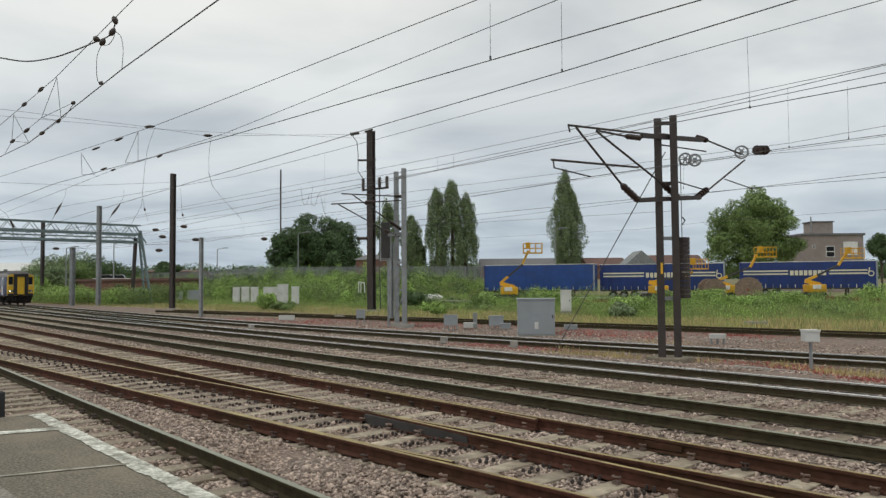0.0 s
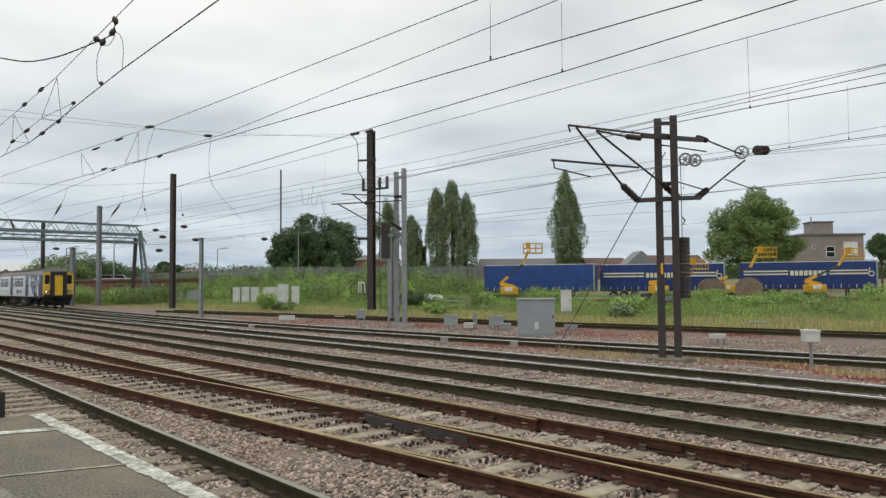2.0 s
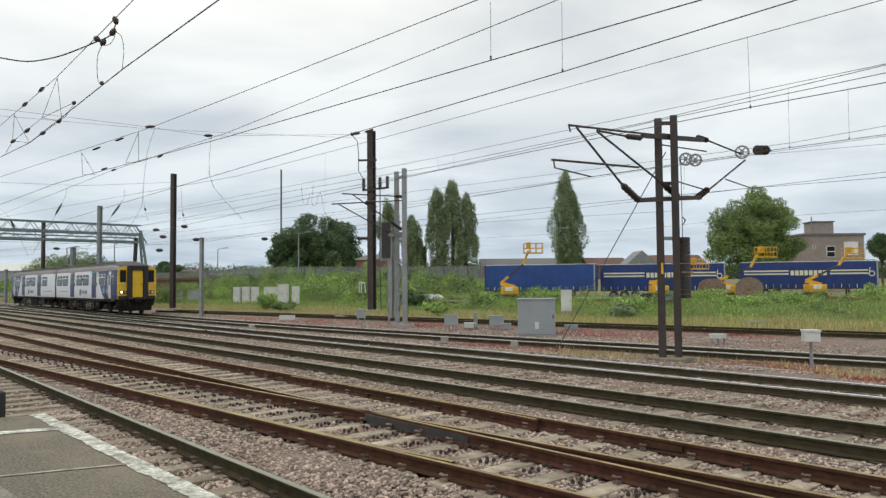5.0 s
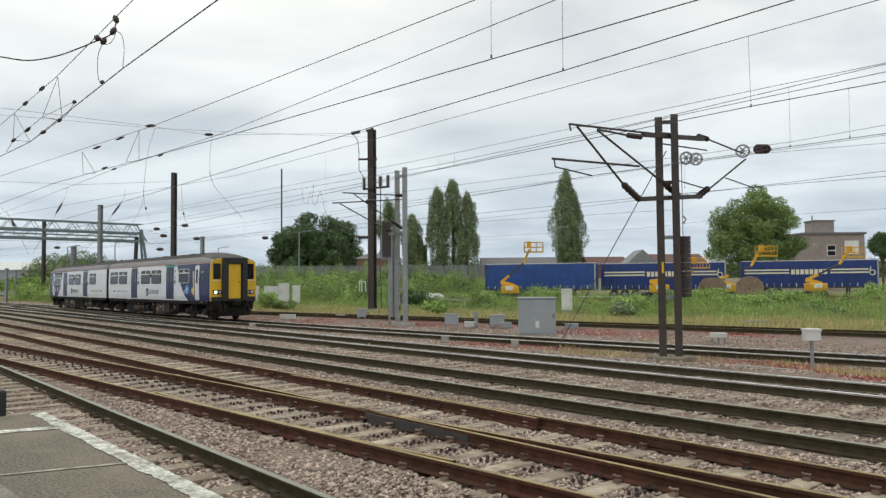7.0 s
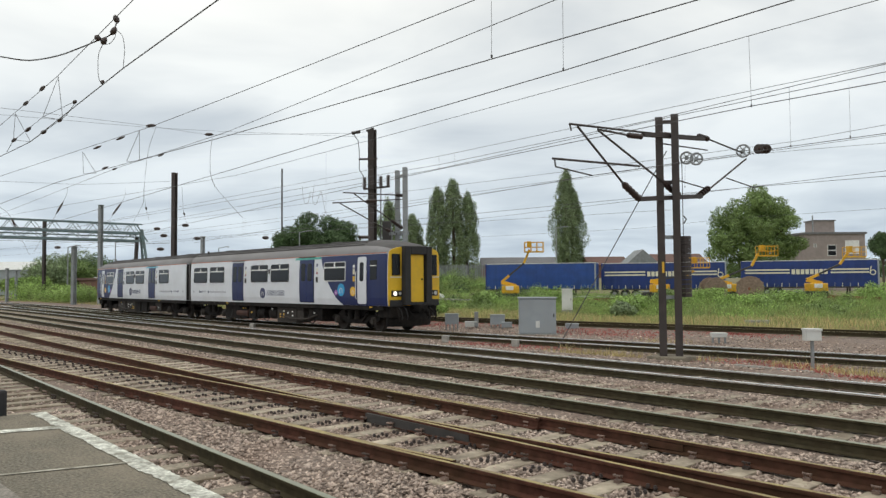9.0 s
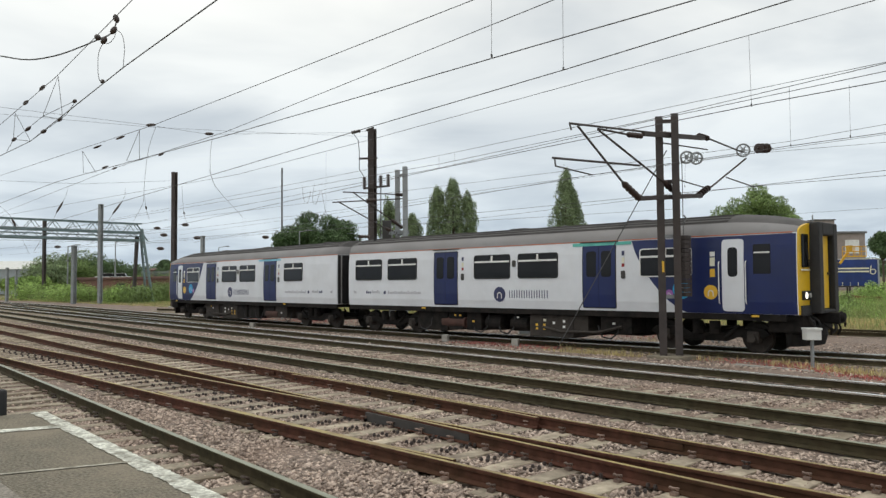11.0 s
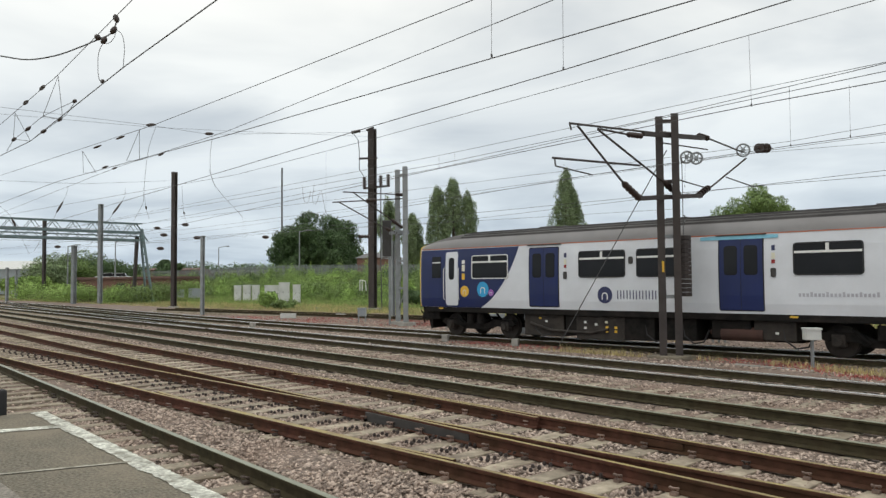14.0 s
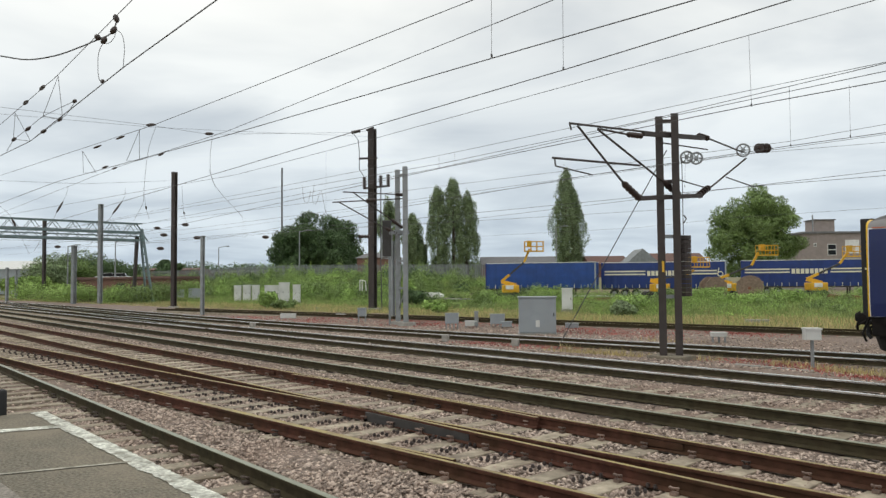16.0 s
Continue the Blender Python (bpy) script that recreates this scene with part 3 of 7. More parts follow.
        side_patch(bm, -1.10, -0.68, 2.6, 2.64, s, 0.02)
        part("glazing_bar", bm, "white_paint", w)
        # badges: plain discs with a hoop
        for x, z, r, m in ((-2.31, 1.56, 0.2, "disc_yellow"), (-3.18, 1.63, 0.27, "disc_blue"), (-3.56, 1.51, 0.12, "disc_purple")):
            bm = bmesh.new()
            disc(bm, x, z, r, s, 0.012)
            dd = part("round_badge", bm, m, car)
            bm = bmesh.new()
            arch(bm, x, z - 0.02, r * 0.42, s, 0.016, r * 0.14)
            part("hoop", bm, "white_paint", dd)
        bm = bmesh.new()
        disc(bm, badge_x, 1.46, 0.26, s, 0.012)
        dd = part("round_badge", bm, "navy", car, "dark navy round badge")
        bm = bmesh.new()
        arch(bm, badge_x, 1.44, 0.11, s, 0.016, 0.04)
        part("hoop", bm, "white_paint", dd)
        # lettering shown as plain bars
        for k in range(8):
            bm = bmesh.new()
            a = text_x + k * 0.212
            side_patch(bm, a + 0.01, a + 0.042, 1.34, 1.6, s, 0.008)
            side_patch(bm, a + 0.12, a + 0.152, 1.34, 1.6, s, 0.008)
            part("marking_bar", bm, "mark_navy", car)
        # small print towards the inner end
        for a, n, w, z, m in ((-CAR + 0.35, 3, 0.06, 1.46, "mark_grey"), (-CAR + 1.15, 3, 0.11, 1.455, "navy"), (-CAR + 1.5, 6, 0.085, 1.47, "mark_grey"), (-CAR + 2.5, 20, 0.095, 1.45, "mark_grey")):
            bm = bmesh.new()
            for k in range(n):
                side_patch(bm, a + k * w, a + k * w + w * 0.62, z, z + (0.085 if k % 4 else 0.12), s, 0.008)
            part("marking_bar", bm, m, car)
        bm = bmesh.new()
        disc(bm, -CAR + 2.3, 1.5, 0.07, s, 0.01, n=12)
        part("small_badge", bm, "navy", car)
        for z0, z1, m in ((2.55, 2.68, "white_paint"), (2.28, 2.52, "cream"), (1.98, 2.2, "disc_yellow")):
            bm = bmesh.new()
            side_patch(bm, -2.32, -2.18, z0, z1, s, 0.012)
            part("notice_sticker", bm, m, car)
        # small dark vent panel between two side windows
        bm = bmesh.new()
        vx = (windows[1][0] + windows[2][1]) / 2
        side_patch(bm, vx - 0.07, vx + 0.07, 2.4, 2.62, s, 0.03, round_r=0.04)
        part("vent_panel", bm, "dark_metal", car)
        bm = bmesh.new()
        rod(bm, (-12.9, s * 1.1, 0.42), (-11.75, s * 1.1, 0.42), 0.2, n=18)
        rod(bm, (-13.3, s * 1.1, 0.4), (-11.4, s * 1.1, 0.44), 0.07, n=10)
        part("silencer", bm, "under_rust", car, "rusty brown exhaust silencer")
        # sole bar, equipment between the bogies
        bm = bmesh.new()
        box(bm, (-CAR + 0.05, s * 1.33 - 0.05, 0.80), (-0.3, s * 1.33 + 0.05, 0.985), bevel=0.015)
        part("sole_bar", bm, "under", car)
        bm = bmesh.new()
        box(bm, (-8.75, s * 0.87 - 0.41, 0.07), (-7.0, s * 0.87 + 0.41, 0.79), bevel=0.03)
        bat = part("battery_box", bm, "under_brown", car, "grimy battery box with small labels")
        for lx, lz, m in ((-7.35, 0.56, "white_paint"), (-7.35, 0.38, "white_paint"), (-7.75, 0.5, "white_paint"), (-8.12, 0.58, "cream"), (-8.14, 0.42, "disc_yellow"), (-8.14, 0.3, "disc_yellow"), (-8.45, 0.42, "disc_yellow"), (-8.45, 0.3, "disc_yellow")):
            bm = bmesh.new()
            box(bm, (lx - 0.045, s * 1.285 - 0.01, lz), (lx + 0.045, s * 1.285 + 0.01, lz + 0.075))
            part("label_plate", bm, m, bat)
        for hx in (-5.3, -9.4, -10.6, -13.4):
            bm = bmesh.new()
            pipe(bm, [(hx, s * 1.22, 0.8), (hx - 0.08, s * 1.24, 0.3), (hx - 0.35, s * 1.24, 0.1), (hx - 0.65, s * 1.24, 0.16), (hx - 0.8, s * 1.22, 0.5)], 0.024)
            part("hanging_hose", bm, "rubber", car)
        rng = random.Random(5 + int(s) + len(windows))
        x = -4.9
        while x > -13.6:
            wdt = rng.choice((0.7, 1.1, 1.6))
            bm = bmesh.new()
            lo = rng.choice((0.1, 0.16, 0.28))
            if rng.random() < 0.25:
                rod(bm, (x - wdt, s * 1.02, 0.46), (x, s * 1.02, 0.46), 0.26, n=16)
            else:
                box(bm, (x - wdt, s * 0.85 - 0.4, lo), (x, s * 0.85 + 0.4, 0.80), bevel=0.03)
            eq = part("equipment_box", bm, rng.choice(("under", "under", "under_brown")), car, "grimy underfloor equipment case")
            if rng.random() < 0.3:
                for k in range(rng.choice((1, 2))):
                    bm = bmesh.new()
                    zz = rng.choice((0.45, 0.55, 0.65))
                    box(bm, (x - wdt * 0.6 + k * 0.25, s * 1.255 - 0.01, zz), (x - wdt * 0.6 + k * 0.25 + 0.09, s * 1.255 + 0.01, zz + 0.06))
                    part("label_plate", bm, rng.choice(("disc_yellow", "white_paint")), eq)
            x -= wdt + rng.choice((0.08, 0.2, 0.45))
        bm = bmesh.new()
        pipe(bm, [(-5.2, s * 1.3, 0.5), (-6.0, s * 1.3, 0.3), (-7.5, s * 1.3, 0.26), (-8.2, s * 1.3, 0.4)], 0.05)
        part("air_pipe", bm, "under_brown", car)
        for xx in (-1.0, -CAR + 4.6):
            bm = bmesh.new()
            box(bm, (xx - 0.2, s * 1.39 - 0.01, 0.9), (xx, s * 1.39 + 0.01, 0.95))
            part("marker_plate", bm, "disc_yellow", car)
    # cab front
    bm = bmesh.new()
    outline = [(y * 0.97, z) for y, z in SIDE] + [(roof_arc(a, 3.40)[0] * 0.97, roof_arc(a, 3.40)[1]) for a in arcs]
    full = [(-y, z) for y, z in outline] + [(y, z) for y, z in reversed(outline[:-1])]
    fa = [bm.verts.new((0.03 + 0.10 * (1 - (y / 1.4) ** 2), y, z)) for y, z in full]
    fb = [bm.verts.new((0.0, y, z)) for y, z in full]
    mid = bm.verts.new((0.13, 0, 2.2))
    for i in range(len(full)):
        j = (i + 1) % len(full)
        bm.faces.new((fa[i], fa[j], mid))
        bm.faces.new((fa[i], fb[i], fb[j], fa[j]))
    front = part("cab_front", bm, "train_yellow", car, "yellow warning front panel")

    def front_x(y):
        return 0.035 + 0.10 * (1 - (y / 1.4) ** 2)
    for s in (-1, 1):
        bm = bmesh.new()
        box(bm, (0.02, min(s * 0.78, s * 1.2), 2.2), (front_x(0.95) + 0.012, max(s * 0.78, s * 1.2), 3.08), bevel=0.05)
        w = part("windscreen", bm, "glass_dark", front, "dark cab windscreen")
        bm = bmesh.new()
        pipe(bm, [(front_x(0.9) + 0.03, s * 0.85, 2.2), (front_x(1) + 0.035, s * 1.05, 2.85)], 0.012)
        part("wiper", bm, "rubber", front)
        bm = bmesh.new()
        box(bm, (0.02, min(s * 0.70, s * 1.22), 1.36), (front_x(1.0) + 0.03, max(s * 0.70, s * 1.22), 1.6), bevel=0.03)
        part("lamp_cluster", bm, "rubber", front)
        for k, (y, m) in enumerate(((1.08, ("headlight" if s < 0 else "lamp_glass") if turn > 0 else "marker_red"), (0.84, "lamp_glass" if turn > 0 else "marker_red"))):
            bm = bmesh.new()
            rod(bm, (0.05, s * y, 1.48), (front_x(y) + 0.045, s * y, 1.48), 0.085 if k == 0 else 0.06, n=16)
            part("tail_light" if m == "marker_red" else "headlight", bm, m, front)
        bm = bmesh.new()
        box(bm, (-0.1, min(s * 0.62, s * 1.3), 0.95), (front_x(1.0) + 0.02, max(s * 0.62, s * 1.3), 1.22), bevel=0.03)
        part("lower_panel", bm, "rubber", front)
        bm = bmesh.new()
        box(bm, (front_x(1) - 0.02, min(s * 0.72, s * 1.3), 2.12), (front_x(1) + 0.012, max(s * 0.72, s * 1.3), 2.16))
        part("window_sill", bm, "cream", front)
        bm = bmesh.new()
        pipe(bm, [(0.1, s * 1.0, 0.95), (0.28, s * 0.98, 0.55), (0.2, s * 0.95, 0.35)], 0.03)
        part("step_iron", bm, "under", front)
    # corridor connection
    bm = bmesh.new()
    for lo, hi in (((0.02, -0.72, 1.0), (0.34, -0.42, 3.4)), ((0.02, 0.42, 1.0), (0.34, 0.72, 3.4)), ((0.02, -0.42, 3.06), (0.34, 0.42, 3.4)), ((0.02, -0.42, 1.0), (0.34, 0.42, 1.1))):
        box(bm, lo, hi, bevel=0.04)
    part("gangway_surround", bm, "rubber", front, "black rubber gangway surround")
    bm = bmesh.new()
    box(bm, (0.05, -0.42, 1.1), (0.16, 0.42, 3.08))
    gd = part("gangway_back", bm, "rubber", front)
    bm = bmesh.new()
    box(bm, (0.15, -0.36, 1.12), (0.2, 0.36, 3.06), bevel=0.015)
    part("gangway_door", bm, "train_yellow", front, "yellow gangway door")
    bm = bmesh.new()
    rod(bm, (0.19, 0.26, 2.05), (0.24, 0.26, 2.05), 0.04, n=10)
    part("door_lock", bm, "rubber", front)
    # coupler, pipes and obstacle deflector
    bm = bmesh.new()
    box(bm, (0.0, -0.22, 0.72), (0.62, 0.22, 1.02), bevel=0.05)
    rod(bm, (0.6, 0, 0.9), (0.7, 0, 0.9), 0.16, 0.1, n=12)
    part("coupler", bm, "under", car, "black automatic coupler")
    bm = bmesh.new()
    # curved plough plate across the full width
    rows = []
    for k in range(11):
        y = -1.15 + 0.23 * k
        x = 0.12 - 0.42 * (abs(y) / 1.15) ** 2.2
        rows.append([bm.verts.new((x + o, y, z)) for o, z in ((0.0, 0.66), (0.06, 0.42), (-0.03, 0.14), (-0.1, 0.14), (-0.12, 0.66))])
    for ra, rb in zip(rows, rows[1:]):
        for k in range(5):
            bm.faces.new((ra[k], rb[k], rb[(k + 1) % 5], ra[(k + 1) % 5]))
    bm.faces.new(rows[0])
    bm.faces.new(rows[-1][::-1])
    pipe(bm, [(0.3, -0.5, 0.75), (0.5, -0.45, 0.6), (0.45, -0.35, 0.45)], 0.03)
    pipe(bm, [(0.3, 0.6, 0.85), (0.52, 0.62, 0.7), (0.45, 0.75, 0.62), (0.4, 0.95, 0.8)], 0.025)
    part("deflector", bm, "under", car)
    bm = bmesh.new()
    box(bm, (-0.85, -1.22, 0.5), (0.02, 1.22, 1.0), bevel=0.06)
    part("buffer_beam", bm, "under", car, "grimy black buffer beam")
    for y, x in ((-0.85, 0.1), (-0.6, 0.14), (0.55, 0.14), (0.8, 0.1)):
        bm = bmesh.new()
        pipe(bm, [(x - 0.1, y, 0.95), (x + 0.1, y, 0.8), (x + 0.12, y + 0.06, 0.55), (x + 0.02, y + 0.1, 0.42)], 0.028)
        part("brake_hose", bm, "rubber", car)
    # underfloor floor pan, block added to darken the view through, inner end, roof fittings
    bm = bmesh.new()
    box(bm, (-13.7, -0.5, 0.18), (-4.9, 0.5, 0.84), bevel=0.08)
    part("underfloor_block", bm, "under", car, "plain black block added to darken the view under the floor")
    bm = bmesh.new()
    box(bm, (-CAR + 0.05, -1.28, 0.84), (-0.05, 1.28, 0.98))
    part("underframe", bm, "under", car)
    bm = bmesh.new()
    for z0, z1, w in ((1.05, 3.3, 0.75),):
        for k in range(4):
            box(bm, (-CAR - 0.09 * (k + 1), -w + 0.02 * (k % 2), z0), (-CAR - 0.09 * k - 0.012, w - 0.02 * (k % 2), z1), bevel=0.02)
    box(bm, (-CAR - 0.03, -1.36, 1.0), (-CAR + 0.004, 1.36, 3.1))
    part("gangway_bellows", bm, "rubber", car, "black folded gangway bellows")
    for s in (-1, 1):
        bm = bmesh.new()
        pipe(bm, [(-CAR - 0.04, s * 1.2, 1.0), (-CAR - 0.06, s * 1.2, 3.2)], 0.035)
        part("end_pipe", bm, "train_grey", car)
    for x in (-5.2, -10.0, -15.8):
        bm = bmesh.new()
        box(bm, (x - 0.35, -0.3, 3.72), (x + 0.35, 0.3, 3.80), bevel=0.02)
        part("roof_vent", bm, "train_roof", roof)
    bm = bmesh.new()
    rod(bm, (-CAR + 1.0, -0.8, 3.5), (-CAR + 1.0, -0.8, 3.78), 0.06, n=10)
    part("exhaust", bm, "rubber", roof)
    bogie(car, -2.6, turn, wheel_mesh)
    bogie(car, -CAR + 2.25, turn, wheel_mesh)
    return car


wheel_mesh = wheelset()
front_car = build_car("front_car", "white and blue diesel train car with yellow cab front", [(-4.5, -2.85), (-9.13, -7.47), (-11.13, -9.47), (-15.77, -14.1), (-17.79, -16.14)],
                      [(-6.5, -5.34), (-13.14, -11.97)], 1, wheel_mesh, -9.95, -9.53, -1)
rear_car = build_car("rear_car", "white and blue diesel train car trailing the first", [(-4.33, -2.66), (-8.88, -7.21), (-10.91, -9.26), (-15.44, -13.78)],
                     [(-6.42, -5.26), (-13.0, -11.82)], -1, wheel_mesh, -8.16, -10.23, 1)


def train_pose(s):
    """A car whose leading end stands at s: both bogies on the track."""
    a, b = s - 2.6, s - CAR + 2.25
    ya, yb = track_y("t6", a), track_y("t6", b)
    turn = math.atan2(ya - yb, a - b)
    return Matrix.Translation((s, ya + math.tan(turn) * 2.6, 0)) @ Matrix.Rotation(turn, 4, "Z")


WAY = [-94.7, -87.2, -79.5, -71.8, -63.8, -55.7, -47.5, -39.5, -31.63, -23.83, -16.0, -8.2, -0.35, 7.45, 15.15, 22.9, 30.65]


def way_at(t):
    """Place of the train's front at t seconds: a smooth curve through the seconds."""
    i = min(int(t), 15)
    u = t - i
    p = [WAY[max(i - 1, 0)] if i else 2 * WAY[0] - WAY[1], WAY[i], WAY[i + 1], WAY[i + 2] if i < 15 else 2 * WAY[16] - WAY[15]]
    return 0.5 * (2 * p[1] + (p[2] - p[0]) * u + (2 * p[0] - 5 * p[1] + 4 * p[2] - p[3]) * u * u + (3 * p[1] - p[0] - 3 * p[2] + p[3]) * u ** 3)


def motions():
    steps = [i * 0.5 for i in range(33)]
    walk(front_car, [(t, train_pose(way_at(t))) for t in steps])
    flip = pose(-CAR, 0, 0, 0, 0, 180)
    walk(rear_car, [(t, train_pose(way_at(t) - CAR - 0.71) @ flip) for t in steps])
    for ob, turn, x in WHEELSETS:
        walk(ob, [(k / 15, Matrix.Translation((x, 0, 0.42)) @ Matrix.Rotation(turn * (way_at(k / 15) - WAY[0]) / 0.42, 4, "Y")) for k in range(241)])


# ---- overhead line ----
def insulator(bm, a, b, r=0.075, sheds=5):
    a, b = Vector(a), Vector(b)
    rod(bm, a, b, r * 0.55, n=8)
    for i in range(sheds):
        p = a.lerp(b, (i + 0.5) / sheds)
        d = (b - a).normalized() * (b - a).length / sheds * 0.3
        rod(bm, p - d, p + d, r, r * 0.7, n=10)


def wheel_disc(bm, c, r, axis=(1, 0, 0)):
    """A spoked tension wheel."""
    c, ax = Vector(c), Vector(axis)
    q = ax.to_track_quat("Z", "Y")
    n = 18
    pts = [c + q @ Vector((r * math.cos(2 * math.pi * i / n), r * math.sin(2 * math.pi * i / n), 0)) for i in range(n)]
    for i in range(n):
        rod(bm, pts[i], pts[(i + 1) % n], 0.03, n=6, caps=False)
    for i in range(0, n, 3):
        rod(bm, c, pts[i], 0.016, n=5, caps=False)
    rod(bm, c - ax * 0.06, c + ax * 0.06, 0.06, n=10)


def near_mast():
    """Twin-channel tension mast between the train's track and the next, with cantilevers over both."""
    X = -11.15
    mast = thing("catenary_mast", "twin brown steel mast carrying overhead line cantilevers", "mast", group="overhead line masts")
    feet = (-11.275, 18.835, -0.20), (-10.965, 19.13, -0.20)
    tops = 6.42, 6.5
    for (x, y, _), z in zip(feet, tops):
        bm = bmesh.new()
        isec(bm, x, y, -0.3, z, 0.2, 0.26, 0.03, turn=30)
        part("column", bm, "steel_brown", mast)
    a, b = Vector(feet[0]), Vector(feet[1])
    for z in (1.45, 3.1, 4.62, 6.3):
        bm = bmesh.new()
        beam(bm, (a.x, a.y, z), (b.x, b.y, z), 0.05, 0.1)
        part("batten_plate", bm, "steel_grey" if z < 4 else "steel_brown", mast)
    bm = bmesh.new()
    c = (a + b) / 2
    box(bm, (c.x - 0.5, c.y - 0.45, -0.32), (c.x + 0.5, c.y + 0.45, -0.15), bevel=0.04)
    part("concrete_base", bm, "asphalt", mast, "dark weathered concrete foot")
    for y0, z0, y1, z1 in ((17.5, 4.05, 20.78, 4.36), (17.75, 5.8, 21.0, 6.08)):
        bm = bmesh.new()
        beam(bm, (X + 0.05, y0, z0), (X + 0.05, y1, z1), 0.1, 0.12)
        part("cross_arm", bm, "steel_brown", mast)

    def tube(pts, r=0.028, name="cantilever_tube"):
        bm = bmesh.new()
        pipe(bm, pts, r, 8)
        part(name, bm, "steel_brown", mast)

    def ins(p, q, r=0.085):
        bm = bmesh.new()
        insulator(bm, p, q, r)
        part("insulator", bm, "insulator", mast, "dark brown porcelain insulator")
    # arms over the nearer track
    ins((X, 17.55, 4.08), (X, 16.85, 4.41), 0.1)
    tube([(X, 16.85, 4.41), (X, 14.95, 5.64)])
    ins((X, 19.5, 5.98), (X, 18.6, 5.92), 0.085)
    tube([(X, 18.6, 5.92), (X, 14.64, 5.66)])
    ins((X, 17.74, 5.74), (X, 17.07, 5.70), 0.08)
    tube([(X, 17.07, 5.70), (X, 15.78, 5.68)])
    ins((X, 19.6, 4.3), (X, 18.75, 4.62), 0.1)
    tube([(X, 18.75, 4.62), (X, 15.78, 5.66)])
    tube([(X, 13.98, 4.76), (X, 17.63, 4.94)])
    tube([(X, 14.05, 4.76), (X, 14.08, 4.58), (X, 15.51, 4.5)], 0.018, "registration_arm")
    tube([(X, 14.64, 5.66), (X, 14.7, 5.5)], 0.02, "clamp")
    # arms over the train's track
    ins((X, 20.8, 6.14), (X, 21.4, 6.12), 0.085)
    tube([(X, 21.4, 6.12), (X, 23.6, 5.95)], 0.026)
    ins((X, 20.7, 4.36), (X, 21.36, 4.66), 0.1)
    tube([(X, 21.36, 4.62), (X, 23.81, 5.78)])
    tube([(X, 22.44, 5.05), (X, 24.35, 4.9)], 0.02, "registration_arm")
    tube([(X, 19.3, 4.75), (X, 21.2, 4.62)], 0.02, "registration_arm")
    tube([(X, 18.8, 5.68), (X, 21.3, 5.78)], 0.02, "registration_arm")
    for p, r in (((X, 20.08, 5.42), 0.17), ((X, 20.63, 5.45), 0.17), ((X, 23.62, 6.02), 0.2)):
        bm = bmesh.new()
        wheel_disc(bm, p, r * 0.98, (0.5, -0.86, 0))
        part("tension_wheel", bm, "steel_grey", mast, "grey spoked tension wheel")
    for y in (24.72, 25.02, 25.32):
        bm = bmesh.new()
        rod(bm, (X, y, 6.18 + (y - 24.5) * 0.12), (X, y + 0.13, 6.19 + (y - 24.5) * 0.12), 0.165, 0.12, n=14)
        rod(bm, (X, y - 0.1, 6.17 + (y - 24.5) * 0.12), (X, y + 0.45, 6.22 + (y - 24.5) * 0.12), 0.03, n=8)
        part("insulator", bm, "insulator", mast)
    # balance weights on their guide
    w0 = Vector((-10.95, 19.45, 0))
    for k in range(14):
        z = 1.45 + k * 0.121
        bm = bmesh.new()
        rod(bm, (w0.x, w0.y, z), (w0.x, w0.y, z + 0.108), 0.2, n=14)
        part("weight_disc", bm, "steel_brown", mast, "rusty round balance weight")
    bm = bmesh.new()
    pipe(bm, [(w0.x, w0.y, 3.1), (w0.x, w0.y, 5.3)], 0.012)
    pipe(bm, [(w0.x, w0.y + 0.05, 3.5), (w0.x, w0.y + 0.18, 3.62), (w0.x, w0.y + 0.05, 3.7)], 0.018)
    part("weight_rope", bm, "wire", mast)
    bm = bmesh.new()
    pipe(bm, [(X, 19.0, 5.5), (-15.33, 19.25, -0.3)], 0.014)
    part("guy_wire", bm, "wire", mast)
    bm = bmesh.new()
    box(bm, (0.01, -0.012, 2.12), (0.07, 0.012, 2.42), pose(a.x + 0.085, a.y - 0.15, 0, 0, 0, 30))
    part("warning_plate", bm, "disc_yellow", mast)


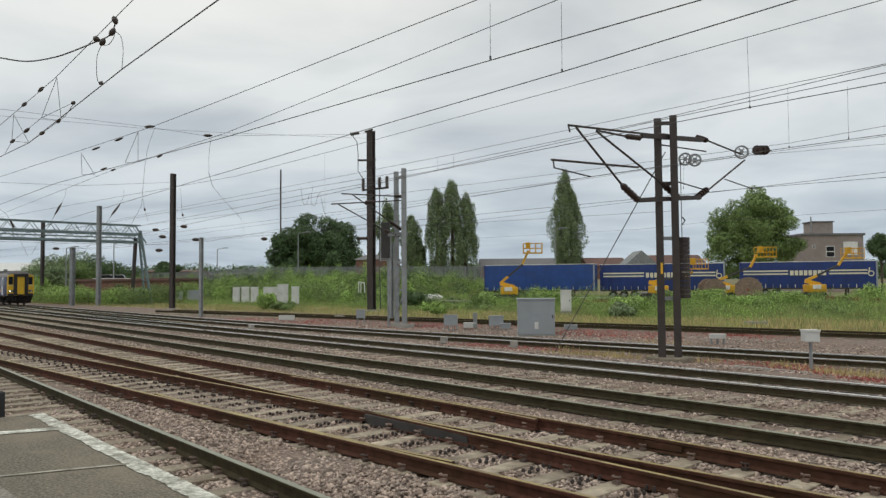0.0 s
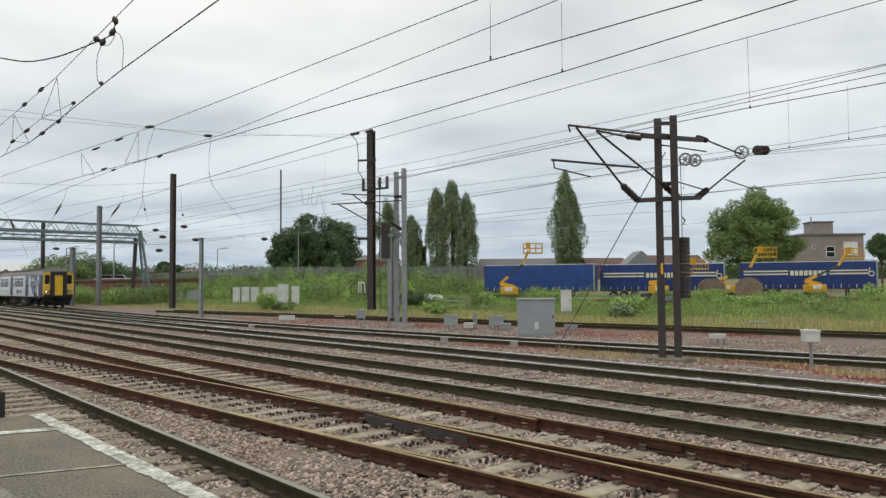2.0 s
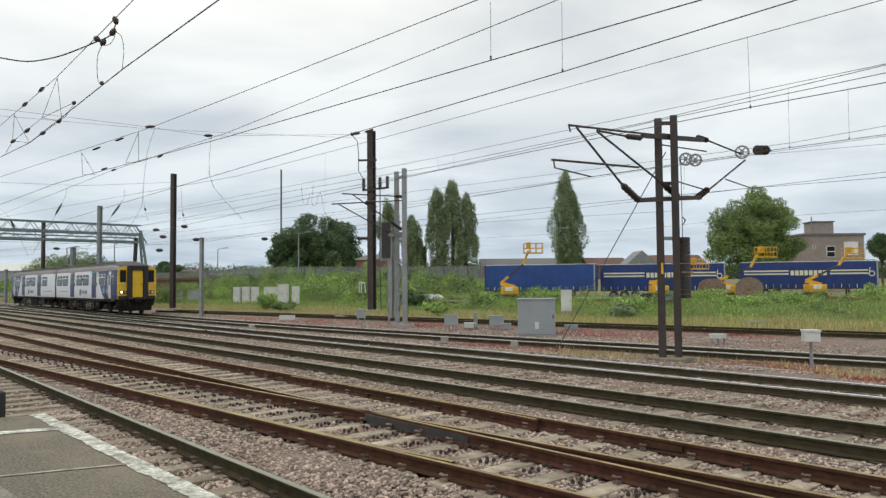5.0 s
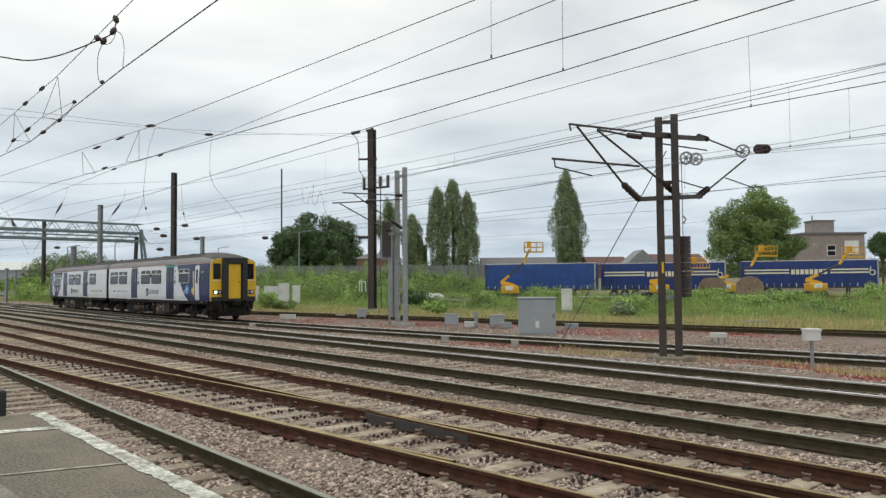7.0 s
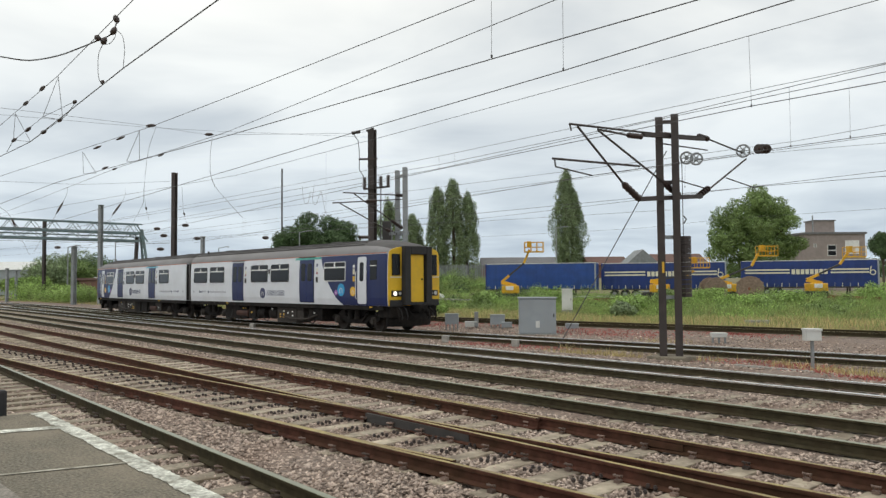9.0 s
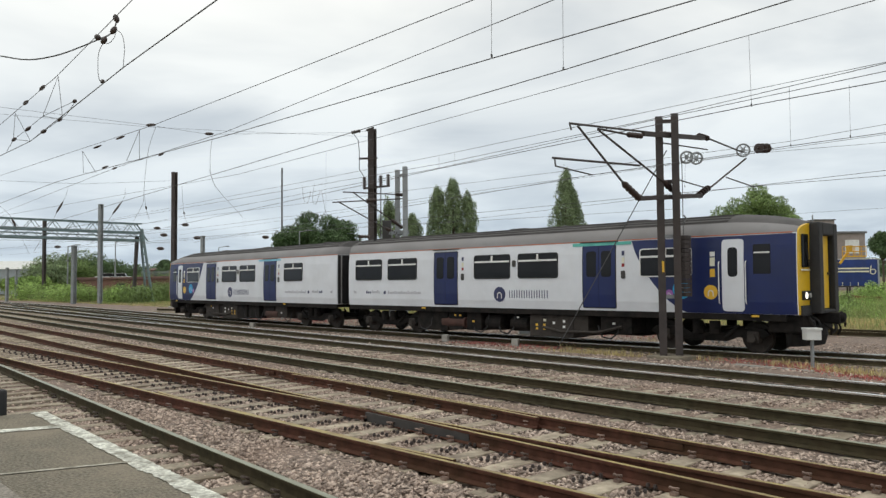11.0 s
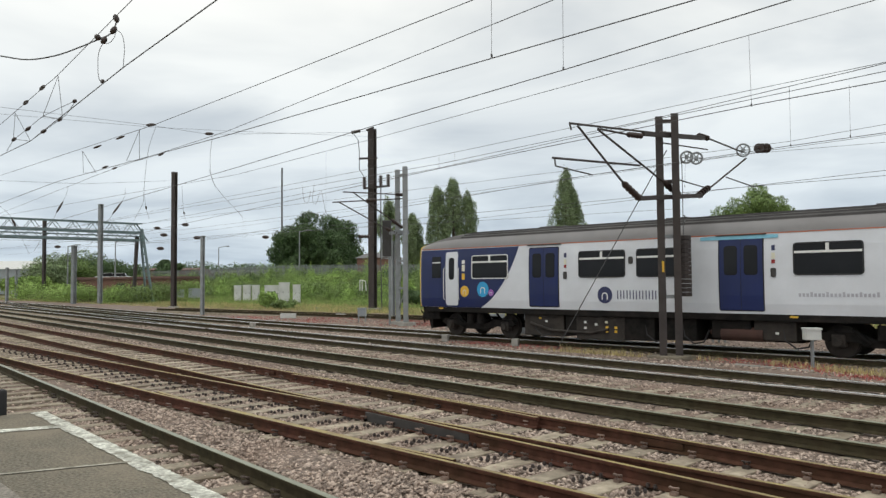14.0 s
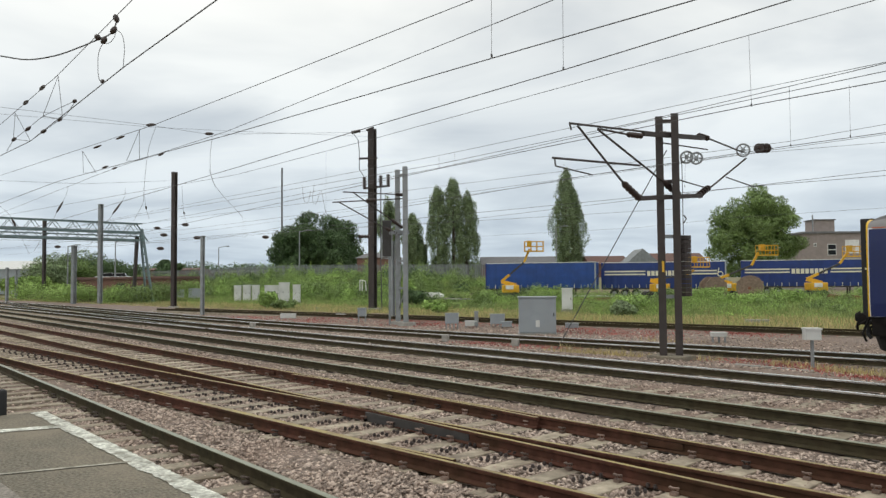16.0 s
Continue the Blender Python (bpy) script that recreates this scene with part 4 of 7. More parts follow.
def grey_mast():
    """Twin galvanised mast with cantilevers and a ladder cage."""
    mast = thing("catenary_mast", "twin grey galvanised mast with overhead line arms", "mast", group="overhead line masts")
    X = -30.0
    for x, y, z in ((-30.6, 25.5, 7.75), (-29.48, 25.07, 7.75)):
        bm = bmesh.new()
        isec(bm, x, y, -0.3, z, 0.24, 0.3, 0.03, turn=45)
        part("column", bm, "steel_grey", mast)
        bm = bmesh.new()
        box(bm, (x - 0.35, y - 0.35, -0.35), (x + 0.35, y + 0.35, -0.1))
        part("concrete_base", bm, "concrete", mast)
    for z in (1.6, 3.0, 4.4, 7.4):
        bm = bmesh.new()
        beam(bm, (-30.6, 25.5, z), (-29.48, 25.07, z), 0.06, 0.12)
        part("batten_plate", bm, "steel_grey", mast)
    for pts, r in (([(X, 25.4, 6.4), (X, 21.6, 6.26)], 0.03), ([(X, 25.3, 4.7), (X, 22.2, 6.28)], 0.03), ([(X, 25.4, 6.2), (X, 21.0, 5.72)], 0.03), ([(X, 24.5, 4.5), (X, 21.4, 5.74)], 0.03)):
        bm = bmesh.new()
        pipe(bm, pts, r, 8)
        part("cantilever_tube", bm, "steel_brown", mast)
    for a, b in (((X, 25.3, 4.7), (X, 24.6, 5.06)), ((X, 25.6, 6.4), (X, 24.9, 6.38)), ((X, 23.6, 6.0), (X, 23.0, 5.93)), ((X, 24.9, 4.4), (X, 24.2, 4.62))):
        bm = bmesh.new()
        insulator(bm, a, b, 0.1)
        part("insulator", bm, "insulator", mast)
    bm = bmesh.new()
    beam(bm, (X, 24.5, 4.42), (X, 25.7, 4.48), 0.16, 0.2)
    part("cross_arm", bm, "steel_grey", mast)
    bm = bmesh.new()
    box(bm, (-0.22, -0.16, 3.25), (0.22, 0.16, 5.1), pose(-30.85, 24.98, 0, 0, 0, 45), bevel=0.03)
    part("switch_box", bm, "dark_metal", mast, "dark switch box clamped to the mast")
    for za, zb in ((0.4, 1.6), (1.6, 3.0)):
        bm = bmesh.new()
        beam(bm, (-30.6, 25.5, za), (-29.48, 25.07, zb), 0.03, 0.07)
        part("lacing_bar", bm, "steel_grey", mast)
    bm = bmesh.new()
    box(bm, (-0.05, -0.05, -0.3), (0.05, 0.05, 3.3), pose(-30.82, 25.12, 0, 0, 0, 45))
    part("cable_duct", bm, "steel_grey", mast, "grey cable duct down the mast")
    # equipment post with a frame beside it
    p = (-34.16, 28.06, -0.20)
    bm = bmesh.new()
    isec(bm, p[0], p[1], -0.3, 4.3, 0.2, 0.2, 0.03)
    part("column", bm, "steel_grey", mast)
    q0, q1 = (-32.09, 25.61, 4.47), (-31.75, 26.06, 3.17)
    bm = bmesh.new()
    for u in (0, 1):
        x, y = (q0[0], q0[1]) if u == 0 else (q1[0], q1[1])
        pipe(bm, [(x, y, q1[2]), (x, y, q0[2])], 0.03)
    for k in range(5):
        z = q1[2] + (q0[2] - q1[2]) * k / 4
        pipe(bm, [(q0[0], q0[1], z), (q1[0], q1[1], z)], 0.025)
    part("cage_frame", bm, "steel_grey", mast)


def tall_mast(base, height, size, label, material="steel_brown"):
    mast = thing("headspan_mast", label, "mast", group="headspan masts")
    bm = bmesh.new()
    isec(bm, base[0], base[1], base[2] - 0.2, height, size, size, 0.05, turn=20)
    m = part("column", bm, material, mast)
    bm = bmesh.new()
    box(bm, (base[0] - size, base[1] - size, base[2] - 0.3), (base[0] + size, base[1] + size, base[2] + 0.12), bevel=0.05)
    part("concrete_base", bm, "concrete", mast)
    for k in range(3):
        z = base[2] + (height - base[2]) * (0.35 + 0.22 * k)
        bm = bmesh.new()
        box(bm, (base[0] - size * 0.54, base[1] - size * 0.54, z), (base[0] + size * 0.54, base[1] + size * 0.54, z + 0.08))
        part("clamp_band", bm, material, mast)
    return mast


def brown_mast():
    m = tall_mast((-47.6, 37.1, -0.2), 14.05, 0.5, "tall dark brown steel headspan mast")
    for pts in ([(-47.96, 36.05, 11.60), (-46.96, 37.11, 11.63)], [(-47.80, 36.36, 9.26), (-46.37, 37.87, 9.46)], [(-47.48, 36.42, 13.81), (-47.05, 36.86, 14.02)]):
        bm = bmesh.new()
        beam(bm, pts[0], pts[1], 0.14, 0.14)
        part("bracket", bm, "steel_brown", m)
    for a, b in (((-47.74, 36.43, 9.30), (-47.71, 36.41, 10.14)), ((-46.86, 37.36, 9.38), (-46.83, 37.34, 10.26)), ((-46.46, 37.78, 9.46), (-46.43, 37.76, 10.35))):
        bm = bmesh.new()
        insulator(bm, a, b, 0.17, 6)
        part("insulator", bm, "insulator", m)
    for a, b in (((-46.58, 34.99, 5.39), (-46.02, 35.58, 5.38)), ((-48.27, 35.58, 13.64), (-47.79, 36.09, 13.77))):
        bm = bmesh.new()
        insulator(bm, a, b, 0.16, 4)
        part("insulator", bm, "insulator", m)
    bm = bmesh.new()
    pts = [(-48.18, 35.68, 13.59), (-47.93, 35.98, 13.06), (-47.91, 36.07, 12.09), (-47.96, 36.10, 10.76), (-47.71, 36.41, 10.14)]
    pipe(bm, pts, 0.03)
    pipe(bm, [(-46.86, 37.36, 9.42), (-47.08, 37.50, 3.24), (-47.15, 37.65, -0.07)], 0.04)
    part("jumper_cable", bm, "wire", m)


def gantry():
    """Lattice signal bridge over the tracks with handrails and legs."""
    g = thing("signal_gantry", "grey-green steel lattice signal gantry across the tracks", "gantry")
    X = -90.0
    y0, y1 = 6.0, 35.6
    for x in (X - 0.6, X + 0.6):
        for z, t, m in ((7.05, 0.28, "steel_green"), (7.95, 0.26, "steel_green"), (9.0, 0.14, "steel_green")):
            bm = bmesh.new()
            beam(bm, (x, y0, z), (x, y1, z), 0.14, t)
            part("chord", bm, m, g)
        n = 14
        for k in range(n):
            a, b = y0 + (y1 - y0) * k / n, y0 + (y1 - y0) * (k + 1) / n
            mid = (a + b) / 2
            for p, q in (((x, a, 7.1), (x, mid, 7.9)), ((x, mid, 7.9), (x, b, 7.1)), ((x, mid - 0.75, 8.0), (x, mid, 9.0)), ((x, mid, 9.0), (x, mid + 0.75, 8.0))):
                bm = bmesh.new()
                beam(bm, p, q, 0.05, 0.06)
                part("lattice_bar", bm, "steel_green", g)
    bm = bmesh.new()
    box(bm, (X - 0.6, y0, 7.5), (X + 0.6, y1, 7.56))
    part("walkway", bm, "steel_green", g)
    for p, q, w, m in (((X, 35.3, 7.6), (X, 34.9, -0.3), 0.34, "steel_brown"), ((X + 0.6, 35.6, 8.4), (X + 1.8, 36.5, -0.3), 0.22, "steel_green"), ((X - 0.6, 35.9, 8.2), (X + 0.4, 36.3, -0.3), 0.2, "steel_green"), ((X, 35.2, 9.0), (X + 0.3, 36.4, 7.0), 0.14, "steel_green")):
        bm = bmesh.new()
        beam(bm, p, q, w, w)
        part("leg", bm, m, g)
    for k in range(9):
        t = k / 9
        bm = bmesh.new()
        beam(bm, (X + 0.6 + 1.2 * t, 35.6 + 0.9 * t, 8.4 - 8.7 * t), (X - 0.6 + 1.0 * t, 35.9 + 0.4 * t, 8.2 - 8.5 * t), 0.08, 0.1)
        part("rung", bm, "steel_green", g)


def post(name, label, base, height, size, material, group="lineside posts"):
    p = thing(name, label, "post", group=group)
    bm = bmesh.new()
    isec(bm, base[0], base[1], base[2] - 0.2, height, size * 0.8, size * 0.8, 0.04, turn=15)
    part("column", bm, material, p)
    bm = bmesh.new()
    box(bm, (base[0] - size * 0.52, base[1] - size * 0.52, height), (base[0] + size * 0.52, base[1] + size * 0.52, height + 0.05))
    part("cap", bm, material, p)


def sweep(bm, pts, r, n=5):
    """One round strand through all the points."""
    rings = []
    for i, p in enumerate(pts):
        d = (pts[min(i + 1, len(pts) - 1)] - pts[max(i - 1, 0)]).normalized()
        t = d.to_track_quat("Z", "Y")
        rings.append([bm.verts.new(p + t @ Vector((r * math.cos(2 * math.pi * k / n), r * math.sin(2 * math.pi * k / n), 0))) for k in range(n)])
    for a, b in zip(rings, rings[1:]):
        for k in range(n):
            bm.faces.new((a[k], a[(k + 1) % n], b[(k + 1) % n], b[k]))
    bm.faces.new(rings[0][::-1])
    bm.faces.new(rings[-1])


def line_wire(pts, r=0.016, sag=0.0, name="overhead_wire", label="thin dark overhead line wire"):
    """A wire through points, with a slight sag between each two."""
    q = []
    for a, b in zip(pts, pts[1:]):
        a, b = Vector(a), Vector(b)
        for k in range(4):
            u = k / 4
            p = a.lerp(b, u)
            p.z -= sag * 4 * u * (1 - u)
            q.append(p)
    q.append(Vector(pts[-1]))
    bm = bmesh.new()
    sweep(bm, q, r * 0.45)
    ob = part(name, bm, "wire", None, label)
    return tagged(ob, category="wire", group="overhead line wires")


def through_pts(*pts, r=0.014):
    """Carry a stretch of wire on past both its ends."""
    a, b = Vector(pts[0]), Vector(pts[-1])
    d0, d1 = (Vector(pts[1]) - a).normalized(), (b - Vector(pts[-2])).normalized()
    line_wire([a - d0 * 30, *pts, b + d1 * 25], r)


def dropper(a, b, r=0.007):
    ob = line_wire([a, b], r, name="dropper_wire", label="thin vertical dropper wire")
    bm = bmesh.new()
    box(bm, (b[0] - 0.009, b[1] - 0.009, b[2] - 0.015), (b[0] + 0.009, b[1] + 0.009, b[2] + 0.03))
    part("clip", bm, "wire", ob)


def hanger(pts, r=0.013):
    """A loose cable: a smooth curve through the points."""
    p = [Vector(q) for q in pts]
    if len(p) > 2:
        p = [2 * p[0] - p[1]] + p + [2 * p[-1] - p[-2]]
        out = []
        for i in range(1, len(p) - 2):
            for k in range(4):
                u = k / 4
                a, b, c, d = p[i - 1:i + 3]
                out.append(0.5 * (2 * b + (c - a) * u + (2 * a - 5 * b + 4 * c - d) * u * u + (3 * b - a - 3 * c + d) * u ** 3))
        p = out + [p[-2]]
    bm = bmesh.new()
    sweep(bm, p, r * 0.5)
    tagged(part("jumper_wire", bm, "wire", None, "looped dark jumper wire"), category="wire", group="overhead line wires")


def lens_body(bm, a, b, r):
    """A smooth insulator, thickest in the middle."""
    a, b = Vector(a), Vector(b)
    for u, v, p, q in ((0, 0.2, 0.25, 0.8), (0.2, 0.5, 0.8, 1.0), (0.5, 0.8, 1.0, 0.8), (0.8, 1, 0.8, 0.25)):
        rod(bm, a.lerp(b, u), a.lerp(b, v), r * p, r * q, n=10)


near_mast()
grey_mast()
brown_mast()
tall_mast((-66.6, 29.42, -0.2), 12.0, 0.38, "tall dark steel headspan mast beside the tracks")
tall_mast((-121.78, 34.19, -0.23), 11.6, 0.4, "dark steel mast in front of the gantry")
post("lineside_post", "slim grey steel post beside the tracks", (-51.8, 25.0, -0.2), 5.3, 0.28, "steel_grey")
post("lineside_post", "pale grey steel mast by the bushes", (-87.0, 30.1, -0.3), 10.7, 0.5, "steel_grey")
post("lineside_post", "short grey steel mast by the bushes", (-89.9, 28.3, -0.3), 6.2, 0.55, "steel_grey")
for px in ((-131.22, 32.91, -0.22), (-112.01, 27.03, -0.04)):
    post("lineside_post", "distant grey steel post", px, 4.2, 0.4, "steel_grey")
gantry()

# wires over the tracks, catenary above contact
through_pts((-18.54, 4.30, 4.70), (-16.26, 4.29, 4.70), (-9.90, 3.70, 4.70), (-6.95, 3.49, 4.70), r=0.017)
through_pts((-20.27, 4.69, 5.70), (-14.86, 4.34, 5.70), (-10.18, 3.90, 5.70), r=0.014)
through_pts((-29.27, 6.81, 4.70), (-22.25, 6.53, 4.70), (-13.29, 6.87, 4.70), (-5.37, 6.99, 4.70), (-3.77, 7.03, 4.70), r=0.016)
through_pts((-28.91, 6.71, 5.60), (-17.53, 7.21, 5.60), (-13.91, 7.19, 5.60), (-6.95, 7.10, 5.60))
through_pts((-21.53, 9.36, 4.70), (-16.84, 8.97, 4.70), (-10.88, 8.43, 4.70), (-6.21, 8.07, 4.70), (-3.12, 7.75, 4.70), r=0.016)
through_pts((-44.14, 10.28, 5.60), (-24.67, 8.98, 5.60), (-17.09, 8.84, 5.60), (-6.24, 7.89, 5.60))
through_pts((-29.63, 12.89, 5.80), (-24.89, 13.31, 5.80), (-16.36, 12.78, 5.80), (-9.41, 12.22, 5.80), (-3.55, 11.69, 5.80))
through_pts((-27.56, 14.26, 4.60), (-13.23, 12.37, 4.60), (-5.33, 11.58, 4.60), (-3.41, 11.53, 4.60), r=0.016)
through_pts((-32.19, 17.21, 6.00), (-18.02, 16.84, 6.00), (-10.00, 16.30, 6.00), (-4.72, 15.99, 6.00))
through_pts((-27.12, 14.51, 5.20), (-15.55, 14.53, 5.20), (-8.48, 13.82, 5.20), (-3.82, 12.94, 5.20))
through_pts((-27.90, 14.92, 5.00), (-15.12, 14.13, 5.00), (-8.02, 13.07, 5.00), (-3.73, 12.62, 5.00))
through_pts((-33.70, 20.53, 5.80), (-22.75, 21.25, 5.80), (-15.83, 21.76, 5.80), (-8.95, 21.93, 5.80), (-6.35, 21.37, 5.80))
through_pts((-19.18, 17.91, 4.70), (-11.92, 16.68, 4.70), (-6.65, 16.28, 4.70), (-4.83, 16.24, 4.70), r=0.016)
through_pts((-51.72, 28.13, 6.20), (-28.84, 26.94, 6.20), (-14.59, 25.65, 6.20), (-11.75, 25.52, 6.20), (-7.95, 26.70, 6.20))
through_pts((-32.79, 21.95, 4.75), (-24.24, 22.63, 4.75), (-14.25, 22.77, 4.75), (-10.57, 22.89, 4.75), (-7.01, 23.45, 4.75), r=0.017)
through_pts((-103.41, 24.15, 5.54), (-64.16, 27.94, 5.56), (-36.91, 26.29, 5.11), (-27.33, 26.27, 4.90), (-13.67, 21.84, 4.56))
through_pts((-103.38, 24.13, 6.36), (-64.13, 27.92, 6.44), (-36.87, 26.26, 6.17), (-29.53, 26.77, 6.31), r=0.018)
through_pts((-31.03, 32.59, 4.58), (-18.25, 28.68, 4.17), (-13.07, 26.88, 4.17), (-8.28, 27.60, 4.20), r=0.01)
through_pts((-123.61, 28.85, 7.23), (-92.05, 33.27, 6.42), (-61.97, 33.16, 6.22), (-44.00, 33.31, 5.85), r=0.018)
for a, b in (((-6.79, 7.28, 5.60), (-6.45, 6.91, 4.70)), ((-6.16, 7.98, 5.60), (-6.22, 8.05, 4.70)), ((-5.45, 11.84, 5.80), (-5.32, 11.59, 4.60)), ((-6.72, 16.45, 6.00), (-6.65, 16.27, 4.70)), ((-5.81, 17.27, 6.00), (-5.44, 16.15, 4.70)),
             ((-21.83, 20.31, 6.81), (-21.84, 20.32, 6.39)), ((-21.40, 20.76, 6.92), (-21.42, 20.77, 6.48)), ((-12.20, 21.88, 5.54), (-12.23, 21.88, 4.83)), ((-33.13, 22.78, 8.71), (-33.24, 22.85, 5.61)), ((-54.33, 29.55, 7.08), (-54.38, 29.58, 5.54)), ((-54.20, 29.67, 7.08), (-54.26, 29.71, 5.53))):
    dropper(a, b)

# section insulators and jumpers at the top of the view
def ballasted(pts, r):
    bm = bmesh.new()
    lens_body(bm, pts[0], pts[1], r)
    ob = part("wire_insulator", bm, "insulator", None, "small dark insulator on the overhead line")
    tagged(ob, category="insulator", group="line insulators")


hanger([(-16.72, 3.85, 6.39), (-16.34, 4.25, 6.31), (-15.96, 4.65, 6.39), (-15.65, 4.97, 6.54), (-15.38, 5.25, 6.70), (-15.23, 5.41, 6.80), (-15.14, 5.48, 6.98), (-15.12, 5.50, 7.16)], 0.028)
for a, b in (((-15.15, 5.46, 7.18), (-15.11, 5.51, 7.02)), ((-15.43, 5.19, 6.78), (-15.36, 5.27, 6.69)), ((-15.22, 5.42, 6.80), (-15.14, 5.49, 6.94)), ((-15.35, 5.29, 6.61), (-15.28, 5.35, 6.74))):
    ballasted((a, b), 0.06)
hanger([(-15.32, 5.31, 6.63), (-15.39, 5.25, 6.42), (-15.42, 5.25, 6.14), (-15.41, 5.27, 5.92), (-15.37, 5.32, 5.86)])
hanger([(-15.15, 5.49, 6.89), (-15.07, 5.58, 6.78), (-15.05, 5.62, 6.53), (-15.06, 5.61, 6.27), (-15.08, 5.61, 6.15)])
hanger([(-15.30, 5.34, 6.61), (-15.23, 5.41, 6.63), (-15.17, 5.47, 6.74), (-15.14, 5.49, 6.86)])
for a, b in (((-19.45, 5.31, 6.47), (-19.36, 5.40, 6.59)), ((-20.83, 5.32, 6.37), (-20.74, 5.41, 6.48)), ((-20.81, 5.37, 5.72), (-20.71, 5.47, 5.83)), ((-19.47, 5.35, 5.47), (-19.38, 5.45, 5.54)), ((-19.19, 5.64, 5.74), (-19.11, 5.71, 5.83)), ((-22.16, 5.40, 5.66), (-22.07, 5.49, 5.75)), ((-17.88, 5.56, 5.94), (-17.82, 5.62, 6.00)), ((-16.42, 5.65, 6.11), (-16.37, 5.70, 6.17)),
             ((-30.45, 11.07, 7.58), (-30.21, 11.33, 7.71)), ((-32.11, 10.78, 7.41), (-31.87, 11.03, 7.54)), ((-46.42, 18.67, 11.65), (-45.99, 19.12, 11.68)), ((-43.98, 21.31, 11.10), (-43.60, 21.71, 11.09)), ((-31.30, 13.12, 7.26), (-31.13, 13.29, 7.37)), ((-34.99, 12.12, 7.06), (-34.78, 12.34, 7.16)), ((-34.68, 12.45, 7.01), (-34.51, 12.63, 7.11))):
    ballasted((a, b), 0.045 if a[2] < 7.6 else 0.1)
for pts in ([(-18.08, 5.31, 6.53), (-18.34, 5.08, 5.64)], [(-18.08, 5.31, 6.53), (-18.04, 5.40, 5.61)], [(-18.34, 5.08, 5.64), (-18.04, 5.40, 5.61), (-17.85, 5.59, 5.94)], [(-20.97, 5.18, 6.17), (-21.02, 5.16, 5.52)], [(-20.97, 5.18, 6.17), (-20.73, 5.47, 5.47)], [(-21.02, 5.16, 5.52), (-20.73, 5.47, 5.47)], [(-18.34, 5.08, 5.64), (-17.83, 5.61, 5.99)], [(-21.02, 5.16, 5.50), (-20.50, 5.68, 6.08)], [(-20.73, 5.47, 5.47), (-20.17, 6.04, 6.05)], [(-21.15, 5.05, 5.22), (-21.02, 5.16, 5.50)],
            [(-31.79, 12.52, 8.33), (-32.21, 12.16, 7.06)], [(-31.79, 12.52, 8.33), (-31.84, 12.55, 7.08)], [(-32.21, 12.16, 7.06), (-31.84, 12.55, 7.08), (-31.20, 13.22, 7.35)], [(-34.50, 11.15, 7.65), (-34.50, 11.20, 6.72)], [(-34.50, 11.15, 7.65), (-34.13, 11.59, 6.72)], [(-34.50, 11.20, 6.72), (-34.13, 11.59, 6.72)],
            [(-46.00, 19.12, 11.57), (-46.33, 18.85, 10.33), (-46.52, 18.73, 8.95), (-46.67, 18.67, 7.39), (-46.74, 18.63, 6.80), (-47.16, 18.25, 5.77)], [(-43.65, 21.66, 10.99), (-43.80, 21.59, 9.61), (-43.75, 21.73, 8.22), (-43.27, 22.31, 7.18), (-42.56, 23.14, 5.96)],
            [(-51.33, 25.23, 10.11), (-51.10, 25.55, 8.89)], [(-42.55, 27.39, 8.28), (-42.51, 27.50, 7.29), (-42.34, 27.69, 7.18), (-42.18, 27.81, 7.91)], [(-42.01, 27.96, 8.39), (-42.13, 27.90, 7.29), (-41.96, 28.09, 7.10), (-41.73, 28.29, 7.91), (-41.60, 28.51, 6.73), (-41.49, 28.65, 6.28)]):
    hanger(pts, 0.012 if pts[0][2] < 7.6 else 0.02)

# headspans: cross wires from mast to mast over the tracks
line_wire([(-47.6, 37.0, 13.9), (-47.60, 35.25, 13.50), (-47.60, 23.38, 11.86), (-47.60, 19.39, 11.93), (-47.60, 10.99, 11.81), (-47.6, 0.5, 12.6)], 0.022, name="headspan_wire", label="cross-span wire between tall masts")
line_wire([(-47.6, 37.0, 13.4), (-47.60, 24.60, 12.25), (-47.60, 19.39, 11.82), (-47.60, 11.00, 11.43), (-47.6, 0.5, 12.0)], 0.018, name="headspan_wire", label="cross-span wire between tall masts")
for z, sag in ((11.2, 1.2), (6.8, 0.3), (5.6, 0.15)):
    line_wire([(-66.8, 29.1, z), (-66.8, -1.0, z)], 0.025, sag, name="headspan_wire", label="cross-span wire between tall masts")
for a, b, c in (((-66.80, 20.47, 9.96), (-66.80, 20.14, 8.77), (-66.80, 18.00, 4.61)), ((-66.80, 25.14, 10.23), (-66.80, 24.82, 8.99), (-66.80, 21.77, 4.55)), ((-66.80, 15.54, 8.07), (-66.80, 16.34, 7.23), (-66.80, 17.67, 4.38)), ((-66.80, 26.71, 10.36), (-66.80, 26.92, 8.78), (-66.80, 27.23, 7.65)), ((-62.00, 28.04, 10.15), (-62.00, 28.20, 8.01), (-62.00, 28.51, 7.06))):
    hanger([a, b, c], 0.022)
    bb = Vector(b).lerp(Vector(c), 0.25)
    ballasted((b, tuple(bb)), 0.085)
for p in ((-66.80, 27.95, 6.88), (-60.00, 27.44, 6.75), (-60.00, 25.66, 5.85), (-60.00, 25.39, 4.76), (-80.00, 23.66, 5.63), (-58.00, 27.52, 5.59), (-55.00, 31.93, 5.65)):
    bm = bmesh.new()
    lens_body(bm, (p[0], p[1] - 0.3, p[2]), (p[0], p[1] + 0.3, p[2]), 0.15)
    tagged(part("wire_insulator", bm, "insulator", None, "dark insulator on a cross-span wire"), category="insulator", group="line insulators")
